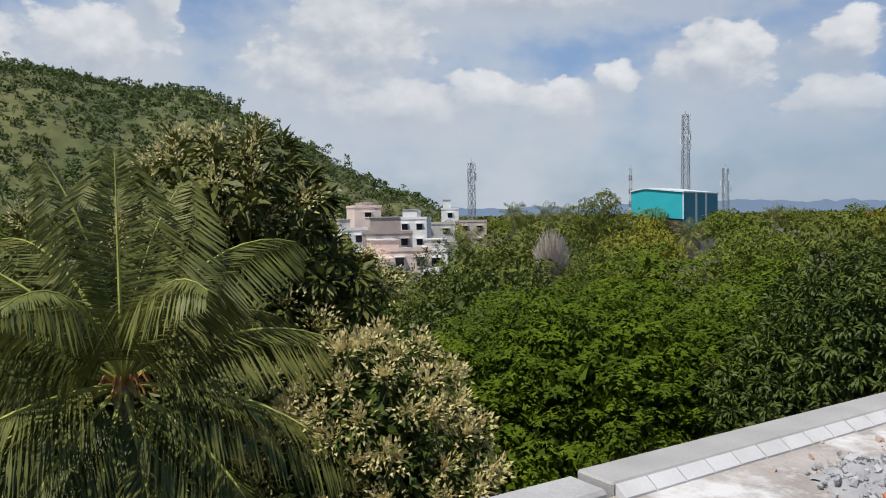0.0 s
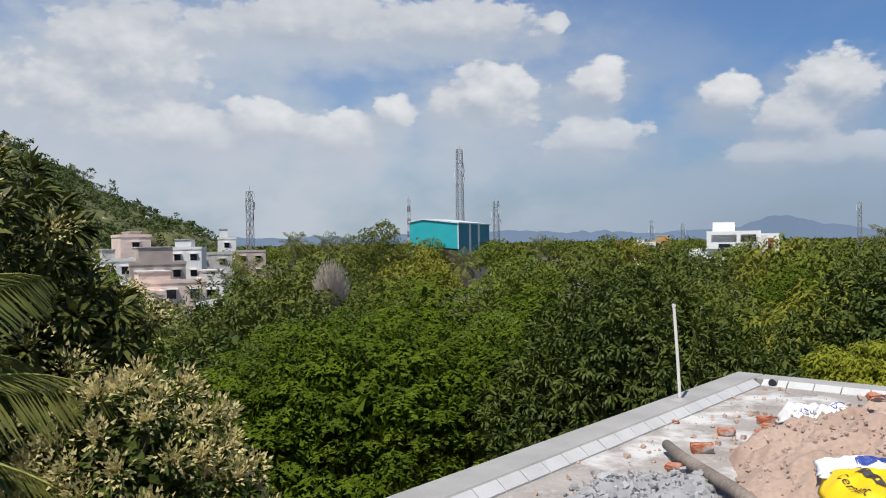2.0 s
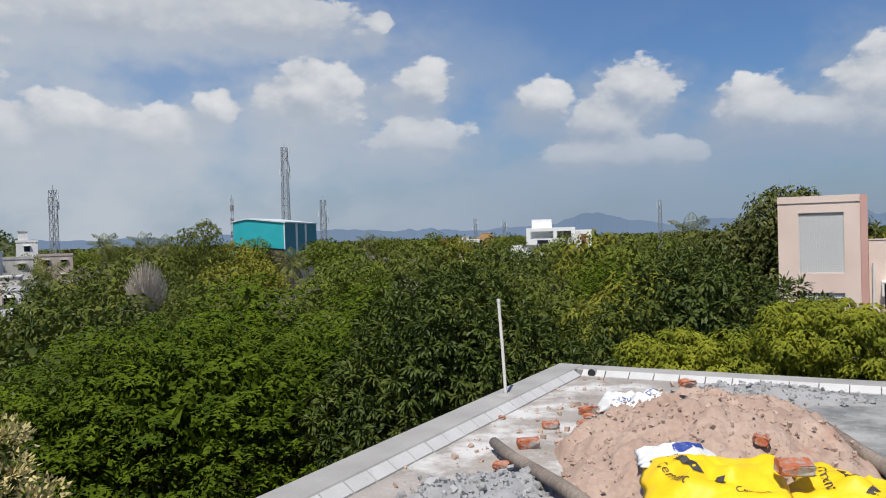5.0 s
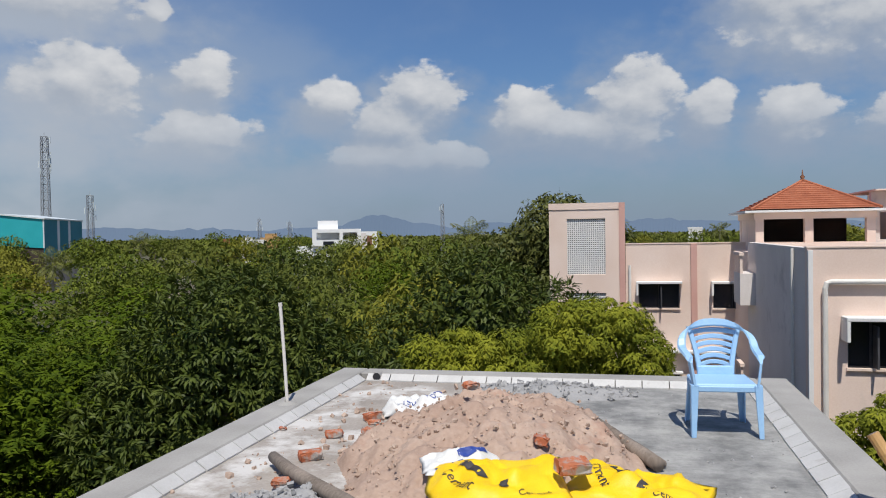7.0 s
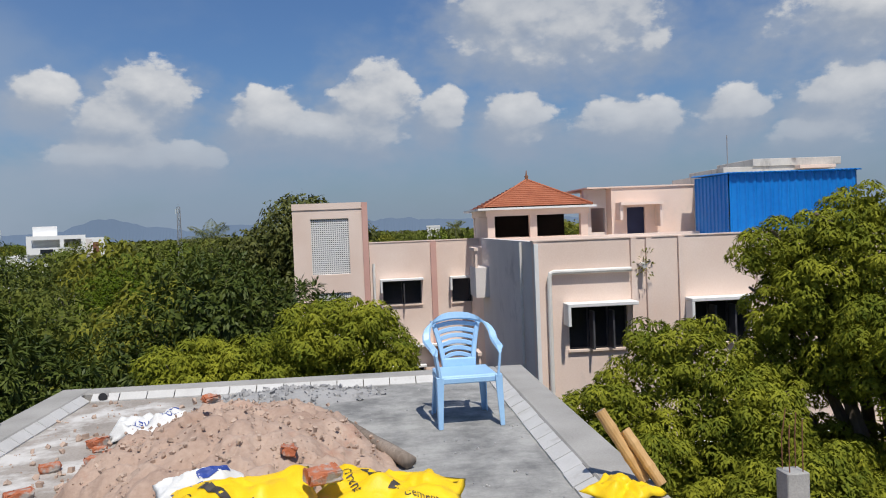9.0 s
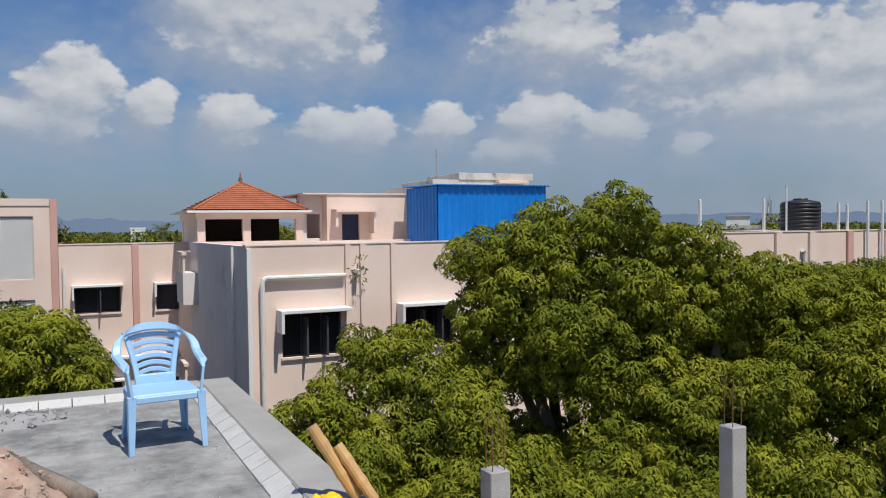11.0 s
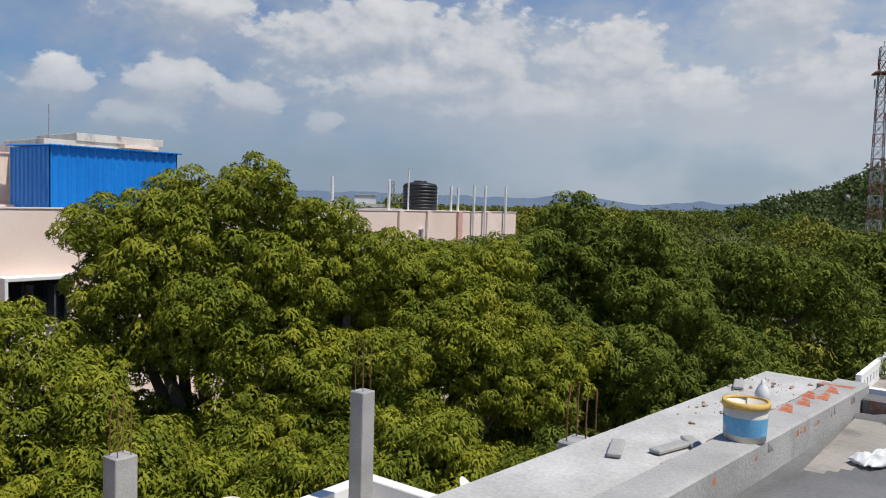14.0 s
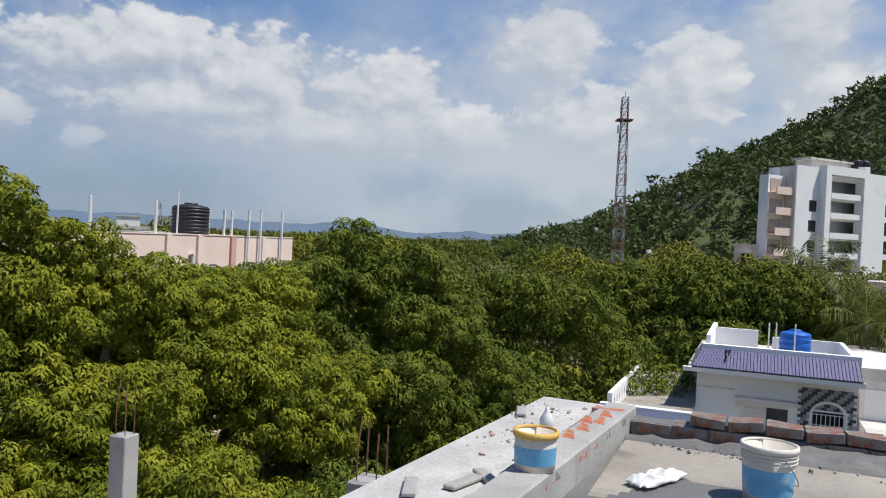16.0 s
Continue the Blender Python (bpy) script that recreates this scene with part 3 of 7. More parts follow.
def frond_parts(rng, parent, az, lift, length, droop, width=0.42, leaflets=58, twist=0.0, dense=1.0):
    """One feathery palm frond: a bowed midrib and hanging leaflets."""
    out = Vector((math.sin(az), math.cos(az), 0))
    pts = []
    p = Vector((0, 0, 0))
    a = lift
    steps = 12
    for k in range(steps + 1):
        pts.append(p.copy())
        p = p + (out * math.cos(a) + Vector((0, 0, math.sin(a)))) * (length / steps)
        a -= droop / steps * (0.4 + 1.3 * k / steps)
    bm = bmesh.new()
    tube(bm, pts, [(0.035 if leaflets > 50 else 0.018) * (1 - 0.88 * k / steps) for k in range(steps + 1)], 5)
    rib = part("frond", bm, "rachis", parent)
    P = np.array([list(q) for q in pts])
    at, way, face, ln = [], [], [], []
    o = np.array(list(out))
    side0 = np.array((o[1], -o[0], 0))
    for s in np.linspace(0.14, 0.995, leaflets):
        f = s * steps
        k = min(int(f), steps - 1)
        q = P[k] + (P[k + 1] - P[k]) * (f - k)
        tan = unit(P[k + 1] - P[k])
        up = np.cross(side0, tan)
        size = width * (0.55 + 0.9 * math.sin(math.pi * min(1, s * 0.8 + 0.12))) * (1 - 0.55 * max(0, s - 0.75) / 0.25)
        for sg in (-1, 1):
            w = unit(side0 * sg * 0.75 + tan * (0.45 + 0.5 * s) + up * 0.12 + np.array((0, 0, -0.50)) + rng.normal(size=3) * 0.06)
            at.append(q), way.append(w), face.append(up + rng.normal(size=3) * 0.15), ln.append(size * 0.55)
            w2 = unit(w + np.array((0, 0, -1.0)))
            at.append(q + w * size * 0.50), way.append(w2), face.append(up + side0 * sg * 0.4 + rng.normal(size=3) * 0.15), ln.append(size * 0.6)
    leaf_object("foliage", at, way, face, np.array(ln), (0.025 if leaflets > 50 else 0.055) * (width / 0.6), "frond", rib, fold=0.1)
    return rib


def palm(name, seed, az, d, ztop, length, fronds, label, trunk_r=0.13, leaflets=58, group="", set_out=()):
    """A palm; set_out gives (turn, lift, length, bow) of single fronds, otherwise they spiral from young to old."""
    rng = np.random.default_rng(seed)
    foot = heading(az, d, GROUND)
    ob = thing(name, label, "palm tree", foot, -az, group)
    h = ztop - GROUND
    tube_pts = [(rng.normal() * 0.12 * (1 - k / 8), rng.normal() * 0.12 * (1 - k / 8), h * k / 8) for k in range(9)]
    tube_pts[8] = (0, 0, h)
    part("trunk", tube(bmesh.new(), tube_pts, [trunk_r * (1.35 - 0.5 * k / 8) for k in range(9)], 10), "palm_bark", ob)
    for k in range(len(set_out) or fronds):
        if set_out:
            turn, lift, reach, bow = set_out[k]
            rib = frond_parts(rng, ob, radians(turn), radians(lift), reach, bow, (0.60 if lift > 80 else 0.72), leaflets)
        else:
            age = k / (fronds - 1)
            lift = radians(82 - 112 * age) + rng.normal() * 0.08
            rib = frond_parts(rng, ob, k * 2.39996 + rng.normal() * 0.15, lift, length * rng.uniform(0.85, 1.1) * (1 - 0.15 * age), 1.15 + 0.5 * rng.random(), length * 0.22, leaflets)
        rib.location = (0, 0, h)
    if leaflets > 50:
        for k in range(16):
            a = k * 2.4
            r = rng.uniform(0.25, 0.45)
            q = [(0.05 * math.sin(a), 0.05 * math.cos(a), h - 0.05), (r * 0.6 * math.sin(a), r * 0.6 * math.cos(a), h + 0.12), (r * math.sin(a), r * math.cos(a), h - 0.12)]
            part("flower_stalk", tube(bmesh.new(), q, [0.03, 0.022, 0.012], 5), "husk", ob)
    return ob


# ---------------------------------------------------------------- ground and far distance
def ground_sheet():
    bm = bmesh.new()
    rings = [0, 20, 60, 150, 400, 1000, 2500, 4800]
    last = None
    for r in rings:
        ring = [bm.verts.new((r * math.cos(a), r * math.sin(a), GROUND)) for a in (2 * math.pi * k / 64 for k in range(64))] if r else [bm.verts.new((0, 0, GROUND))]
        if last:
            for k in range(64):
                j = (k + 1) % 64
                if len(last) == 1:
                    bm.faces.new((last[0], ring[k], ring[j]))
                else:
                    bm.faces.new((last[k], ring[k], ring[j], last[j]))
        last = ring
    return tagged(part("ground", bm, "earth"), "dark earth and undergrowth between the trees", "ground", "", "structure")


ground_sheet()


def ridge(name, skyline, dist, depth, label, mat, seed, rough):
    """A hillside under a skyline of (heading, slope) pairs at a distance; it falls towards the viewer and away behind."""
    rng = np.random.default_rng(seed)
    az = np.linspace(skyline[0][0], skyline[-1][0], 150)
    top = np.interp(az, [s[0] for s in skyline], [s[1] for s in skyline]) * dist
    bm = bmesh.new()
    grid = []
    for i, a in enumerate(az):
        col = []
        for j in range(46):
            f = j / 32
            d = dist - depth * (1 - f)
            h = (GROUND - 2) + (top[i] + 1.45 - GROUND + 2) * max(0.0, math.sin(math.pi / 2 * min(f, 2 - f)) ** 1.25)
            p = heading(a, d)
            n = noise.fractal(Vector((p.x, p.y, 0)) * 0.02, 0.9, 2.1, 5)
            h += n * rough * min(1, max(0, h - GROUND) / 12)
            col.append(bm.verts.new((p.x, p.y, h)))
        grid.append(col)
    for i in range(149):
        for j in range(45):
            bm.faces.new((grid[i][j], grid[i + 1][j], grid[i + 1][j + 1], grid[i][j + 1]))
    where = [v.co.copy() for col in grid for v in col[: 36]]
    ob = part(name, bm, mat)
    smooth(ob)
    tagged(ob, label, "hill", "", "structure")
    return where


LEFT_SKY = [(-112, 0.086), (-100, 0.161), (-92, 0.176), (-86, 0.167), (-80, 0.154), (-76, 0.147), (-73, 0.134), (-70.8, 0.118), (-67, 0.084), (-64.5, 0.053), (-61, 0.022), (-57.6, 0.004), (-55, -0.016)]
RIGHT_SKY = [(70, -0.017), (74, -0.004), (77.2, 0.016), (81, 0.038), (84.8, 0.070), (89.5, 0.113), (92.5, 0.138), (97.3, 0.186), (104, 0.215), (114, 0.19), (125, 0.10)]
hill_l = ridge("hill_west", LEFT_SKY, 420, 230, "scrubby hillside with dry grass and bare rock", "hill_left", 3, 7.0)
hill_r = ridge("hill_east", RIGHT_SKY, 380, 190, "green rocky hillside with boulders", "hill_right", 4, 7.0)


def hill_cover(name, where, seed, count, size, label, boulders):
    rng = np.random.default_rng(seed)
    pts = np.array([list(p) for p in where])
    pts = pts[pts[:, 2] > GROUND + 3]
    c = pts[rng.integers(0, len(pts), count)] + rng.normal(size=(count, 3)) * np.array((3.5, 3.5, 0.3))
    s = size * rng.uniform(0.35, 1.0, count) ** 1.6 * 1.6
    k = 26
    o = unit(rng.normal(size=(count, k, 3)) + np.array((0, 0, 0.5)))
    at = c[:, None] + o * s[:, None, None] * np.array((1, 1, 0.75)) * rng.uniform(0.6, 1.0, (count, k, 1)) + np.array((0, 0, 0.4)) * s[:, None, None]
    way = unit(rng.normal(size=at.shape) + np.array((0, 0, -0.2)))
    ln = np.repeat(s * 0.55, k)
    ob = leaflet_object(name, at.reshape(-1, 3), way.reshape(-1, 3), (o + 0.3 * rng.normal(size=o.shape)).reshape(-1, 3), ln, ln * 0.75, "leaf_hill", None, label)
    tagged(ob, "", "scrub", "", "stuff")
    bm = bmesh.new()
    for p in pts[rng.integers(0, len(pts), boulders)]:
        r = rng.uniform(0.6, 2.0)
        m = Matrix.Translation(p + rng.normal(size=3) * np.array((3, 3, 0.2))) @ Euler(rng.uniform(0, 6, 3)).to_matrix().to_4x4() @ Matrix.Diagonal((r, r * 0.75, r * 0.6, 1))
        bmesh.ops.create_icosphere(bm, subdivisions=1, radius=1, matrix=m)
    if boulders:
        tagged(part(name + "_rocks", bm, "boulder"), "grey granite boulders on the hillside", "boulders", "", "stuff")


hill_cover("scrub_west", hill_l, 11, 7000, 1.7, "dark green bushes over the hillside", 70)
hill_cover("scrub_east", hill_r, 12, 7000, 2.2, "green bushes and small trees over the hillside", 260)


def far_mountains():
    m = bpy.data.materials.new("mountain_haze_glow")
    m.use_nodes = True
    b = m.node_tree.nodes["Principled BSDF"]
    # air haze is put into the blue base colour and a faint glow
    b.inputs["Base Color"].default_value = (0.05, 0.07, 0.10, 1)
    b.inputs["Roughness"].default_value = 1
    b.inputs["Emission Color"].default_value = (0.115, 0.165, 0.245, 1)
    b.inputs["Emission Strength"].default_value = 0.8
    bm = bmesh.new()
    prev = None
    for k in range(700):
        az = -58 + 150 * k / 699
        e = 0.005 + 0.007 * (noise.fractal(Vector((az * 0.16, 3.3, 0)), 0.8, 2.2, 6) + 0.6)
        for a, w, h in ((-17.9, 3.0, 0.021), (-14.6, 1.8, 0.010), (-1.2, 1.6, 0.017), (1.8, 3.2, 0.011), (-30, 4, 0.007), (38, 3, 0.012), (5.5, 2, 0.006), (-42, 3, 0.006)):
            e = max(e, h * math.exp(-((az - a) / w) ** 2) + 0.0035 * noise.fractal(Vector((az * 0.9, 8, 0)), 0.8, 2.2, 5) + 0.004)
        p = heading(az, 4400)
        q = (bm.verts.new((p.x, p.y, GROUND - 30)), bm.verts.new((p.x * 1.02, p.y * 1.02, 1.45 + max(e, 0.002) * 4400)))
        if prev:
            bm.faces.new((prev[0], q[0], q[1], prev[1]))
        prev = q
    tagged(part("backdrop_mountains", bm, m), "mountains on the horizon, blue haze painted in as glow", "mountains", "", "structure")


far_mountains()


# ---------------------------------------------------------------- our roof
def roof_floor_material():
    """Lime rubble on one side of the roof, grey cement screed on the other, with a ragged border."""
    m = material("roof_floor", (0.25, 0.22, 0.19), (0.42, 0.38, 0.34), 2.5, 0.95, 0.5, 45, stain=(0.58, 0.56, 0.53), stain_scale=2.2, stain_at=0.47)
    t = m.node_tree
    N, L = t.nodes.new, t.links.new
    b = t.nodes["Principled BSDF"]
    old = b.inputs["Base Color"].links[0].from_socket
    co = N("ShaderNodeTexCoord").outputs["Object"]
    sep = N("ShaderNodeSeparateXYZ")
    L(co, sep.inputs[0])
    n1, n2 = N("ShaderNodeTexNoise"), N("ShaderNodeTexNoise")
    for n, s in ((n1, 1.1), (n2, 2.6)):
        L(co, n.inputs["Vector"])
        n.inputs["Scale"].default_value, n.inputs["Detail"].default_value, n.inputs["Roughness"].default_value = s, 10, 0.72
    w = N("ShaderNodeMath")
    w.operation = "MULTIPLY_ADD"
    L(n1.outputs[0], w.inputs[0])
    w.inputs[1].default_value = 1.6
    L(sep.outputs[0], w.inputs[2])
    r = N("ShaderNodeMapRange")
    L(w.outputs[0], r.inputs[0])
    r.inputs[1].default_value, r.inputs[2].default_value = -0.75, -0.35
    ramp = N("ShaderNodeValToRGB")
    L(n2.outputs[0], ramp.inputs[0])
    e = ramp.color_ramp.elements
    e[0].position, e[0].color = 0.38, (0.17, 0.17, 0.165, 1)
    e[1].position, e[1].color = 0.62, (0.37, 0.365, 0.345, 1)
    x = N("ShaderNodeMix")
    x.data_type = "RGBA"
    L(r.outputs[0], x.inputs[0])
    L(old, x.inputs[6])
    L(ramp.outputs[0], x.inputs[7])
    L(x.outputs[2], b.inputs["Base Color"])
    return m


M["roof_floor"] = roof_floor_material()
slab("floor_roof", "roof_floor", -2.68, 1.08, -7, 7.63, -0.15, 0.0, "grey cement roof deck strewn with lime and rubble", "roof floor")
slab("floor_terrace", "floor_beige", 1.08, 5.66, -7, 1.66, -0.15, 0.10, "damp grey cement terrace floor", "terrace floor")
slab("wall_house_west", "plaster", -2.94, 1.34, -7, 7.87, GROUND, -0.151, "plastered wall of the house below the roof", "wall")
slab("wall_house_east", "plaster", 1.341, 6.15, -7, 2.5, GROUND, -0.151, "plastered wall of the house below the terrace", "wall")
slab("border_west", "border", -2.95, -2.68, 2.42, 7.88, -0.15, 0.07, "low cement border along the roof edge", "roof border", 0.012)
slab("border_north", "border", -2.679, 1.08, 7.63, 7.88, -0.15, 0.068, "low cement border along the roof edge", "roof border", 0.012)
slab("border_east", "border", 1.08, 1.35, 2.55, 7.88, -0.15, 0.07, "low cement border along the roof edge", "roof border", 0.012)
slab("border_rough", "concrete", -2.97, -2.68, -7, 2.40, -0.15, 0.04, "rough unfinished concrete roof edge", "roof border", 0.02)


def tile_strips():
    rng = np.random.default_rng(5)

    def wedge(bm, a, b, inward, run=0.075):
        """A tile from a to b that leans from the border's top down onto the floor."""
        a, b, n = Vector(a), Vector(b), Vector(inward)
        q = [a + n * 0.002, b + n * 0.002, b + n * run, a + n * run]
        lo = [bm.verts.new((p.x, p.y, 0.001)) for p in q]
        hi = [bm.verts.new((p.x, p.y, z)) for p, z in zip(q, (0.064, 0.064, 0.012, 0.012))]
        bm.faces.new(lo[::-1])
        bm.faces.new(hi)
        for k in range(4):
            bm.faces.new((lo[k], lo[(k + 1) % 4], hi[(k + 1) % 4], hi[k]))

    runs = (("tiles_west", (-2.68, 2.43), (-2.68, 7.56), (1, 0)), ("tiles_north", (-2.60, 7.63), (1.02, 7.63), (0, -1)), ("tiles_east", (1.08, 7.56), (1.08, 2.56), (-1, 0)))
    for name, a, b, n in runs:
        owner = thing(name, "row of white tiles along the roof border", "tile row", (0, 0, 0), 0, "", "structure")
        a, b = Vector((*a, 0)), Vector((*b, 0))
        count = round((b - a).length / 0.235)
        for k in range(count):
            p, q = a.lerp(b, k / count), a.lerp(b, (k + 1) / count)
            gap = (q - p).normalized() * 0.005
            jog = Vector((*n, 0)) * float(rng.uniform(0, 0.006))
            bm = bmesh.new()
            wedge(bm, p + gap + jog, q - gap + jog, (*n, 0), 0.115 if n == (-1, 0) else 0.075)
            bmesh.ops.recalc_face_normals(bm, faces=bm.faces)
            part("tile", bm, "white_tile", owner)


# terrace: outer ledge and low brick walls
TURN = Matrix.Translation((5.65, 1.64, 0)) @ Matrix.Rotation(radians(-4.5), 4, "Z") @ Matrix.Translation((-5.65, -1.64, 0))
slab("ledge_terrace", "ledge", 1.36, 6.2, 1.87, 2.47, -0.15, 0.17, "rough grey concrete ledge along the terrace", "ledge", 0.015).matrix_world = TURN
slab("wall_terrace_north", "concrete", 1.36, 5.86, 1.661, 1.868, -0.15, 0.265, "low brick wall capped with cement", "low wall", 0.012).matrix_world = TURN
slab("wall_terrace_east", "wet_cement", 5.661, 5.85, -7, 1.655, -0.15, 0.20, "low brick wall of the terrace in cement mortar", "low wall", 0.01)
slab("ledge_terrace_east", "ledge", 5.86, 6.2, -7, 1.866, -0.15, 0.12, "rough concrete ledge outside the terrace wall", "ledge", 0.01)


# ---------------------------------------------------------------- pink building
def window_set(parent, x0, x1, z0, z1, y, bars=3, awning=True, depth=0.45, fly=0.12):
    """Glass with dark frame set back in an opening of the wall at y, with a sun shade over it."""
    win = new("window")
    win.parent = parent
    tagged(win, "dark window with steel frame and open casements")
    bm = bmesh.new()
    box(bm, x0, x1, y + 0.12, y + 0.15, z0, z1)
    part("pane", bm, "glass_dark", win)
    bm = bmesh.new()
    t = 0.035
    for a, b, c, d in ((x0, x1, z0, z0 + t), (x0, x1, z1 - t, z1), (x0, x0 + t, z0 + t, z1 - t), (x1 - t, x1, z0 + t, z1 - t)):
        box(bm, a, b, y + 0.07, y + 0.118, c, d)
    for k in range(1, bars):
        x = x0 + (x1 - x0) * k / bars
        box(bm, x - t / 2, x + t / 2, y + 0.07, y + 0.118, z0 + t, z1 - t)
    part("frame", bm, "clad_dark", win)
    for k in range(1, bars):
        x = x0 + (x1 - x0) * (k + 0.1) / bars
        bm = bmesh.new()
        box(bm, x - 0.02, x + 0.02, y - 0.28, y + 0.06, z0 + 0.02, z1 - 0.1)
        part("casement", bm, "clad_dark", win)
    if awning:
        bm = bmesh.new()
        box(bm, x0 - fly, x1 + fly, y - depth, y - 0.001, z1 + 0.02, z1 + 0.10, 0.01)
        box(bm, x0 - fly, x0 - fly + 0.07, y - depth, y - 0.001, z1 - 0.40, z1 + 0.019, 0.008)
        part("sun_shade", bm, "white_paint", win)
    bm = bmesh.new()
    box(bm, x0 - 0.03, x1 + 0.03, y - 0.06, y - 0.001, z0 - 0.05, z0)
    part("sill", bm, "plaster", win)
    return win


def gable_wall(parent, name, holes, x0, x1, z0, z1, y, mat="plaster", thick=0.22):
    ob = part(name, wall_with_openings(bmesh.new(), x0, x1, z0, z1, holes, y, thick), mat, parent)
    return ob


def near_block():
    b = thing("hostel_block", "pale pink plastered building block with sun-shaded windows", "building")
    y, x0, x1, zt = 17.76, 3.57, 15.0, 1.03
    holes = []
    for zw in (-1.45, -4.75):
        holes += [(4.33, 5.70, zw, zw + 0.98), (7.16, 8.55, zw, zw + 0.98), (10.2, 11.6, zw, zw + 0.98)]
    gable_wall(b, "front_wall", holes, x0, x1, GROUND, zt, y)
    block("side_wall", "plaster_grey", b, x0, x0 + 0.2, y + 0.221, 26, GROUND, zt - 0.002)
    block("back_wall", "plaster", b, x0 + 0.201, x1, 25.8, 26, GROUND, zt - 0.3)
    block("roof", "weathered", b, x0 + 0.201, x1 - 0.2, y + 0.221, 25.799, 0.1, 0.25)
    block("coping", "plaster", b, x0 - 0.02, x1 + 0.02, y - 0.02, y + 0.24, zt + 0.001, zt + 0.03)
    # added black sheet: the unlit depth behind the windows, as colour
    block("dark_inside", "gloom_black", b, x0 + 0.3, x1 - 0.3, y + 0.6, y + 0.7, GROUND, 0.05)
    for h in holes:
        window_set(b, *h, y)
    for a, c in ((5.80, 5.93), (6.16, 6.29), (6.92, 7.05), (8.78, 8.92), (11.8, 11.93)):
        block("pilaster", "plaster", b, a, c, y - 0.07, y - 0.001, GROUND, zt - 0.01)
    block("fin", "white_paint", b, x0 - 0.001, x0 + 0.09, y - 0.10, y - 0.001, GROUND, zt - 0.05)
    bm = tube(bmesh.new(), [(5.78, y - 0.09, 0.33), (4.0, y - 0.09, 0.33), (3.92, y - 0.09, 0.30), (3.89, y - 0.09, 0.2), (3.89, y - 0.09, GROUND)], 0.055, 10)
    part("downpipe", bm, "pipe", b, "cream plastic downpipe")
    bm = tube(bmesh.new(), [(x0 - 0.06, 19.0, 1.0), (x0 - 0.06, 18.98, 0.4), (x0 - 0.06, 19.0, GROUND)], 0.035, 8)
    part("downpipe", bm, "pipe", b, "cream plastic downpipe")
    bm = tube(bmesh.new(), [(6.05, y - 0.01, 0.42), (6.05, y - 0.25, 0.40)], 0.06, 10)
    part("spout", bm, "pipe", b)
    rng = np.random.default_rng(8)
    o = unit(rng.normal(size=(60, 3)))
    weed = thing("wall_weed", "small weed growing from the building wall", "weed", (6.08, y - 0.16, 0.45))
    leaf_object("foliage", o * rng.uniform(0.05, 0.32, (60, 1)) * np.array((0.7, 0.45, 1.2)), o, rng.normal(size=(60, 3)), 0.09, 0.04, "leaf_olive", weed)
    # balcony at the far end of the side wall
    for z in (0.16, -3.1):
        block("balcony_floor", "plaster_grey", b, 3.14, x0 - 0.001, 24.5, 25.9, z - 0.95, z - 0.02)
        for k in range(4):
            block("baluster", "plaster", b, 3.15, 3.22, 24.55 + k * 0.4, 24.67 + k * 0.4, z - 0.019, z + 0.5)
        block("rail", "plaster", b, 3.12, 3.25, 24.5, 25.9, z + 0.501, z + 0.6)
    return b


near_block()


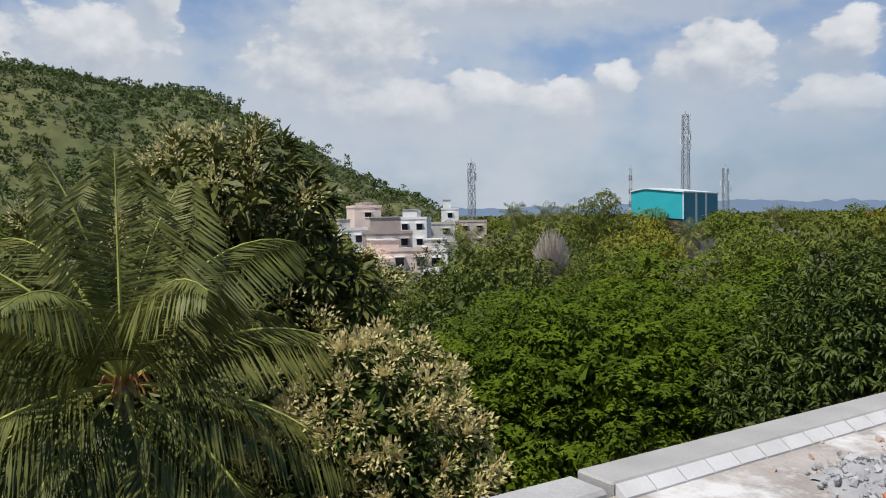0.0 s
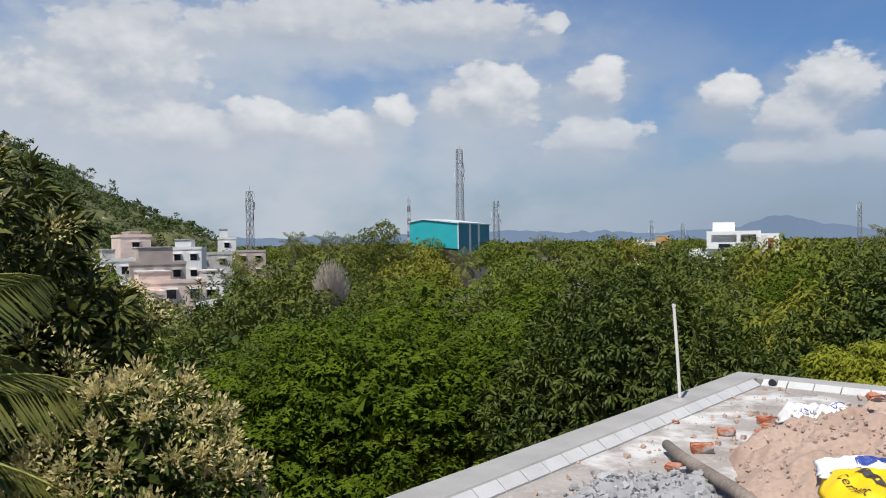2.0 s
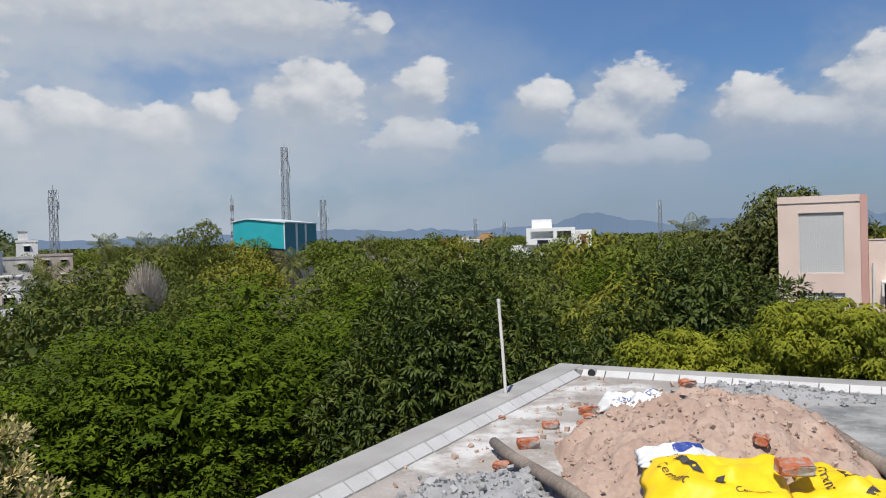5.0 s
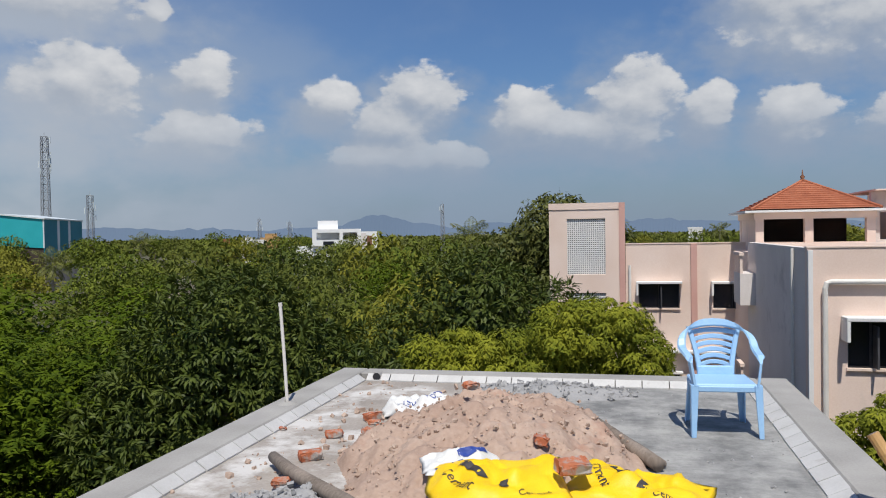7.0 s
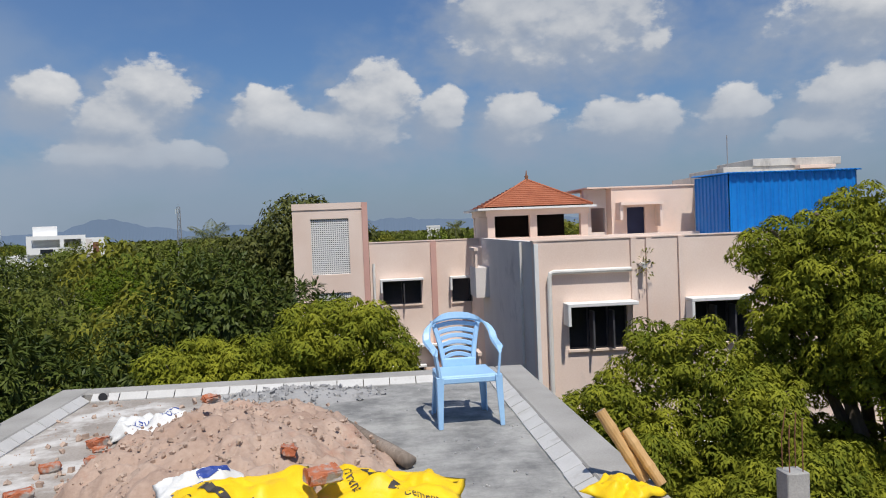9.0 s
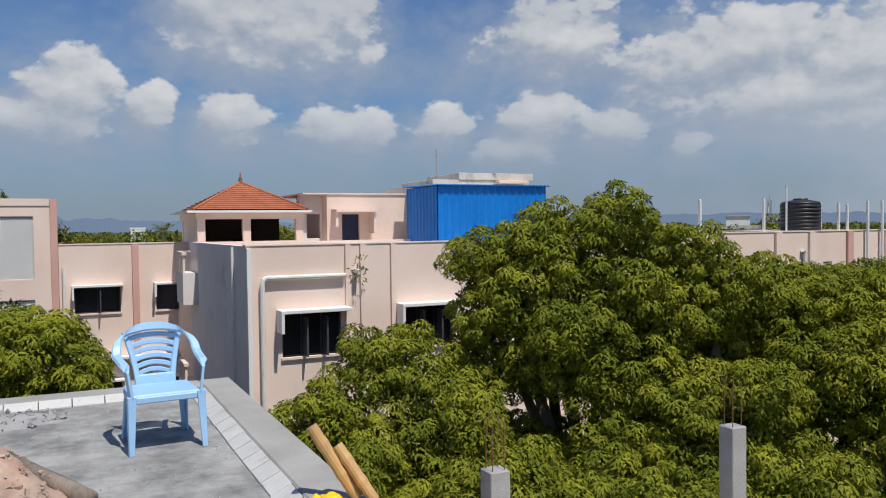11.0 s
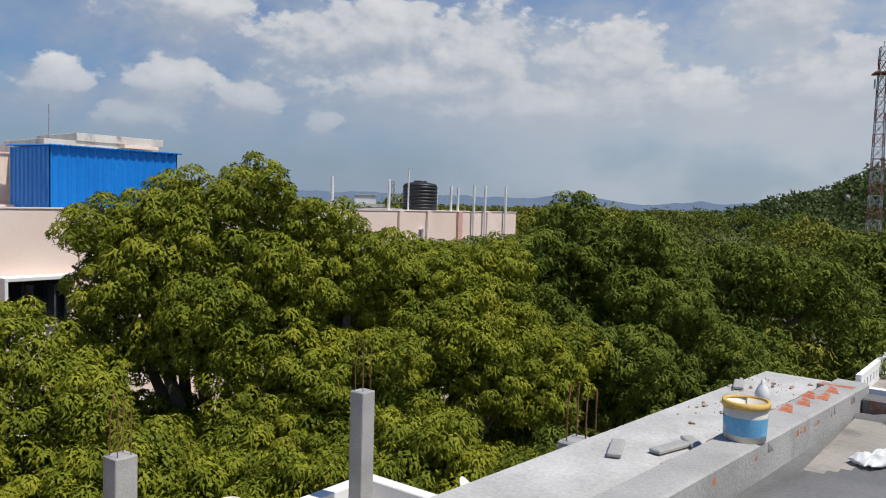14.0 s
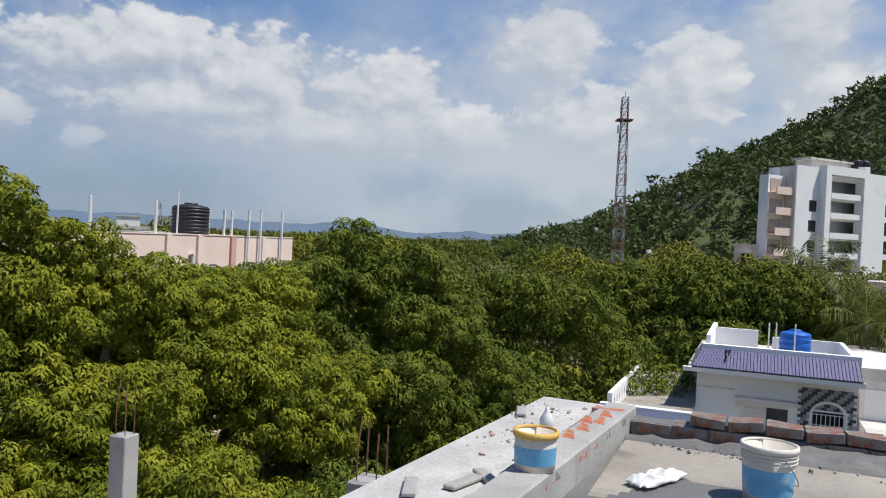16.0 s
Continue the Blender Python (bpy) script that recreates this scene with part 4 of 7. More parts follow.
def stair_wing():
    b = thing("stair_wing", "pale pink stair tower and wing with lattice ventilators", "building")
    y = 29.3
    grilles = [(-2.21, -0.83, -0.13, 1.91), (-2.21, -0.83, -3.1, -0.80), (-2.21, -0.83, -6.2, -3.7)]
    gable_wall(b, "tower_wall", grilles, -2.86, -0.16, GROUND, 2.47, y)
    block("tower_side", "plaster", b, -2.86, -2.66, y + 0.221, 33, GROUND, 2.468)
    block("tower_side", "plaster", b, -0.36, -0.16, y + 0.221, 33, GROUND, 2.468)
    block("tower_roof", "weathered", b, -2.65, -0.37, y + 0.221, 33, 2.1, 2.3)
    block("tower_back", "plaster", b, -2.65, -0.37, 32.8, 33, GROUND, 2.09)
    block("corner_stripe", "pink_stripe", b, -0.34, -0.13, y - 0.05, y - 0.001, GROUND, 2.47)
    block("tower_band", "plaster", b, -2.87, -0.35, y - 0.03, y - 0.001, 2.25, 2.48)
    for g in grilles:
        bm = bmesh.new()
        nx, nz = 18, round((g[3] - g[2]) / 0.075)
        for k in range(nz + 1):
            z = g[2] + (g[3] - g[2]) * k / nz
            box(bm, g[0], g[1], y + 0.05, y + 0.12, z - 0.021, z + 0.021)
        for k in range(nx + 1):
            x = g[0] + (g[1] - g[0]) * k / nx
            box(bm, x - 0.017, x + 0.017, y + 0.055, y + 0.115, g[2], g[3])
        part("ventilator_grille", bm, "white_paint", b, "white concrete lattice ventilator")
    # added black sheet paints the shade behind the lattice
    block("dark_inside", "gloom_black", b, -2.6, -0.4, y + 0.6, y + 0.7, GROUND, 2.0)
    holes = []
    for zw in (-1.35, -4.55):
        holes += [(0.32, 1.74, zw, zw + 0.87), (2.88, 4.2, zw, zw + 0.87)]
    gable_wall(b, "wing_wall", holes, -0.12, 5.5, GROUND, 0.95, y + 0.05)
    block("wing_roof", "weathered", b, -0.12, 5.5, y + 0.28, 34, 0.3, 0.45)
    block("wing_coping", "plaster", b, -0.12, 5.5, y + 0.03, y + 0.29, 0.951, 0.99)
    # same painted shade behind the wing windows
    block("dark_inside", "gloom_black", b, 0.0, 5.4, y + 0.7, y + 0.8, GROUND, 0.2)
    for h in holes:
        window_set(b, *h, y + 0.05, 2, depth=0.35, fly=0.08)
    block("stripe", "pink_stripe", b, 2.13, 2.34, y - 0.03, y + 0.049, GROUND, 0.94)
    for k in range(2):
        z = -2.9 - 3.2 * k
        block("ledge", "white_paint", b, -0.12, 5.5, y - 0.35, y + 0.049, z, z + 0.07)
    part("downpipe", tube(bmesh.new(), [(0.02, y - 0.03, 0.2), (0.02, y - 0.03, GROUND)], 0.05, 8), "pipe", b)
    return b


stair_wing()


def rear_block():
    b = thing("rear_block", "pale pink rear block carrying a tiled pavilion and stair head", "building")
    block("body", "plaster", b, 3.6, 16.5, 26.01, 34, GROUND, 0.72)
    block("parapet", "plaster", b, 3.6, 16.5, 26.0, 26.2, 0.721, 0.98)
    # open pavilion with a pyramid roof
    y0, y1, x0, x1 = 27.0, 30.4, 3.95, 7.45
    for x, y in ((x0, y0), (5.42, y0), (x1 - 0.24, y0), (x0, y1), (x1 - 0.24, y1)):
        block("pavilion_column", "plaster", b, x, x + 0.25, y, y + 0.25, 0.721, 1.95)
    block("pavilion_beam", "plaster", b, x0 - 0.05, x1 + 0.05, y0 - 0.03, y0 + 0.27, 1.74, 1.95)
    block("pavilion_beam", "plaster", b, x0 - 0.05, x0 + 0.25, y0 + 0.271, y1 + 0.3, 1.74, 1.95)
    block("pavilion_eave", "white_paint", b, x0 - 0.35, x1 + 0.25, y0 - 0.3, y1 + 0.5, 1.951, 2.02)
    # added sheet that closes the view; its dark brown paints the shade under the roof
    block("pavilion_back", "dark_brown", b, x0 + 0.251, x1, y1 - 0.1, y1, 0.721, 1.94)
    block("pavilion_side", "plaster", b, x0 + 0.02, x0 + 0.20, y0 + 0.26, y1 - 0.1, 0.721, 1.739)
    block("pavilion_sill", "plaster", b, x0 + 0.25, x1 - 0.24, y0 + 0.05, y0 + 0.2, 0.721, 1.0)
    c = Vector(((x0 + x1) / 2, (y0 + y1) / 2, 3.05))
    q = [Vector((x0 - 0.15, y0 - 0.15, 2.03)), Vector((x1 + 0.15, y0 - 0.15, 2.03)), Vector((x1 + 0.15, y1 + 0.2, 2.03)), Vector((x0 - 0.15, y1 + 0.2, 2.03))]
    roof = new("pavilion_roof")
    roof.parent = b
    tagged(roof, "red clay tiled pyramid roof")
    for k in range(4):
        # courses that step up to the tip in one sheet
        a, d = q[k], q[(k + 1) % 4]
        bm = bmesh.new()
        lift = Vector((0, 0, 0.035))
        last = None
        for i in range(14):
            for f, up in ((i / 14, lift), ((i + 1) / 14, lift * 0)):
                f = min(f, 0.995)
                v = (bm.verts.new(a.lerp(c, f) + up), bm.verts.new(d.lerp(c, f) + up))
                if last:
                    bm.faces.new((last[0], last[1], v[1], v[0]))
                last = v
        part("roof_slope", bm, "roof_tile", roof)
    part("ridge", tube(bmesh.new(), [q[0] + Vector((0, 0, 0.03)), c], 0.05, 6), "roof_tile", roof)
    part("ridge", tube(bmesh.new(), [q[1] + Vector((0, 0, 0.03)), c], 0.05, 6), "roof_tile", roof)
    part("finial", lathe(bmesh.new(), [(0.09, 0), (0.05, 0.06), (0.08, 0.12), (0.03, 0.18), (0.015, 0.34), (0.0, 0.36)], 10, c), "rust", roof)
    # stair head with door
    gable_wall(b, "head_wall", [(8.85, 9.5, 0.721, 1.88)], 8.31, 12.5, 0.721, 2.57, 27.0)
    gable_wall(b, "head_return", [(7.75, 8.25, 1.05, 1.9)], 7.5, 8.309, 0.721, 2.57, 27.6, "plaster_grey")
    block("head_side", "plaster", b, 8.31, 8.5, 27.23, 31, 0.721, 2.57)
    block("head_roof", "plaster", b, 7.45, 12.55, 26.95, 31, 2.571, 2.62)
    block("door", "navy", b, 8.85, 9.5, 27.12, 27.18, 0.721, 1.88)
    block("door_hood", "plaster", b, 8.46, 9.95, 26.4, 26.999, 1.95, 2.05)
    block("hood_side", "plaster", b, 8.46, 8.56, 26.5, 26.999, 1.45, 1.949)
    block("hood_side", "plaster", b, 9.86, 9.95, 26.5, 26.999, 1.2, 1.949)
    block("tower", "weathered", b, 11.3, 15.6, 25.2, 29, 0.721, 2.85)
    return b


rear_block()


def sheet_shed():
    b = thing("sheet_shed", "bright blue corrugated sheet enclosure on the roof", "shed")
    x0, x1, y0, y1, z0, z1 = 11.05, 15.2, 23.8, 26.3, 0.26, 2.74

    def corrugated(p0, p1, out):
        bm = bmesh.new()
        p0, p1, out = Vector(p0), Vector(p1), Vector(out)
        n = max(6, int((p1 - p0).length / 0.045))
        last = None
        for k in range(n + 1):
            p = p0.lerp(p1, k / n) + out * (0.03 if k % 6 in (0, 1) else 0.0)
            v = (bm.verts.new((p.x, p.y, z0)), bm.verts.new((p.x, p.y, z1)))
            if last:
                bm.faces.new((last[0], v[0], v[1], last[1]))
            last = v
        ob = part("sheet", bm, "blue_sheet", b)
        so = ob.modifiers.new("thick", "SOLIDIFY")
        so.thickness = 0.004

    corrugated((x0, y0, 0), (x1, y0, 0), (0, -1, 0))
    corrugated((x0, y1, 0), (x0, y0, 0), (-1, 0, 0))
    corrugated((x1, y0, 0), (x1, y1, 0), (1, 0, 0))
    corrugated((x1, y1, 0), (x0, y1, 0), (0, 1, 0))
    bm = bmesh.new()
    n = 60
    last = None
    for k in range(n + 1):
        x = x0 - 0.12 + (x1 - x0 + 0.24) * k / n
        z = z1 + 0.015 + (0.035 if k % 2 else 0)
        v = (bm.verts.new((x, y0 - 0.15, z)), bm.verts.new((x, y1 + 0.1, z + 0.05)))
        if last:
            bm.faces.new((last[0], v[0], v[1], last[1]))
        last = v
    ob = part("roof_sheet", bm, "blue_sheet", b)
    so = ob.modifiers.new("thick", "SOLIDIFY")
    so.thickness = 0.02
    return b


sheet_shed()


def lift_room():
    b = thing("lift_room", "weathered concrete lift room top with water stains", "roof structure")
    block("slab", "weathered", b, 12.15, 16.2, 26.5, 29.4, 2.86, 3.12, 0.01)
    block("upstand", "weathered", b, 13.2, 16.4, 26.45, 29.3, 3.121, 3.38, 0.01)
    block("ledge", "plaster", b, 14.7, 16.0, 26.1, 26.449, 2.98, 3.1, 0.01)
    part("lightning_rod", tube(bmesh.new(), [(12.4, 26.7, 3.12), (12.4, 26.7, 4.25)], 0.018, 6), "steel", b)
    return b


lift_room()


def tank_block():
    b = thing("east_block", "long pale pink building block behind the neem trees", "building")
    y = 24.0
    gable_wall(b, "front_wall", [(29.55, 30.1, -0.9, -0.33)], 15.01, 36.4, GROUND, 0.98, y)
    block("side_wall", "plaster_grey", b, 36.2, 36.4, y + 0.221, 34, GROUND, 0.978)
    block("roof", "weathered", b, 15.01, 36.19, y + 0.221, 34, 0.2, 0.35)
    block("coping", "plaster", b, 15.01, 36.42, y - 0.03, y + 0.25, 0.981, 1.02)
    for x in (26.6, 28.6, 31.0, 33.5):
        block("pilaster", "pink_stripe" if x == 31.0 else "plaster", b, x, x + 0.35, y - 0.12, y - 0.001, GROUND, 0.97)
    for k in range(4):
        block("louvre", "white_paint", b, 29.55, 30.1, y + 0.05, y + 0.12, -0.88 + k * 0.14, -0.80 + k * 0.14)
    part("vent_pipe", tube(bmesh.new(), [(28.3, y - 0.1, -0.8), (28.3, y - 0.1, 0.1), (28.15, y - 0.1, 0.2)], 0.09, 8), "pipe", b)
    return b


tank_block()
t0 = thing("roof_block", "small weathered water-tank room on the roof", "roof structure")
block("room", "weathered", t0, 27.2, 31.2, 24.3, 27.6, 0.351, 1.03)


def water_tank(at, r, h, mat, label, ribs=7):
    b = thing("water_tank", label, "water tank", at)
    prof = [(0.0, 0.0), (r * 0.97, 0.0)]
    for k in range(ribs):
        z0, z1 = h * 0.82 * k / ribs, h * 0.82 * (k + 1) / ribs
        prof += [(r, z0 + 0.01), (r, z0 + (z1 - z0) * 0.72), (r * 0.965, z0 + (z1 - z0) * 0.8), (r * 0.965, z1 - 0.01)]
    prof += [(r, h * 0.83), (r * 0.9, h * 0.89), (r * 0.35, h * 0.96), (r * 0.32, h * 0.955)]
    part("body", lathe(bmesh.new(), prof, 32), mat, b)
    part("lid", lathe(bmesh.new(), [(r * 0.36, h * 0.955), (r * 0.36, h), (0.0, h * 1.01)], 24), mat, b)
    return b


water_tank((29.35, 25.0, 1.03), 0.84, 1.4, "black_plastic", "large black ribbed plastic water tank on the roof")
part("tank_pipe", tube(bmesh.new(), [(30.3, 24.7, 1.03), (30.3, 24.7, 2.25), (30.0, 24.8, 2.25)], 0.03, 6), "pipe", bpy.data.objects["water_tank"]).matrix_parent_inverse = bpy.data.objects["water_tank"].matrix_world.inverted()
for k, (x, ztop) in enumerate(((22.64, 2.32), (26.12, 2.35), (27.44, 2.89), (30.66, 2.19), (31.23, 2.14), (32.22, 2.27), (33.20, 2.29), (35.10, 2.33))):
    p = thing("standpipe", "upright white plastic pipe on the roof edge", "pipe", (x, 24.12, 1.021 if k < 5 else -0.5), 0, "standpipes on the roof")
    if k >= 5:
        p.location.y = 23.85
    part("shaft", tube(bmesh.new(), [(0, 0, 0), (0.01, 0, (ztop - p.location.z) / 2), (0, 0, ztop - p.location.z)], 0.065 if k != 2 else 0.04, 8), "white_paint", p)
    part("cap", tube(bmesh.new(), [(0, 0, ztop - p.location.z), (0, 0, ztop - p.location.z + 0.04)], 0.052, 8), "pipe", p)


# ---------------------------------------------------------------- near trees
FRONDS = (
    (0, 88, 2.7, 0.12), (-60, 82, 2.7, 0.5), (50, 80, 2.6, 0.7), (75, 64, 3.0, 1.5), (30, 58, 3.0, 1.5), (-75, 56, 3.1, 1.2), (-35, 62, 3.0, 1.3),
    (-95, 40, 3.2, 1.2), (160, 62, 2.6, 1.6), (-150, 60, 2.6, 1.6), (95, 30, 2.9, 1.35), (-80, 20, 3.2, 1.0), (60, 35, 3.0, 1.5), (120, 0, 2.9, 1.0),
    (140, -22, 2.7, 0.8), (-125, 4, 2.9, 1.1), (-105, -14, 2.9, 0.9), (170, -42, 2.5, 0.5), (-160, -46, 2.5, 0.5), (-140, -25, 2.7, 0.8), (15, 20, 3.0, 1.2), (-30, 15, 3.0, 1.2),
)
palm("coconut_palm", 21, -82.0, 9.4, -0.42, 3.3, 26, "coconut palm with long drooping feathery green fronds", leaflets=110, set_out=FRONDS)
tree("jack_tree", 22, -75.0, 14.5, [(0.4, 0, 1.5, 1.6, 1.7, 1.4), (1.9, -0.2, -0.2, 1.2, 1.4, 1.3), (-2.2, 0.4, 0.1, 1.7, 1.7, 1.4), (0.6, -0.9, -1.3, 1.9, 1.6, 1.7), (2.0, 0.2, -2.9, 1.2, 1.5, 1.8), (-2.4, 0, -2.6, 2.4, 1.8, 2.2), (-5.2, 0.5, -1.0, 2.0, 1.8, 1.6)],
     1000, 30, 0.45, (0.30, 0.11), "leaf_jack", "rosette", "tall dark broad-leaved tree with glossy leaves and brown flower heads", 0.25, panicles=150, fill=0.6)
tree("mango_tree", 23, -64.0, 9.3, [(0, 0, -1.05, 0.95, 0.9, 0.9), (0.5, -0.2, -1.9, 0.85, 0.85, 0.95), (-0.7, -0.1, -1.9, 0.85, 0.85, 0.95), (0, 0, -3.1, 1.25, 1.1, 1.3)],
     420, 30, 0.26, (0.15, 0.05), "leaf_mango", "rosette", "flowering mango tree covered with pale brown panicles", 0.12, panicles=420, fill=0.8)
tree("rain_tree", 24, -47, 15.5, [(0, 0, -1.7, 3.4, 3.0, 1.9), (-2.4, 0, -2.4, 2.2, 2.2, 1.7), (2.6, 0.2, -2.1, 2.4, 2.4, 2.0), (-0.8, -2.0, -3.6, 2.8, 2.0, 2.0), (2.2, -1.8, -3.8, 2.4, 2.0, 2.0), (0.6, -2.2, -5.6, 3.2, 2.0, 1.9)],
     2600, 70, 0.30, (0.11, 0.045), "leaf_bright", "flat", "wide bright green tree with layered feathery leaves", 0.3, fill=2.0)
tree("mango_tree", 25, -28.5, 13.2, [(0, 0, -0.6, 1.6, 1.5, 1.5), (-1.2, 0.1, -2.0, 1.35, 1.35, 1.5), (1.2, 0, -1.5, 1.35, 1.35, 1.5), (0.2, -0.6, -3.2, 1.8, 1.35, 1.7)],
     2200, 40, 0.23, (0.13, 0.042), "leaf_mango", "rosette", "dense dark green mango tree", 0.2, fill=0.6)
tree("neem_tree", 26, -5.5, 12.6, [(-0.8, 0, -1.0, 1.2, 1.2, 0.95), (1.1, 0.1, -0.8, 0.9, 1.0, 0.9), (0.3, 0.2, -0.35, 0.8, 0.9, 0.8), (-1.8, 0.2, -0.9, 0.85, 0.9, 0.8), (0, -0.3, -2.2, 1.8, 1.3, 1.1), (1.9, 0, -1.9, 0.95, 1.0, 0.9), (-2.1, 0, -2.0, 1.1, 1.0, 0.9)],
     1700, 190, 0.20, (0.078, 0.036), "leaf_neem", "neem", "yellow-green neem tree with rounded leafy tufts", 0.15, fill=1.6)
tree("mango_tree", 27, -11.0, 20, [(0, 0, -0.6, 1.7, 1.7, 1.6), (-1.7, 0, -2.0, 1.5, 1.5, 1.6), (1.8, 0.3, -1.3, 1.5, 1.5, 1.5)],
     620, 30, 0.36, (0.19, 0.06), "leaf_mango", "rosette", "dark green mango tree beyond the roof", 0.2, fill=0.6)
tree("banyan_tree", 28, -5.3, 42, [(0.3, 0, 0.8, 2.4, 2.4, 2.4), (-1.9, 0, -0.3, 1.9, 2, 2.0), (2.2, 0, 0.3, 1.9, 2, 1.9), (0, -1, -2.6, 3, 2, 2.4)],
     1000, 30, 0.5, (0.3, 0.13), "leaf_jack", "neem", "huge dark green tree behind the stair tower", 0.4, fill=1.6)
tree("neem_tree", 29, 36.6, 13.4, [(-0.1, 0.4, 1.2, 0.8, 0.8, 0.8), (0.1, 0.2, 0.2, 1.1, 0.9, 0.9), (-1.1, 0.4, 1.0, 0.75, 0.8, 0.7), (-2.05, 0.3, 0.8, 0.8, 0.8, 0.65), (0.8, 0.4, 0.8, 0.7, 0.8, 0.65), (1.7, 0.5, 0.2, 0.85, 0.9, 0.7), (-1.15, 0.2, 0.2, 1.0, 0.95, 0.8), (-2.0, 0.1, -0.15, 0.8, 0.8, 0.75), (-2.2, 0.1, -1.1, 0.85, 0.9, 0.8), (1.1, 0.5, 0.05, 1.0, 1.0, 0.85), (-0.2, -0.2, -0.9, 1.7, 1.3, 1.0), (1.6, -0.2, -1.6, 1.4, 1.3, 1.1), (-1.5, -0.4, -2.6, 1.4, 1.2, 1.0), (0.5, -1.2, -2.6, 1.8, 1.3, 1.1), (-1.3, -2.0, -3.6, 1.6, 1.3, 1.0), (2.0, -1.2, -3.4, 1.7, 1.3, 1.2), (0.4, -2.4, -4.2, 1.8, 1.3, 1.1), (-2.9, -0.9, -3.3, 1.0, 1.0, 0.9)],
     3800, 190, 0.20, (0.078, 0.036), "leaf_neem", "neem", "large neem tree with rounded yellow-green leafy tufts", 0.28, fill=1.6)
tree("neem_tree", 30, 49.5, 14.6, [(0, 0.6, -0.3, 1.6, 1.5, 1.1), (-1.9, 0.4, -0.6, 1.3, 1.2, 1.0), (-0.7, 0.4, -0.5, 0.9, 1.0, 0.8), (0, -0.6, -1.2, 1.3, 1.1, 1.1), (1.5, -0.2, -1.8, 1.5, 1.3, 1.2), (-1.0, -1.2, -2.4, 1.8, 1.3, 1.1), (1.0, -1.8, -3.6, 1.8, 1.3, 1.2), (-1.8, -2.0, -3.9, 1.6, 1.3, 1.1)],
     2600, 190, 0.21, (0.08, 0.038), "leaf_neem", "neem", "large neem tree with rounded yellow-green leafy tufts", 0.25, fill=1.6)
tree("neem_tree", 31, 60.0, 17.6, [(-0.3, 0.4, 0.9, 0.55, 0.7, 0.85), (1.1, 0.3, 0.3, 1.3, 1.2, 0.85), (-0.6, 0.2, 0.2, 1.0, 1.0, 0.9), (-1.4, 0, -0.3, 1.5, 1.5, 1.2), (1.4, 0, -0.6, 1.6, 1.5, 1.2), (0.4, -1.2, -2.2, 2.4, 1.5, 1.5), (2.5, -0.8, -2.6, 1.5, 1.5, 1.5), (-0.4, -1.8, -4.2, 2.6, 1.5, 1.5)],
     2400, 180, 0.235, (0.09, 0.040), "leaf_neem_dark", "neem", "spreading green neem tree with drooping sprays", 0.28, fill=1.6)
tree("neem_tree", 32, 72.5, 27, [(0, 0, -1.0, 2.2, 2.2, 1.4), (-2.6, 0, -1.6, 2.0, 2.0, 1.4), (1.9, 0.5, -1.3, 1.7, 1.8, 1.3), (-1, -1.6, -3.0, 2.6, 2.0, 1.6)],
     1100, 110, 0.30, (0.125, 0.06), "leaf_neem_dark", "neem", "green neem tree behind the neighbouring house", 0.3, fill=1.6)
tree("neem_tree", 33, 85.5, 42, [(0, 0, -1.2, 3.0, 2.6, 2.0), (-3.4, 0, -1.4, 2.6, 2.4, 1.8), (3.0, 0, -1.0, 2.6, 2.4, 1.8), (0, -1.8, -4.0, 5.6, 2.4, 2.2)],
     1100, 70, 0.42, (0.20, 0.095), "leaf_neem_dark", "neem", "green neem tree behind the neighbouring house", 0.3, fill=1.6)
tree("neem_tree", 34, 93.5, 46, [(0, 0, -2.0, 3.2, 2.6, 2.0), (-3.4, 0, -1.8, 2.6, 2.4, 1.8), (3.0, 0, -2.4, 2.6, 2.4, 1.8), (0, -1.8, -4.4, 5.6, 2.4, 2.2)],
     1000, 70, 0.42, (0.20, 0.095), "leaf_neem_dark", "neem", "green neem tree behind the neighbouring house", 0.3, fill=1.6)
tree("neem_tree", 35, 20.3, 11.9, [(0.1, 0.2, -0.75, 0.75, 0.8, 0.75), (-0.9, 0, -1.6, 0.9, 0.9, 0.8), (0.9, 0, -1.5, 0.95, 0.9, 0.85), (0, -0.6, -2.4, 1.5, 1.1, 0.95), (1.3, -0.6, -2.7, 1.1, 1.0, 0.9), (-1.2, -0.5, -3.0, 1.1, 1.0, 1.0), (0.3, -1.0, -3.6, 1.6, 1.1, 1.0)],
     1700, 190, 0.195, (0.075, 0.035), "leaf_neem", "neem", "yellow-green neem tree with rounded leafy tufts", 0.18, fill=1.6)
tree("neem_tree", 36, 28.0, 10.5, [(0, 0, -2.2, 0.95, 0.9, 0.75), (0.9, 0.2, -2.5, 0.9, 0.9, 0.8), (-0.8, 0, -2.9, 0.9, 0.9, 0.8), (0.4, -0.5, -3.4, 1.4, 1.0, 0.9)],
     1000, 190, 0.195, (0.075, 0.035), "leaf_neem", "neem", "yellow-green neem tree with rounded leafy tufts", 0.16, fill=1.6)
tree("neem_tree", 37, 43, 10.2, [(0, 0, -2.3, 1.0, 0.9, 0.8), (1.0, 0.2, -2.2, 0.95, 0.9, 0.8), (-0.9, 0, -2.7, 0.9, 0.9, 0.8), (0.2, -0.5, -3.3, 1.5, 1.0, 0.9)],
     1000, 190, 0.195, (0.075, 0.035), "leaf_neem", "neem", "yellow-green neem tree with rounded leafy tufts", 0.16, fill=1.6)


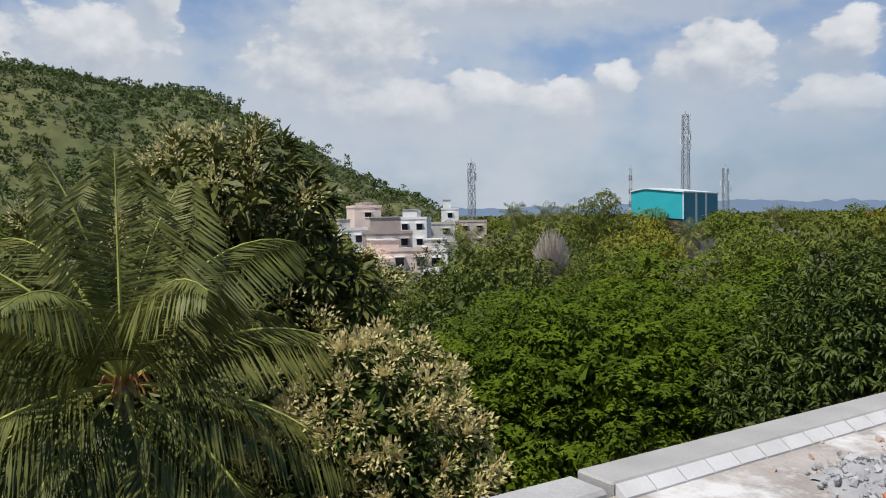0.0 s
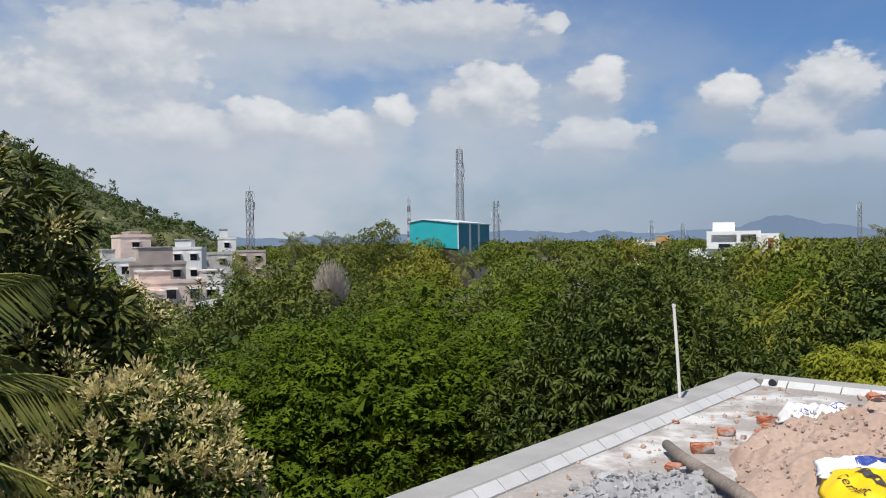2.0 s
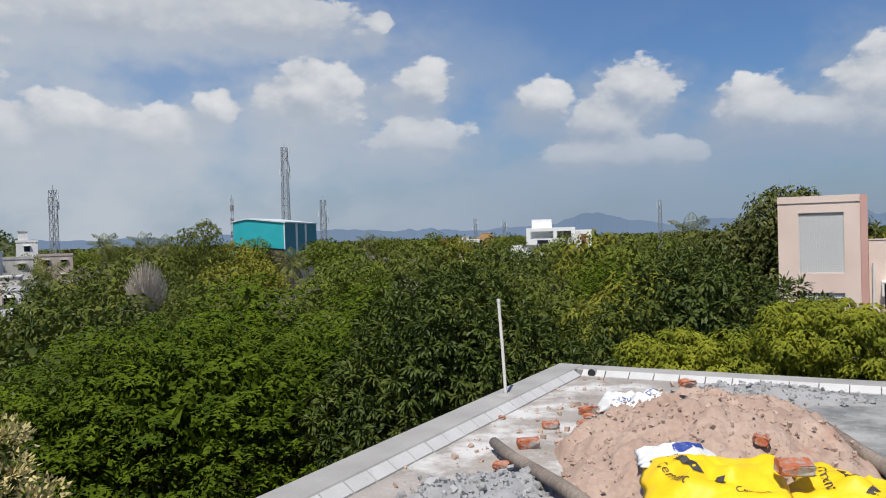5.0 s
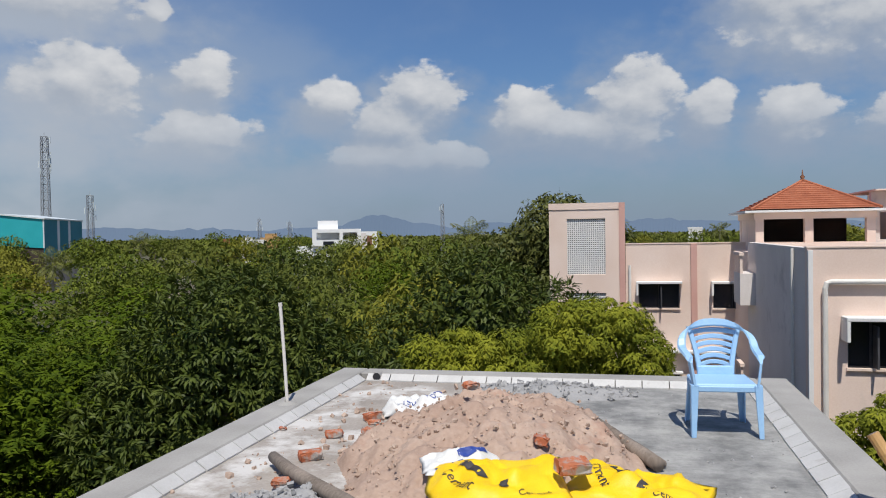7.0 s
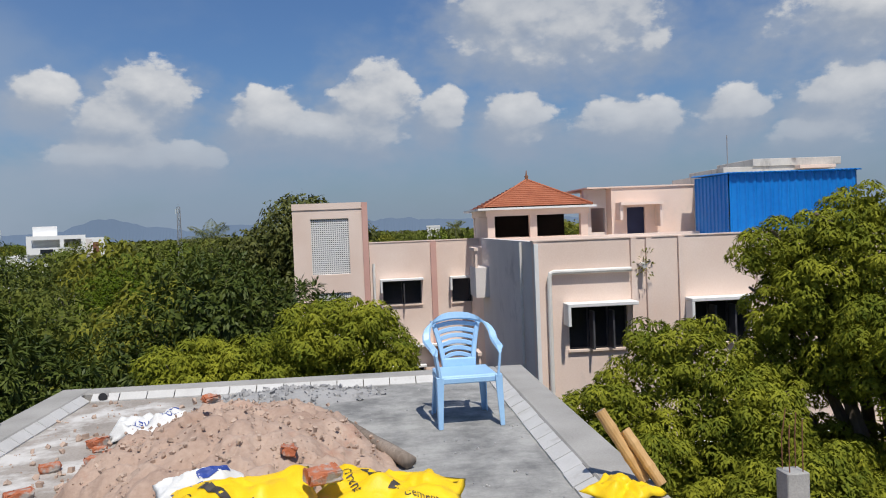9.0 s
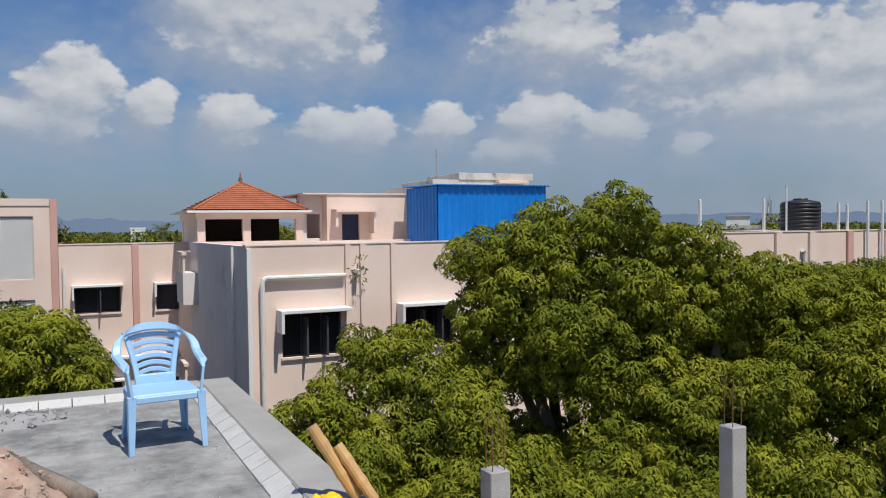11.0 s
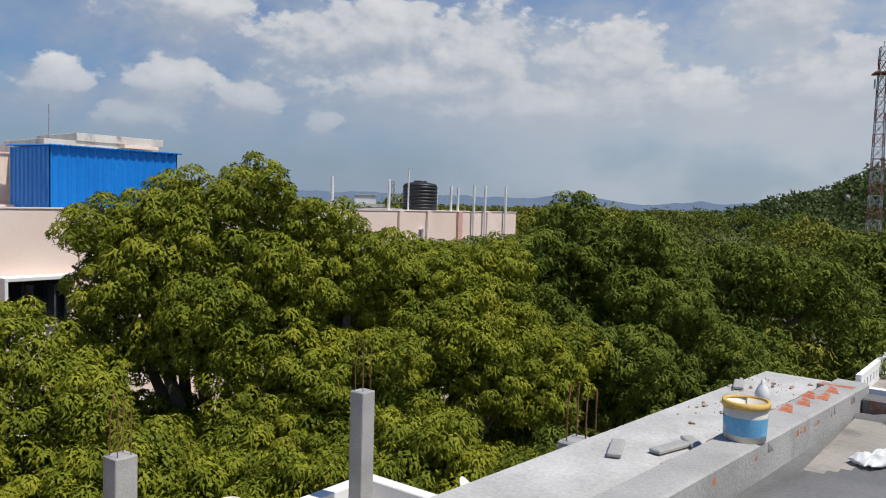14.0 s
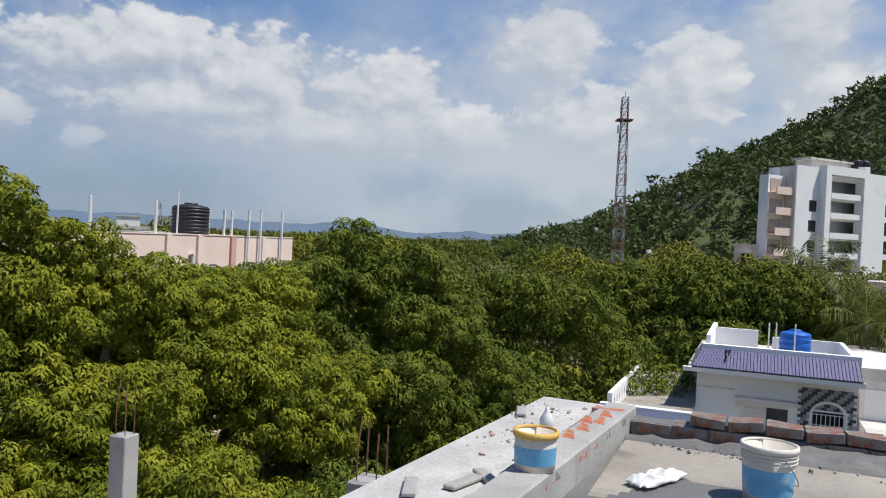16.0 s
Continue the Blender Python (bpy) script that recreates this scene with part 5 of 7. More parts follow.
for seed, az, d, zt, r in ((41, 58.5, 10.2, -2.2, 0.8), (42, 63.5, 11.5, -2.9, 0.9), (43, 68.0, 16.0, -3.6, 1.3), (44, 74.0, 19.5, -3.4, 1.5), (45, 76.0, 21.0, -4.2, 1.5), (47, 78.8, 30.0, -3.6, 2.2), (46, 66.0, 23.0, -2.6, 1.9)):
    tree("bush" if r < 1 else "small_neem", seed, az, d, [(0, 0, zt, r, r, r * 0.8), (r * 0.8, 0.1, zt - 0.5 * r, r * 0.8, r * 0.8, r * 0.8), (-r * 0.8, -0.1, zt - 0.4 * r, r * 0.8, r * 0.8, r * 0.8), (0, -0.4 * r, zt - r, r * 1.2, r, r)],
         260, 70, 0.22 * max(1.0, r), (0.09 * max(1.0, r), 0.036 * max(1.0, r)), "leaf_neem_dark", "neem", "dark green undergrowth below the neem trees" if r < 1 else "small dark green tree among the neems", 0.06, fill=0.5, category="bush" if r < 1 else "tree")


# ---------------------------------------------------------------- canopy towards the distance
def canopy():
    """Middle and far trees: a few kinds, each built once and set out again with its own turn and size."""
    rng = np.random.default_rng(77)
    kinds = []
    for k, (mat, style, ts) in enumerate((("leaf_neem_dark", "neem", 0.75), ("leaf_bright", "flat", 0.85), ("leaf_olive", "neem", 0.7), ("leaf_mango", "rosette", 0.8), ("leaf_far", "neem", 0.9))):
        ob = thing("shade_tree", "green spreading tree in the canopy towards the town", "tree", (0, 0, -60), 0, "trees of the canopy")
        lb = [(0, 0, 7.6, 2.4, 2.4, 1.9), (-2.0, 0.6, 6.6, 2.0, 2.0, 1.7), (2.0, -0.5, 6.8, 2.0, 2.0, 1.7), (0.3, -2.0, 6.4, 2.1, 1.9, 1.6), (0, 2.0, 6.6, 2.0, 1.9, 1.6)]
        trunk(rng, ob, (0, 0, 0), lb, 0.2)
        crown(rng, lb, 260, 32, ts * 0.62, (0.24, 0.11) if style != "rosette" else (0.20, 0.075), mat, ob, style, fill=0.6, spread=1.2)
        kinds.append(ob)
    far = []
    for k, mat in enumerate(("leaf_far", "leaf_neem_dark", "leaf_olive")):
        ob = thing("distant_tree", "distant green tree of the canopy", "tree", (0, 0, -60), 0, "distant trees")
        lb = [(0, 0, 7.2, 3.2, 3.2, 2.2), (-2.4, 0.6, 6.2, 2.4, 2.4, 1.8), (2.3, -0.5, 6.4, 2.4, 2.4, 1.8)]
        trunk(rng, ob, (0, 0, 0), lb, 0.2)
        crown(rng, lb, 120, 20, 0.9, (0.5, 0.26), mat, ob, "neem", fill=0.4, spread=1.15)
        far.append(ob)

    def free(az, d):
        p = heading(az, d)
        if -6 < p.x < 39 and 15 < p.y < 36:
            return False
        if 70 < az < 100 and d < 60 - 20 * (az < 80):
            return False
        if -9 < az < 1 and d < 48:
            return False
        if -65 < az < -54.5 and 70 < d < 165 or -62.5 < az < -57 and 44 < d < 75:
            return False
        return True

    used = []
    for d0, d1, n, protos, s0, s1 in ((21, 34, 34, kinds, 0.75, 1.0), (34, 60, 60, kinds, 0.78, 1.12), (60, 115, 95, far, 0.85, 1.08), (115, 300, 140, far, 0.95, 1.2)):
        got = tries = 0
        while got < n and tries < 6000:
            tries += 1
            az = rng.uniform(-90, 100)
            d = math.sqrt(rng.uniform(d0 ** 2, d1 ** 2))
            p = heading(az, d)
            gap = 3.6 if d < 60 else 5.0
            if not free(az, d) or any((p - q).length < gap for q in used[-220:]):
                continue
            used.append(p)
            src = protos[int(rng.integers(len(protos)))]
            s = rng.uniform(s0, s1)
            copy_thing(src, Matrix.Translation((p.x, p.y, GROUND)) @ Matrix.Rotation(rng.uniform(0, 6.28), 4, "Z") @ Matrix.Diagonal((s * rng.uniform(0.9, 1.15), s, s * rng.uniform(0.93, 1.08), 1)))
            got += 1
    for ob in kinds + far:
        for o in (*ob.children_recursive, ob):
            bpy.data.objects.remove(o)


canopy()


def far_woods():
    rng = np.random.default_rng(78)
    n = 2600
    az = rng.uniform(-92, 102, n)
    d = rng.uniform(280, 1500, n) ** 1.0
    c = np.stack([d * np.sin(np.radians(az)), d * np.cos(np.radians(az)), np.full(n, GROUND + 3.5)], -1)
    s = rng.uniform(3, 5.5, n)
    k = 22
    o = unit(rng.normal(size=(n, k, 3)) + np.array((0, 0, 0.6)))
    at = c[:, None] + o * s[:, None, None] * np.array((1.3, 1.3, 0.85))
    ln = np.repeat(s * 0.8, k)
    ob = leaf_object("far_woods", at.reshape(-1, 3), unit(rng.normal(size=at.shape)).reshape(-1, 3), o.reshape(-1, 3), ln, ln * 0.7, "leaf_far", None, "belt of far woods on the plain")
    tagged(ob, "", "woods", "", "stuff")


far_woods()
tile_strips()


# ---------------------------------------------------------------- things on the roof
def plastic_chair(at, rz):
    b = thing("plastic_chair", "light blue moulded plastic armchair on the roof", "chair", at, rz)
    bm = box(bmesh.new(), -0.235, 0.235, -0.235, 0.2, 0.395, 0.425, 0.012)
    box(bm, -0.235, 0.235, -0.245, -0.22, 0.36, 0.41, 0.008)
    box(bm, -0.235, -0.21, -0.22, 0.19, 0.36, 0.396, 0.006)
    box(bm, 0.21, 0.235, -0.22, 0.19, 0.36, 0.396, 0.006)
    part("seat", bm, "chair", b)
    for s in (-1, 1):
        bm = bmesh.new()
        for dx, dy, w, d in ((0, -0.012, 0.06, 0.016), (s * 0.024, 0.012, 0.016, 0.05)):
            lo = box(bm, s * 0.235 + dx - w / 2, s * 0.235 + dx + w / 2, -0.235 + dy - d / 2, -0.235 + dy + d / 2, 0, 0.42, 0.004)
        for v in bm.verts:
            f = 1 - v.co.z / 0.42
            v.co.x = s * 0.24 + (v.co.x - s * 0.24) * (1 - 0.4 * f) + s * 0.012 * f
            v.co.y -= 0.03 * f
        part("leg", bm, "chair", b)
        bm = bmesh.new()
        for dx, dy, w, d in ((0, 0.012, 0.065, 0.016), (s * 0.026, -0.012, 0.016, 0.05)):
            box(bm, s * 0.19 + dx - w / 2, s * 0.19 + dx + w / 2, 0.19 + dy - d / 2, 0.19 + dy + d / 2, 0, 0.41, 0.004)
        for v in bm.verts:
            f = 1 - v.co.z / 0.41
            v.co.x = s * 0.195 + (v.co.x - s * 0.195) * (1 - 0.4 * f) + s * 0.03 * f
            v.co.y += 0.08 * f
        part("leg", bm, "chair", b)

    def strap(pts, w, t):
        """A flat moulded band through points with an across direction each."""
        bm = bmesh.new()
        last = None
        for p, across, out in pts:
            p, a, o = Vector(p), Vector(across).normalized(), Vector(out).normalized()
            ring = [bm.verts.new(p + a * u * w / 2 + o * v * t / 2) for u, v in ((-1, -0.5), (-0.7, 1), (0.7, 1), (1, -0.5), (0.8, -1), (-0.8, -1))]
            if last:
                for k in range(6):
                    bm.faces.new((last[k], last[(k + 1) % 6], ring[(k + 1) % 6], ring[k]))
            else:
                bm.faces.new(ring[::-1])
            last = ring
        bm.faces.new(last)
        bmesh.ops.recalc_face_normals(bm, faces=bm.faces)
        return bm

    # one band runs up the front leg, back along the arm, over the top of the back and down again
    path = []
    for k in range(33):
        f = k / 32 * 2 - 1
        s = -1 if f < 0 else 1
        g = abs(f)
        if g > 0.78:
            q = (g - 0.78) / 0.22
            p = (s * (0.268 - 0.03 * q), -0.205 - 0.025 * q, 0.625 - 0.215 * q)
            ac, ou = (-s * 0.25, -1, 0.0), (s * 0.9, -0.3, 0.3)
        elif g > 0.5:
            q = (g - 0.5) / 0.28
            p = (s * (0.285 - 0.017 * q), 0.10 - 0.30 * q, 0.665 - 0.03 * q)
            ac, ou = (-s, 0, 0), (0, 0, 1)
        else:
            a = g / 0.5 * math.pi / 2
            p = (s * 0.285 * math.sin(a) ** 0.9, 0.29 - 0.19 * (1 - math.cos(a)), 0.675 + 0.185 * math.cos(a) ** 0.8)
            f2 = math.sin(a) ** 2
            ac = Vector((0, 0.3, 1)) * (1 - f2) + Vector((-s, 0, 0.15)) * f2
            ou = Vector((0, -1, 0.3)) * (1 - f2) + Vector((0, 0.0, 1)) * f2
            if s > 0 and g > 0:
                ac = Vector((0, 0.3, 1)) * (1 - f2) + Vector((-1, 0, 0.15)) * f2
        path.append((p, ac, ou))
    part("armrest_frame", strap(path, 0.068, 0.022), "chair", b)
    for k in range(6):
        z = 0.50 + 0.054 * k
        half = 0.118 + 0.011 * k + (0.02 if k == 5 else 0)
        pts = []
        for j in range(9):
            f = j / 8 * 2 - 1
            pts.append(((half * f, 0.225 + 0.075 * (z - 0.43) / 0.4 + 0.025 - 0.03 * f * f, z + 0.022 - 0.028 * f * f), (0, 0.15, 1), (0, -1, 0.1)))
        part("back_slat", strap(pts, 0.040, 0.014), "chair", b)
    for s in (-1, 1):
        pts = [((s * (0.125 + 0.075 * q ** 1.5), 0.195 + 0.10 * q, 0.42 + 0.40 * q), (1, 0, 0), (0, -1, 0.1)) for q in (j / 8 for j in range(9))]
        part("back_upright", strap(pts, 0.045, 0.018), "chair", b)
    bm = strap([((0.14 * (j / 4 - 1), 0.20, 0.455), (0, 0.2, 1), (0, -1, 0)) for j in range(9)], 0.085, 0.016)
    part("back_panel", bm, "chair", b)
    return b


plastic_chair((0.58, 6.13, 0), 4).scale = (0.9, 0.92, 0.87)


def mound(name, mat, cx, cy, rx, ry, h, seed, label, category, freq=2.0, amp=0.06, n=64, power=1.0):
    bm = bmesh.new()
    grid = []
    for i in range(n + 1):
        row = []
        for j in range(n + 1):
            u, v = i / n * 2 - 1, j / n * 2 - 1
            r = math.hypot(u, v)
            p = Vector((u * rx, v * ry, 0))
            w = 1 + 0.22 * noise.fractal(Vector((u * 1.3 + seed, v * 1.3, 0)), 1, 2, 3)
            f = max(0.0, 1 - r * w)
            f = f ** power * (2 - f) if power == 1 else f ** power
            z = h * (f / 1.0) * 0.98
            if f > 0:
                z += amp * min(1, f * 3) * noise.fractal(Vector((p.x, p.y, seed)) * freq, 0.9, 2.1, 6)
            row.append(bm.verts.new((p.x, p.y, max(z, 0) if f > 0 else -0.02)))
        grid.append(row)
    for i in range(n):
        for j in range(n):
            bm.faces.new((grid[i][j], grid[i + 1][j], grid[i + 1][j + 1], grid[i][j + 1]))
    heights = [v.co + Vector((cx, cy, 0)) for row in grid for v in row if v.co.z > 0.004]
    ob = smooth(part(name, bm, mat))
    ob.location = (cx, cy, 0.0)
    tagged(ob, label, category)
    return heights


def lumps(name, mat, places, count, r0, r1, seed, label, category):
    """Loose broken lumps lying on given places."""
    rng = np.random.default_rng(seed)
    bm = bmesh.new()
    for k in range(count):
        p = places[int(rng.integers(len(places)))]
        r = r0 + (r1 - r0) * rng.random() ** 3
        m = Matrix.Translation(Vector(p) + Vector((rng.normal() * 0.03, rng.normal() * 0.03, r * 0.3))) @ Euler(rng.uniform(0, 6, 3)).to_matrix().to_4x4() @ Matrix.Diagonal((r, r * rng.uniform(0.6, 1), r * rng.uniform(0.5, 0.8), 1))
        got = bmesh.ops.create_cube(bm, size=1.6, matrix=m) if rng.random() < 0.5 else bmesh.ops.create_icosphere(bm, subdivisions=1, radius=1, matrix=m)
        for v in got["verts"]:
            v.co += Vector(rng.normal(size=3)) * r * 0.14
    return tagged(part(name, bm, mat), label, category, "", "stuff")


sand = mound("sand_heap", "sand", -0.92, 5.12, 0.98, 1.42, 0.345, 4, "heap of reddish building sand on the roof", "sand heap", 4.5, 0.085, 110)
lumps("sand_lumps", "pebble", sand, 1700, 0.004, 0.021, 41, "loose lumps and stones on the sand heap", "stones")
rub = mound("rubble_heap", "rubble", -1.84, 3.76, 0.46, 0.5, 0.09, 9, "spread of grey broken mortar rubble", "rubble heap", 5.0, 0.05, 48)
lumps("mortar_lumps", "rubble", rub, 520, 0.006, 0.032, 42, "grey lumps of broken mortar", "rubble")
rub2 = mound("gravel_heap", "rubble", -0.75, 7.25, 0.8, 0.33, 0.07, 12, "low strip of grey gravel by the border", "gravel heap", 6.0, 0.03, 40)
lumps("gravel", "rubble", rub2, 260, 0.008, 0.035, 43, "grey gravel by the roof border", "gravel")
rng0 = np.random.default_rng(44)
lumps("debris", "pebble", [(rng0.uniform(-2.6, -1.2), rng0.uniform(3.4, 7.5), 0) for _ in range(200)], 330, 0.006, 0.03, 45, "small bits of rubble strewn over the lime", "debris")
lumps("crumbs", "rubble", [(rng0.uniform(-1.0, 0.95), rng0.uniform(4.3, 7.4), 0) for _ in range(200)], 120, 0.004, 0.014, 46, "grey crumbs strewn over the screed", "debris")


def loose_brick(x, y, z, rz, tilt=0.0, size=(0.2, 0.1, 0.07), seed=1):
    rng = np.random.default_rng(seed)
    bm = box(bmesh.new(), -size[0] / 2, size[0] / 2, -size[1] / 2, size[1] / 2, 0, size[2], 0.008)
    bmesh.ops.subdivide_edges(bm, edges=bm.edges, cuts=1)
    for v in bm.verts:
        v.co += Vector(rng.normal(size=3)) * 0.005
    ob = part("loose_brick", bm, "brick")
    ob.matrix_world = pose(x, y, z, tilt, tilt * 0.4, rz)
    return tagged(ob, "broken red clay brick lying on the roof", "brick", "loose bricks on the roof")


for k, (x, y, z, rz, s) in enumerate(((-2.12, 5.44, 0.0, 20, 0.85), (-2.01, 5.99, 0, 65, 1), (-1.89, 5.56, 0, -15, 0.8), (-2.07, 4.89, 0, 35, 1), (-1.85, 5.72, 0.0, 80, 0.7), (-1.95, 5.85, 0.0, 10, 0.6), (-2.58, 5.58, 0, 0, 0.4), (-1.10, 5.35, 0.40, 30, 0.7), (-0.44, 5.43, 0.13, 60, 1), (-2.0, 4.30, 0.02, 10, 0.7), (-0.55, 4.55, 0.26, 100, 0.8), (-1.75, 3.35, 0.05, 50, 0.6), (-1.95, 6.25, 0.0, 130, 0.5))):
    loose_brick(x, y, z, rz, 8 if z else 0, (0.145 * s, 0.09 * s, 0.06 * s), 300 + k)


def sack(name, mat, at, rz, w, l, h, seed, label, tilt=(0, 0)):
    """An emptied sack: a soft two-sided pillow with folds."""
    n, m = 28, 20
    bm = bmesh.new()
    sides = []
    for s in (1, -1):
        grid = []
        for i in range(n + 1):
            row = []
            for j in range(m + 1):
                u, v = i / n * 2 - 1, j / m * 2 - 1
                edge = (1 - abs(u) ** 6) * (1 - abs(v) ** 5)
                q = Vector((u * 2.2 + seed, v * 1.7, seed))
                fold = noise.fractal(q * 0.9, 1.0, 2.0, 4)
                crease = abs(noise.noise(Vector((u * 3.1 + v * 1.6 + seed, u - v * 2.5, seed)))) * 0.5
                z = edge * h * (0.55 + 0.55 * fold - 0.5 * crease) if s > 0 else -0.012 * edge
                z += 0.018 * noise.noise(Vector((u * 1.5, v * 1.5, seed + 5)))
                wob = 0.035 * noise.noise(Vector((u * 2, v * 2, seed + 9)))
                row.append(bm.verts.new((u * w / 2 + wob, v * l / 2 + wob, max(z, -0.01) + 0.02)))
            grid.append(row)
        sides.append(grid)
        for i in range(n):
            for j in range(m):
                q = (grid[i][j], grid[i + 1][j], grid[i + 1][j + 1], grid[i][j + 1])
                bm.faces.new(q if s > 0 else q[::-1])
    bmesh.ops.remove_doubles(bm, verts=bm.verts, dist=0.0015)
    owner = thing(name, label, "sack", at, rz)
    owner.matrix_world = pose(*at, tilt[0], tilt[1], rz)
    ob = smooth(part("bag", bm, mat, owner))
    return owner, ob


def print_on(owner, ob, text, size, x, y, rz, mat, name="lettering"):
    """Ink lettering laid over the bag's surface."""
    cu = bpy.data.curves.new("lettering", "FONT")
    cu.body, cu.size, cu.align_x, cu.align_y, cu.resolution_u = text, size, "CENTER", "CENTER", 2
    tmp = bpy.data.objects.new("tmp", cu)
    me = bpy.data.meshes.new_from_object(tmp)
    bpy.data.objects.remove(tmp)
    bm = bmesh.new()
    bm.from_mesh(me)
    lay(bm, ob, Matrix.Translation((x, y, 0)) @ Matrix.Rotation(radians(rz), 4, "Z"))
    part(name, bm, mat, owner)


def lay(bm, ob, m, lift=0.004):
    bmesh.ops.transform(bm, matrix=m, verts=bm.verts)
    bmesh.ops.triangulate(bm, faces=bm.faces)
    for _ in range(2):
        long = [e for e in bm.edges if e.calc_length() > 0.03]
        bmesh.ops.subdivide_edges(bm, edges=long, cuts=1)
    for v in bm.verts:
        hit, p, *_ = ob.ray_cast(Vector((v.co.x, v.co.y, 1)), Vector((0, 0, -1)))
        v.co.z = (p.z if hit else 0.03) + lift


def bar_on(owner, ob, x0, x1, y0, y1, rz, mat, at, name="print_bar"):
    bm = bmesh.new()
    bm.faces.new([bm.verts.new(p) for p in ((x0, y0, 0), (x1, y0, 0), (x1, y1, 0), (x0, y1, 0))])
    bmesh.ops.subdivide_edges(bm, edges=bm.edges, cuts=6, use_grid_fill=True)
    lay(bm, ob, Matrix.Translation((*at, 0)) @ Matrix.Rotation(radians(rz), 4, "Z"))
    part(name, bm, mat, owner)


bpy.context.view_layer.update()
for at, rz, w, l, h, seed, tilt in (((-0.70, 3.98, 0.16), 14, 0.70, 0.56, 0.12, 3.1, (12, -3)), ((-0.02, 4.16, 0.13), -14, 0.72, 0.44, 0.13, 7.7, (6, 3)), ((0.02, 3.80, 0.06), -22, 0.66, 0.40, 0.12, 12.3, (6, 2)), ((1.12, 4.12, 0.07), 35, 0.34, 0.30, 0.09, 17.3, (0, 4))):
    o, bag = sack("cement_sack", "sack_yellow", at, rz, w, l, h, seed, "crumpled bright yellow cement sack with dark print", tilt)
    if w > 0.5:
        k = w / 0.62
        bar_on(o, bag, -0.10, 0.10, -0.022, 0.022, -58, "ink", (-0.10 * k, 0.06))
        print_on(o, bag, "Cement", 0.078, -0.17 * k, -0.01, -58, "ink")
        print_on(o, bag, "Cement", 0.05, 0.15 * k, -0.13, 14, "ink")
        bm = bmesh.new()
        bm.faces.new([bm.verts.new(p) for p in ((-0.022, -0.02, 0), (0.032, -0.022, 0), (0.022, 0.0, 0), (0.032, 0.02, 0), (-0.007, 0.028, 0))])
        lay(bm, bag, Matrix.Translation((0.02 * k, -0.06, 0)))
        part("emblem", bm, "ink", o)
for at, rz, w, l, h, seed, tilt in (((-1.70, 6.22, 0.03), 14, 0.60, 0.30, 0.15, 21.0, (0, -6)), ((-0.93, 4.22, 0.20), 24, 0.42, 0.24, 0.08, 25.0, (8, 0))):
    o, bag = sack("white_sack", "sack_white", at, rz, w, l, h, seed, "crumpled white woven sack with dark blue print", tilt)
    if w > 0.5:
        print_on(o, bag, "CONCRETE", 0.07, 0.02, -0.05, 180, "ink_blue")
        bar_on(o, bag, 0.05, 0.2, 0.03, 0.05, 0, "ink_blue", (0, 0.02))
    else:
        bar_on(o, bag, -0.08, 0.08, -0.025, 0.02, 12, "ink_blue", (0.06, 0.02))
        bar_on(o, bag, -0.10, 0.06, -0.01, 0.01, 12, "ink_blue", (-0.06, -0.06))
loose_brick(-0.34, 4.05, 0.265, 25, 6, (0.16, 0.10, 0.06), 399)


def log(name, pts, radii, seed, label, mat="wood"):
    bm = tube(bmesh.new(), pts, radii, 10)
    for v in bm.verts:
        v.co += Vector((noise.noise(v.co * 9 + Vector((seed, 0, 0))), noise.noise(v.co * 9 + Vector((0, seed, 0))), 0)) * 0.008
    return tagged(smooth(part(name, bm, mat)), label, "timber")


log("timber_pole", [(-2.25, 4.72, 0.06), (-2.0, 4.42, 0.075), (-1.75, 4.15, 0.10), (-1.45, 3.86, 0.12), (-1.15, 3.58, 0.10)], [0.036, 0.042, 0.04, 0.04, 0.04], 2, "weathered grey timber pole lying beside the sand")
log("split_timber", [(-0.40, 5.98, 0.13), (-0.22, 5.66, 0.09), (-0.05, 5.32, 0.06), (0.10, 5.0, 0.05)], [0.03, 0.04, 0.045, 0.045], 5, "split dark timber leaning on the sand heap")
log("split_timber", [(-0.34, 5.99, 0.10), (-0.16, 5.68, 0.05), (0.01, 5.36, 0.035), (0.13, 5.08, 0.03)], [0.02, 0.03, 0.03, 0.03], 6, "split dark timber leaning on the sand heap")
p = thing("conduit_pole", "thin white plastic pole standing on the roof border", "pole", (-2.8, 6.15, 0.07))
part("shaft", tube(bmesh.new(), [(0, 0, 0), (-0.02, 0, 0.4), (-0.045, 0, 0.80)], 0.014, 10), "pipe", p)
part("cap", tube(bmesh.new(), [(-0.045, 0, 0.80), (-0.046, 0, 0.83)], 0.017, 10), "pipe", p)
part("mortar_foot", lathe(bmesh.new(), [(0.09, 0), (0.06, 0.012), (0.022, 0.02)], 12), "border", p)
bm = tube(bmesh.new(), [(-2.49, 7.70, 0.042), (-2.49, 7.556, 0.042)], 0.040, 14, cap=False)
d = tagged(part("drain_spout", bm, "border"), "round drain outlet in the roof border", "drain")
# solid black plug; the shade inside the outlet is its colour
part("dark_bore", tube(bmesh.new(), [(-2.49, 7.60, 0.042), (-2.49, 7.552, 0.042)], 0.037, 12), "gloom_black", d)
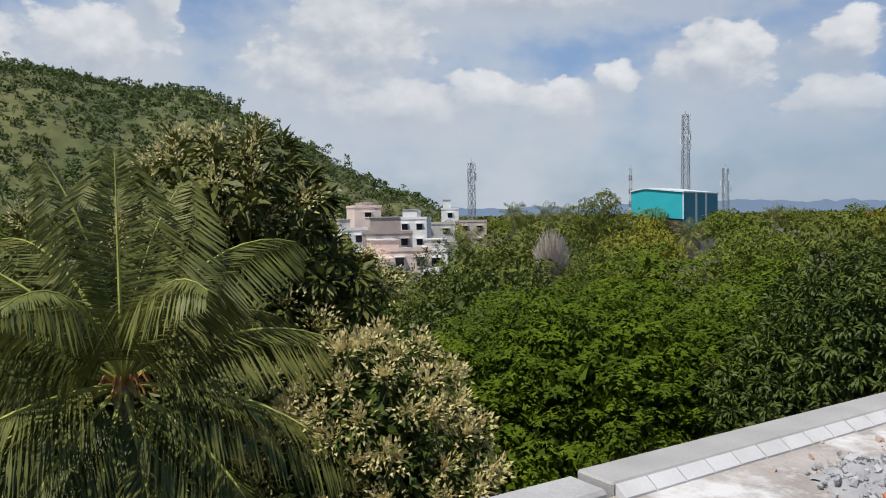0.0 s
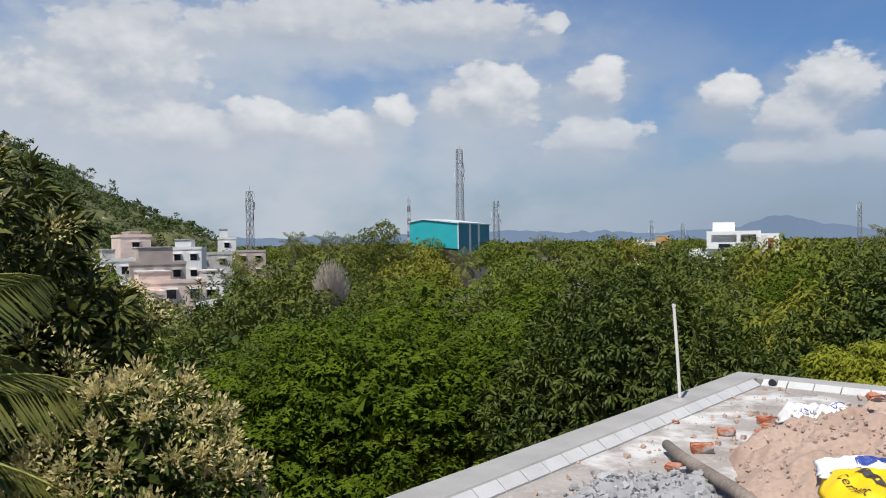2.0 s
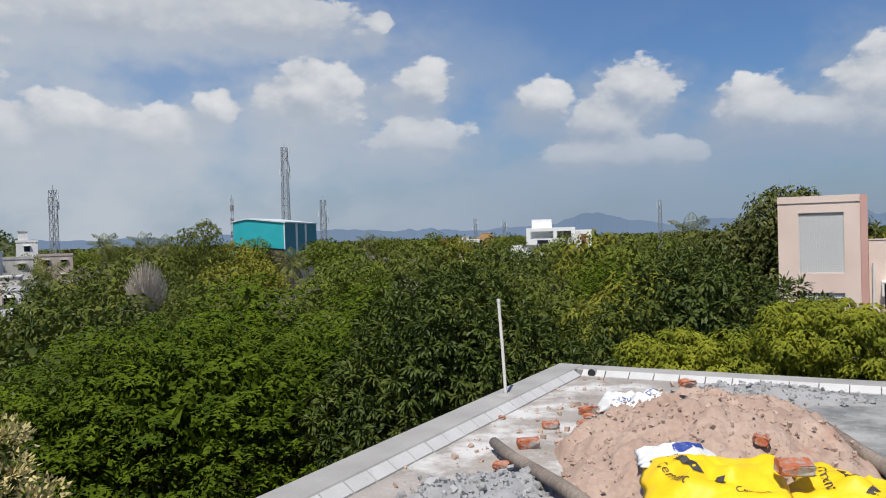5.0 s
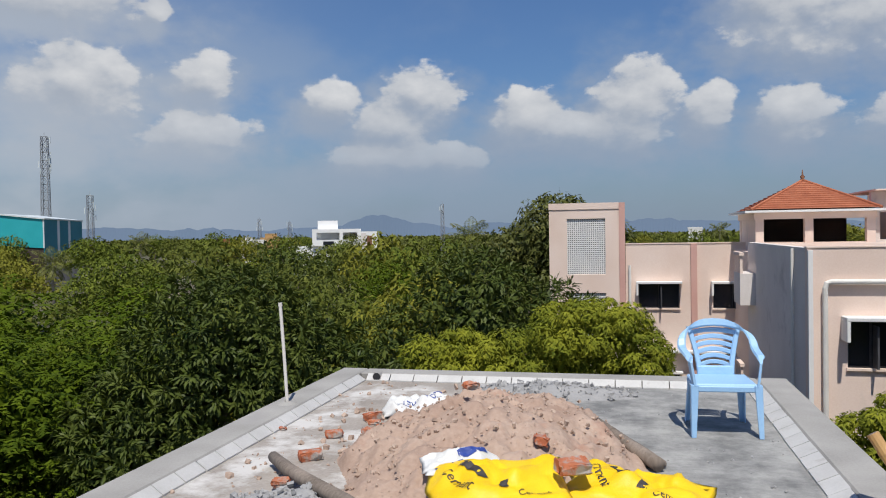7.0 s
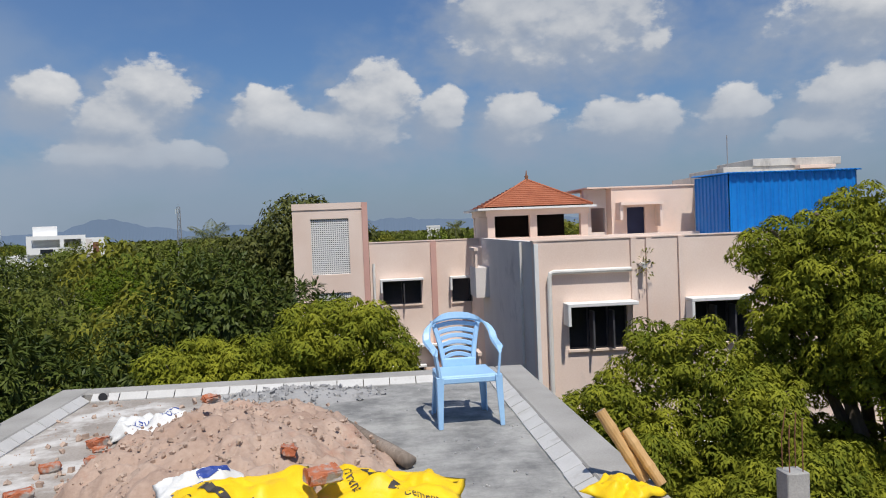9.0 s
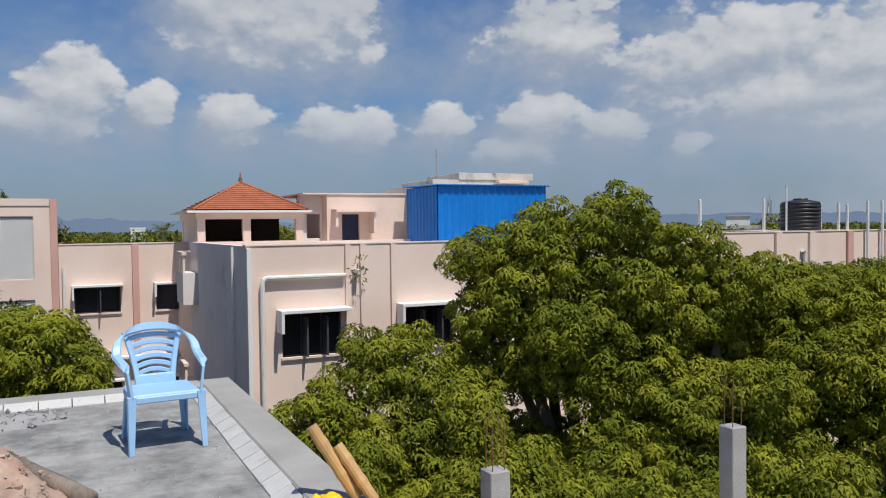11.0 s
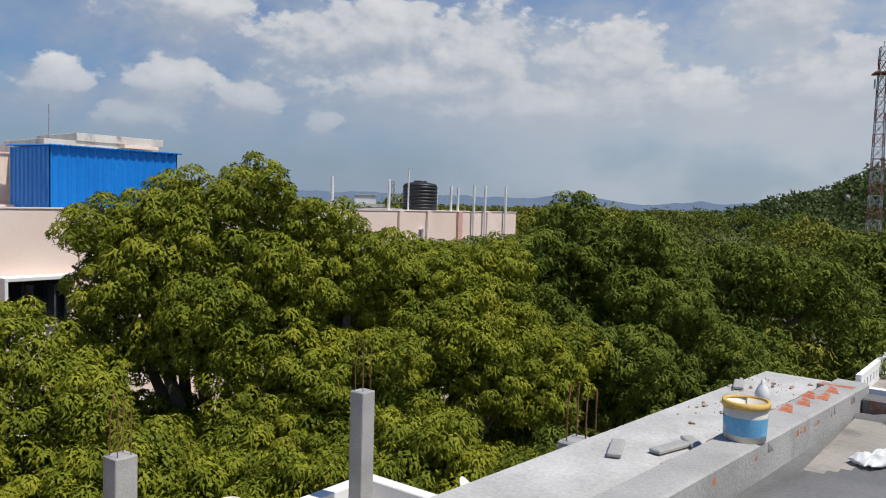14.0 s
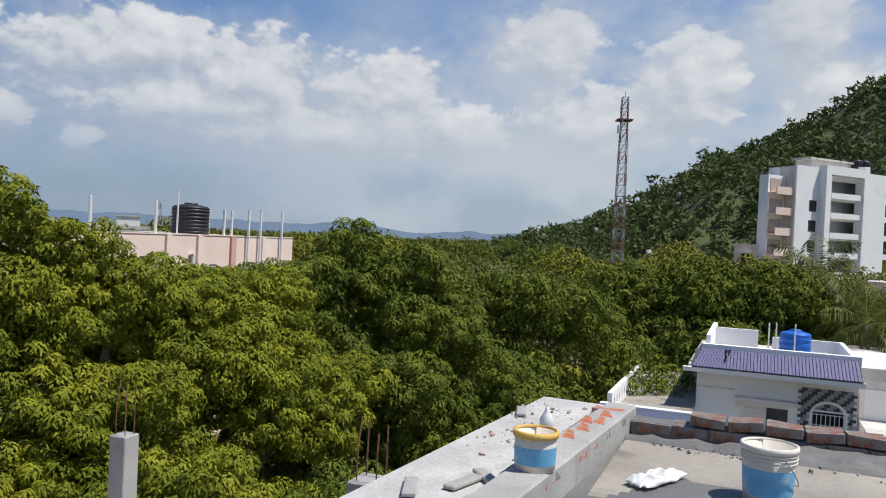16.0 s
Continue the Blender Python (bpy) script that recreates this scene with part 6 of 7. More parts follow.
for x, y, tip, r in ((1.30, 4.30, (1.10, 4.40, 0.43), 0.03), (1.36, 4.22, (1.22, 4.36, 0.33), 0.028)):
    b = thing("bamboo_stub", "short cut bamboo pole leaning at the roof edge", "bamboo", (0, 0, 0), 0, "bamboo stubs")
    a, e = Vector((x, y, 0.075)), Vector(tip)
    pts, rad = [], []
    for k in range(13):
        pts.append(a.lerp(e, k / 12))
        rad.append(r * (1.12 if k in (4, 9) else 1.0))
    part("culm", tube(bmesh.new(), pts, rad, 12), "bamboo", b)
    part("hollow", tube(bmesh.new(), [e - (e - a) * 0.01, e + (e - a) * 0.004], r * 0.7, 12), "wood", b)
lumps("edge_stones", "concrete", [(rng0.uniform(-2.95, -2.7), rng0.uniform(0.4, 2.38), 0.01) for _ in range(80)], 45, 0.01, 0.032, 47, "rough broken concrete along the unfinished edge", "rubble")


# ---------------------------------------------------------------- lower roof in the corner and the columns
def stub_column(x, y, ztop, zbot, w, label, bars=0.45):
    b = thing("concrete_column", label, "column", (x, y, zbot), 0, "columns with starter bars")
    bm = box(bmesh.new(), -w / 2, w / 2, -w / 2, w / 2, 0, ztop - zbot, 0.008)
    part("shaft", bm, "concrete", b)
    for k, (sx, sy) in enumerate(((-1, -1), (1, -1), (1, 1), (-1, 1))):
        q = [(sx * w * 0.3, sy * w * 0.3, ztop - zbot - 0.05), (sx * w * 0.3, sy * w * 0.3, ztop - zbot + bars * 0.6), (sx * w * 0.26 + 0.01 * k, sy * w * 0.3, ztop - zbot + bars * (0.9 + 0.08 * k))]
        part("starter_bar", tube(bmesh.new(), q, 0.0045, 6), "rust", b)
    return b


stub_column(3.03, 5.98, -0.50, -1.8, 0.175, "square grey concrete column with rusty starter bars", 0.4)
stub_column(5.24, 5.68, -0.36, -1.8, 0.165, "square grey concrete column with rusty starter bars", 0.4)
stub_column(4.05, 2.82, 0.04, -3.0, 0.2, "square grey concrete column with rusty starter bars", 0.3)
lower = thing("lower_roof", "lower neighbouring roof with a low white parapet", "roof", kind="structure")
block("slab", "weathered", lower, 1.36, 5.75, 2.96, 6.25, -1.95, -1.801)
block("parapet", "white_paint", lower, 1.36, 5.9, 6.05, 6.2, -1.80, -1.42, 0.01)
block("parapet", "white_paint", lower, 5.75, 5.9, 2.96, 6.049, -1.80, -1.421, 0.01)
block("wall", "plaster", lower, 1.36, 5.88, 2.56, 6.19, GROUND, -1.951)
dish = thing("dish_aerial", "small white dish aerial on the lower roof", "dish", (5.62, 4.75, -1.8))
part("mast", tube(bmesh.new(), [(0, 0, 0), (0, 0, 0.55)], 0.02, 8), "steel", dish)
bm = lathe(bmesh.new(), [(0.0, 0.0), (0.1, 0.012), (0.19, 0.045), (0.2, 0.05), (0.19, 0.052), (0.1, 0.02), (0.0, 0.008)], 24)
bmesh.ops.transform(bm, matrix=pose(0, -0.02, 0.55, 55, 0, 30), verts=bm.verts)
part("reflector", bm, "white_paint", dish)
part("feed_arm", tube(bmesh.new(), [(0, -0.02, 0.4), (0.1, -0.25, 0.62)], 0.008, 6), "steel", dish)


def pail(name, at, r0, r1, h, label, body, band, rim, ribs=0, bail=True):
    b = thing(name, label, "bucket", at, 25)
    t = 0.004
    part("body", lathe(bmesh.new(), [(0.0, 0.004), (r0, 0.0), (r0 + (r1 - r0) * 0.5, h * 0.5), (r1, h), (r1 - t, h), (r0 - t, 0.012), (0.0, 0.012)], 32), body, b)
    f0, f1 = 0.16, 0.62
    part("label_band", lathe(bmesh.new(), [(r0 + (r1 - r0) * f0 + 0.0015, h * f0), (r0 + (r1 - r0) * f1 + 0.0015, h * f1)], 32), band, b, "worn blue printed label")
    part("rim", lathe(bmesh.new(), [(r1 + 0.001, h - 0.03), (r1 + 0.008, h - 0.028), (r1 + 0.008, h), (r1 - 0.006, h + 0.003), (r1 - 0.006, h - 0.01)], 32), rim, b)
    for k in range(ribs):
        z = h * (0.74 + 0.065 * k)
        r = r0 + (r1 - r0) * z / h
        part("rib", lathe(bmesh.new(), [(r, z - 0.006), (r + 0.008, z - 0.003), (r + 0.008, z + 0.003), (r, z + 0.006)], 32), body, b)
    if bail:
        pts = [((r1 + 0.01) * math.cos(a), -(r1 + 0.012) * abs(math.sin(a)) * 0.9 - 0.01, h * 0.86 - 0.17 * math.sin(a)) for a in (math.pi * j / 14 for j in range(15))]
        part("handle", tube(bmesh.new(), pts, 0.003, 6), "steel", b)
    part("dregs", lathe(bmesh.new(), [(0.0, h * 0.75), (r0 + (r1 - r0) * 0.75 - 0.005, h * 0.75 + 0.002)], 24), rim, b)
    return b


pail("paint_bucket", (3.97, 1.885, 0.266), 0.100, 0.106, 0.19, "short paint-stained bucket with ochre rim and blue label", "bucket_white", "bucket_blue", "bucket_rim", 0, False)
pail("ribbed_pail", (4.58, 0.80, 0.101), 0.118, 0.136, 0.30, "tall white ribbed pail with blue label and wire handle", "bucket_white", "bucket_blue", "bucket_white", 3)
pail("paint_can", (4.10, 6.12, -1.419), 0.10, 0.105, 0.23, "white and yellow paint can on the lower parapet", "bucket_white", "sack_yellow", "bucket_white", 0, False)
jug = thing("plastic_bottle", "cut white plastic bottle on a dark pipe stub", "bottle", (4.74, 2.02, 0.17))
part("stub", tube(bmesh.new(), [(0, 0, 0), (0, 0, 0.13)], 0.035, 12), "black_plastic", jug)
part("bottle", lathe(bmesh.new(), [(0.034, 0.11), (0.042, 0.125), (0.042, 0.165), (0.026, 0.20), (0.012, 0.22), (0.012, 0.24), (0.0, 0.242)], 18), "sack_white", jug)
o, bag = sack("cloth_rag", "sack_white", (4.62, 1.36, 0.10), -25, 0.42, 0.15, 0.06, 33.0, "crumpled white cloth on the terrace floor")
o["category"] = "cloth"
for x, y, rz in ((3.62, 2.40, 20), (3.82, 2.20, -15), (3.95, 2.12, 40), (5.55, 2.40, 15), (5.0, 2.15, 70)):
    bm = box(bmesh.new(), -0.13, 0.13, -0.035, 0.035, 0, 0.022, 0.006)
    for v in bm.verts:
        v.co.z += 0.25 * v.co.x ** 2 + 0.002
    s = part("mortar_slab", bm, "concrete")
    s.matrix_world = pose(x, y, 0.17, 0, 0, rz)
    tagged(s, "thin broken slab of dried mortar on the ledge", "mortar slab", "broken mortar slabs")
lumps("ledge_rubble", "pebble", [(rng0.uniform(4.3, 6.1), rng0.uniform(1.92, 2.45), 0.17) for _ in range(80)], 140, 0.004, 0.02, 48, "brick and mortar crumbs on the ledge", "debris")
lumps("terrace_mortar", "wet_cement", [(5.64 - abs(rng0.normal()) * 0.12, rng0.uniform(-2.5, 1.5), 0.10) for _ in range(400)], 1500, 0.004, 0.016, 49, "dark mortar droppings along the terrace wall", "mortar")
wet = mound("wet_patch", "wet_cement", 3.3, 0.85, 1.5, 0.95, 0.012, 31, "dark patch of wet cement on the terrace", "wet cement", 3.0, 0.003, 40)
bpy.data.objects["wet_patch"].location.z = 0.10
mound("mortar_fillet", "wet_cement", 5.60, -0.7, 0.22, 2.4, 0.10, 35, "ridge of dark wet mortar along the foot of the brick wall", "mortar", 7.0, 0.03, 70)
bpy.data.objects["mortar_fillet"].location.z = 0.095


# ---------------------------------------------------------------- neighbouring house
def tiled_house():
    b = thing("tiled_house", "white house with a purple tiled skirt roof", "house", (0.2, 0.95, 0))
    x = 27.2
    holes = [(-1.25, -0.62, -6.2, -3.55), (-2.85, -1.95, -6.0, -3.5)]
    part("front_wall", wall_with_openings(bmesh.new(), -3.2, 1.55, GROUND, -2.45, holes, x, 0.25, "x", 1), "fresh_white", b)
    block("side_wall", "fresh_white", b, x + 0.251, 34, 1.35, 1.55, GROUND, -2.45)
    block("side_wall", "fresh_white", b, x + 0.251, 34, -3.2, -3.0, GROUND, -2.45)
    block("roof_slab", "weathered", b, x - 0.55, 34, -3.3, 1.8, -2.449, -2.3)
    block("eave", "fresh_white", b, x - 0.75, x - 0.551, -3.3, 1.95, -2.52, -2.38)
    block("cornice", "fresh_white", b, x + 0.35, x + 0.6, -3.3, 1.45, -2.0, -1.72)
    block("parapet", "fresh_white", b, x + 0.601, 33, 1.2, 1.35, -2.3, -1.45)
    block("parapet", "fresh_white", b, 31.5, 31.65, -0.3, 1.199, -2.3, -1.5)
    block("parapet", "fresh_white", b, 32.0, 32.15, -3.2, -0.8, -2.3, -1.75)
    block("parapet", "fresh_white", b, x + 0.601, 32.0, -3.2, -3.05, -2.3, -1.75)
    # sloping tile field, each course a row of rounded tiles
    bed = box(bmesh.new(), x - 0.74, x + 0.349, -3.25, 1.66, -2.379, -2.36)
    for v in bed.verts:
        v.co.z += 0.46 * (v.co.x - x + 0.74) / 1.08
    skirt = part("skirt_roof", bed, "clad_dark", b, "purple glazed roof tiles")
    rows, cols = 6, 48
    bm0 = bmesh.new()
    box(bm0, 0, 0.205, -0.041, 0.041, 0, 0.03)
    for v in bm0.verts:
        v.co.z += 0.022 * math.cos(v.co.y / 0.05 * 1.3)
    me = bpy.data.meshes.new("tile")
    bm0.to_mesh(me)
    bm0.free()
    me.materials.append(M["purple_tile"])
    for i in range(rows):
        for j in range(cols):
            f = i / rows
            y = -3.2 + 4.85 * (j + 0.5) / cols - (0.25 * f if j > cols * 0.8 else 0)
            t = new("tile", me)
            t.parent = skirt
            t.matrix_local = pose(x - 0.74 + 1.08 * f, y, -2.36 + 0.46 * f, 0, -23, 0)
    # door, canopy and grilled arch
    block("door", "clad_dark", b, x + 0.08, x + 0.14, -1.24, -0.63, -6.2, -3.56)
    block("door_panel", "pipe", b, x - 0.06, x - 0.01, -0.6, 0.1, -6.2, -3.6)
    block("canopy", "plaster_grey", b, x - 0.45, x - 0.001, -1.5, 0.35, -3.35, -3.25)
    block("canopy_bracket", "plaster_grey", b, x - 0.35, x - 0.001, 0.25, 0.33, -3.6, -3.351)
    block("string_course", "plaster_grey", b, x - 0.04, x - 0.001, 0.36, 1.55, -3.1, -3.05)
    # black sheet painted as the shade within the house openings
    block("dark_inside", "gloom_black", b, x + 0.6, x + 0.7, -3.1, 1.3, GROUND, -2.5)
    rng = np.random.default_rng(9)
    clad = new("cladding")
    clad.parent = b
    tagged(clad, "black and grey stone strip cladding round an arched window")
    for i in range(34):
        for j in range(9):
            y0, z0 = -3.18 + 0.185 * j - (0.09 if i % 2 else 0), -6.0 + 0.095 * i
            if y0 < -3.25 or (-2.95 < y0 + 0.09 < -1.85 and z0 < -3.45):
                continue
            block("stone_strip", "clad_dark" if (i + 2 * j) % 4 < 2 else "clad_light", clad, x - 0.03 - 0.012 * rng.random(), x - 0.001, y0, y0 + 0.178, z0, z0 + 0.088)
    bm = bmesh.new()
    for k in range(8):
        y = -2.85 + 0.9 * k / 7
        box(bm, x + 0.02, x + 0.04, y - 0.012, y + 0.012, -6.0, -3.55)
    for k in range(8):
        box(bm, x + 0.02, x + 0.04, -2.85, -1.95, -5.9 + 0.33 * k, -5.88 + 0.33 * k)
    part("window_grille", bm, "fresh_white", b)
    bm = bmesh.new()
    pts = [(x - 0.02, -2.4 - 0.5 * math.cos(math.pi * k / 12), -3.6 + 0.42 * math.sin(math.pi * k / 12)) for k in range(13)]
    tube(bm, [(x - 0.02, -2.9, -6.0)] + pts + [(x - 0.02, -1.9, -6.0)], 0.05, 8)
    part("arch_frame", bm, "fresh_white", b)
    block("shutter", "bamboo", b, x - 0.012, x + 0.015, -2.85, -2.45, -6.0, -4.3)
    # low wing with its own tiled lip and a pierced parapet
    block("wing", "fresh_white", b, 24.0, 33.9, 1.556, 4.0, GROUND, -3.75)
    block("wing_cornice", "fresh_white", b, 23.8, 24.1, 1.45, 4.1, -3.6, -3.36)
    block("wing_lip", "purple_tile", b, 23.45, 23.799, 1.45, 4.15, -3.9, -3.6)
    block("wing_floor", "floor_beige", b, 24.101, 33.9, 1.556, 3.8, -3.749, -3.70)
    rail = wall_with_openings(bmesh.new(), 24.2, 31.0, -3.749, -3.1, [(24.6 + 0.5 * k, 24.75 + 0.5 * k, -3.55, -3.3) for k in range(12)], 3.8, 0.15)
    part("pierced_parapet", rail, "fresh_white", b)
    return b


tiled_house()
water_tank((30.5, -0.55, -2.3), 0.52, 1.05, "tank_blue", "bright blue plastic water tank on the white roof", 4)
fr = thing("tank_pipes", "thin white pipes rising beside the blue tank", "pipework", (0, 0, 0))
for y in (0.33, 0.1, -0.5):
    part("riser", tube(bmesh.new(), [(29.7, y, -2.3), (29.7, y, -1.0)], 0.025, 6), "pipe", fr)
grey = thing("grey_house", "grey flat-roofed house with a pale blue wall", "house", (0.2, 0.95, 0))
block("body", "plaster_grey", grey, 29, 40, -9.5, -3.45, GROUND, -2.6)
block("parapet", "weathered", grey, 28.9, 29.1, -9.5, -3.4, -2.6, -2.2)
block("porch", "weathered", grey, 26.5, 28.9, -9.0, -3.45, GROUND, -3.9)
block("panel", "white_paint", grey, 28.97, 28.999, -5.2, -3.6, -5.5, -2.9)


# ---------------------------------------------------------------- apartment tower
def apartment():
    b = thing("apartment_tower", "white multi-storey apartment tower with recessed balconies", "apartment building", (0, 0, 0))
    x = 135.0
    floors = [12.9 - 3.0 * k for k in range(8)]
    bay = [(-10.6, -5.4, z - 2.55, z - 0.1) for z in floors]
    slots = [(-4.4, -3.2, z - 2.0, z - 0.3) for z in floors[1:]]
    part("front_wall", wall_with_openings(bmesh.new(), -15.5, -1.2, GROUND, 14.6, bay + slots, x, 0.3, "x", 1), "fresh_white", b)
    block("body", "fresh_white", b, x + 3.0, x + 5, -15.5, -1.2, GROUND, 14.4)
    block("side_wall", "weathered", b, x + 0.301, x + 2.999, -1.5, -1.2, GROUND, 14.5)
    block("side_wall", "fresh_white", b, x + 0.301, x + 2.999, -15.5, -15.2, GROUND, 14.5)
    for k, z in enumerate(floors):
        block("floor_slab", "fresh_white", b, x + 0.301, x + 2.999, -15.1, -1.6, z - 2.85, z - 2.56)
        bal = block("balcony", "fresh_white", b, x - 0.9, x - 0.001, -10.4, -5.8, z - 2.8, z - 1.95)
        bm = bmesh.new()
        box(bm, x + 2.8, x + 2.95, -8.6, -7.0, z - 2.5, z - 0.5)
        part("balcony_door", bm, "gloom_black", b)
        block("window", "glass_dark", b, x + 0.1, x + 0.2, -4.4, -3.2, z - 2.0, z - 0.3)
        block("side_balcony", "fresh_white", b, x + 0.8, x + 3.5, -17.0, -15.501, z - 2.7, z - 1.8)
    block("fin", "fresh_white", b, x - 1.2, x - 0.001, -11.4, -10.6, GROUND, 15.4)
    block("fin", "fresh_white", b, x - 1.2, x - 0.001, -5.4, -4.6, GROUND, 14.9)
    block("cap", "fresh_white", b, x - 1.2, x - 0.001, -10.599, -5.401, 13.6, 14.9)
    block("roof_house", "plaster_grey", b, x + 2, x + 4.8, -11.5, -5.0, 14.6, 16.0)
    block("roof_lid", "weathered", b, x + 1.5, x + 5, -12, -4.5, 16.001, 16.3)
    w = new("west_wing")
    w.parent = b
    tagged(w, "beige side wing with balconies")
    block("wing_body", "fresh_white", w, x + 2.0, x + 3.6, -1.19, 1.2, GROUND, 13.0)
    for z in floors:
        block("wing_slab", "plaster", w, x + 0.4, x + 1.999, -1.19, 1.2, z - 2.8, z - 2.55)
        block("wing_panel", "plaster", w, x + 0.4, x + 0.55, -1.19, 1.2, z - 2.549, z - 1.7)
        block("wing_opening", "grime", w, x + 1.9, x + 1.999, -0.9, 0.9, z - 2.5, z - 0.4)
    b.matrix_world = Matrix.Translation((x - 0.3, -11.2, 0)) @ Matrix.Rotation(radians(50), 4, "Z") @ Matrix.Diagonal((1, 1.5, 1, 1)) @ Matrix.Translation((-x, 8.4, 0))
    return b


tower_block = apartment()
block("roof_deck", "weathered", tower_block, 135.301, 137.999, -15.2, -1.5, 14.05, 14.35)
bpy.context.view_layer.update()
for x, y in ((136.6, -11.9), (136.6, -13.2), (137.4, -14.4)):
    water_tank(tower_block.matrix_world @ Vector((x, y, 14.35)), 0.85, 2.6, "black_plastic", "black water tank on the apartment roof", 4)


# ---------------------------------------------------------------- masts and sheds of the town
def lattice(name, az, d, z1, w0, w1, label, mats=("steel",), bays=16, aerials=0, r=0.06, z0=GROUND, deck=None):
    """A square lattice mast: four legs, cross braces bay by bay, aerials near the top."""
    b = thing(name, label, "mast", heading(az, d, z0), 20)
    h = z1 - z0
    rng = np.random.default_rng(int(az * 10) % 997)
    for k in range(bays):
        bm = bmesh.new()
        a, c = h * k / bays, h * (k + 1) / bays
        wa, wc = w0 + (w1 - w0) * k / bays, w0 + (w1 - w0) * (k + 1) / bays
        q = ((-1, -1), (1, -1), (1, 1), (-1, 1))
        for i in range(4):
            p0, p1 = q[i], q[(i + 1) % 4]
            lo0, hi0 = Vector((p0[0] * wa / 2, p0[1] * wa / 2, a)), Vector((p0[0] * wc / 2, p0[1] * wc / 2, c))
            lo1, hi1 = Vector((p1[0] * wa / 2, p1[1] * wa / 2, a)), Vector((p1[0] * wc / 2, p1[1] * wc / 2, c))
            tube(bm, [lo0, hi0], r, 4)
            tube(bm, [lo0, hi1], r * 0.6, 3)
            tube(bm, [lo1, hi0], r * 0.6, 3)
            tube(bm, [hi0, hi1], r * 0.6, 3)
        part("mast_section", bm, mats[k % len(mats)], b)
    for k in range(aerials):
        z = h * (0.72 + 0.26 * rng.random())
        a = rng.uniform(0, 6.28)
        o = w1 * 0.9 + 0.15
        bm = box(bmesh.new(), -0.14, 0.14, -0.09, 0.09, -0.9, 0.9)
        bmesh.ops.transform(bm, matrix=pose(o * math.cos(a), o * math.sin(a), z, 0, 0, math.degrees(a)), verts=bm.verts)
        part("aerial", bm, "sheet_white", b)
    if deck:
        block("platform", mats[0], b, -w1 * 1.3, w1 * 1.3, -w1 * 1.3, w1 * 1.3, h * deck, h * deck + 0.3)
    part("spike", tube(bmesh.new(), [(0, 0, h), (0, 0, h + 1.2)], r * 0.7, 4), "steel", b)
    return b


lattice("lattice_mast", 80.6, 180, 34.6, 2.6, 1.3, "red and white painted steel lattice mast", ("mast_red", "steel"), 18, 8, 0.10, deck=0.88)
lattice("phone_mast", -39.92, 240, 29.5, 2.3, 1.5, "grey steel telecom mast with antennas", ("steel",), 18, 16, 0.10)
lattice("phone_mast", -55.0, 200, 14.6, 1.5, 1.2, "grey steel telecom mast with antennas", ("steel",), 12, 12, 0.08)
lattice("phone_mast", -37.3, 240, 13.6, 1.7, 1.4, "grey steel telecom mast with antennas", ("steel",), 12, 6, 0.08)
lattice("phone_mast", -43.65, 260, 15.6, 0.9, 0.7, "slender red and white lattice mast", ("mast_red", "sheet_white"), 12, 0, 0.06)
lattice("phone_mast", -13.2, 300, 12.6, 1.6, 1.0, "slender grey lattice mast on the plain", ("steel",), 12, 3, 0.08)
lattice("phone_mast", -26.3, 420, 10.5, 1.8, 1.4, "distant grey lattice mast", ("steel",), 10, 5, 0.1)
lattice("phone_mast", -24.2, 420, 8.6, 1.8, 1.4, "distant grey lattice mast", ("steel",), 10, 5, 0.1)
lattice("phone_mast", 48.3, 260, 8.0, 1.2, 0.8, "distant grey lattice mast", ("steel",), 10, 3, 0.07)
lattice("phone_mast", 78.0, 400, 7.0, 1.0, 0.8, "distant slender lattice mast", ("steel",), 8, 0, 0.07)


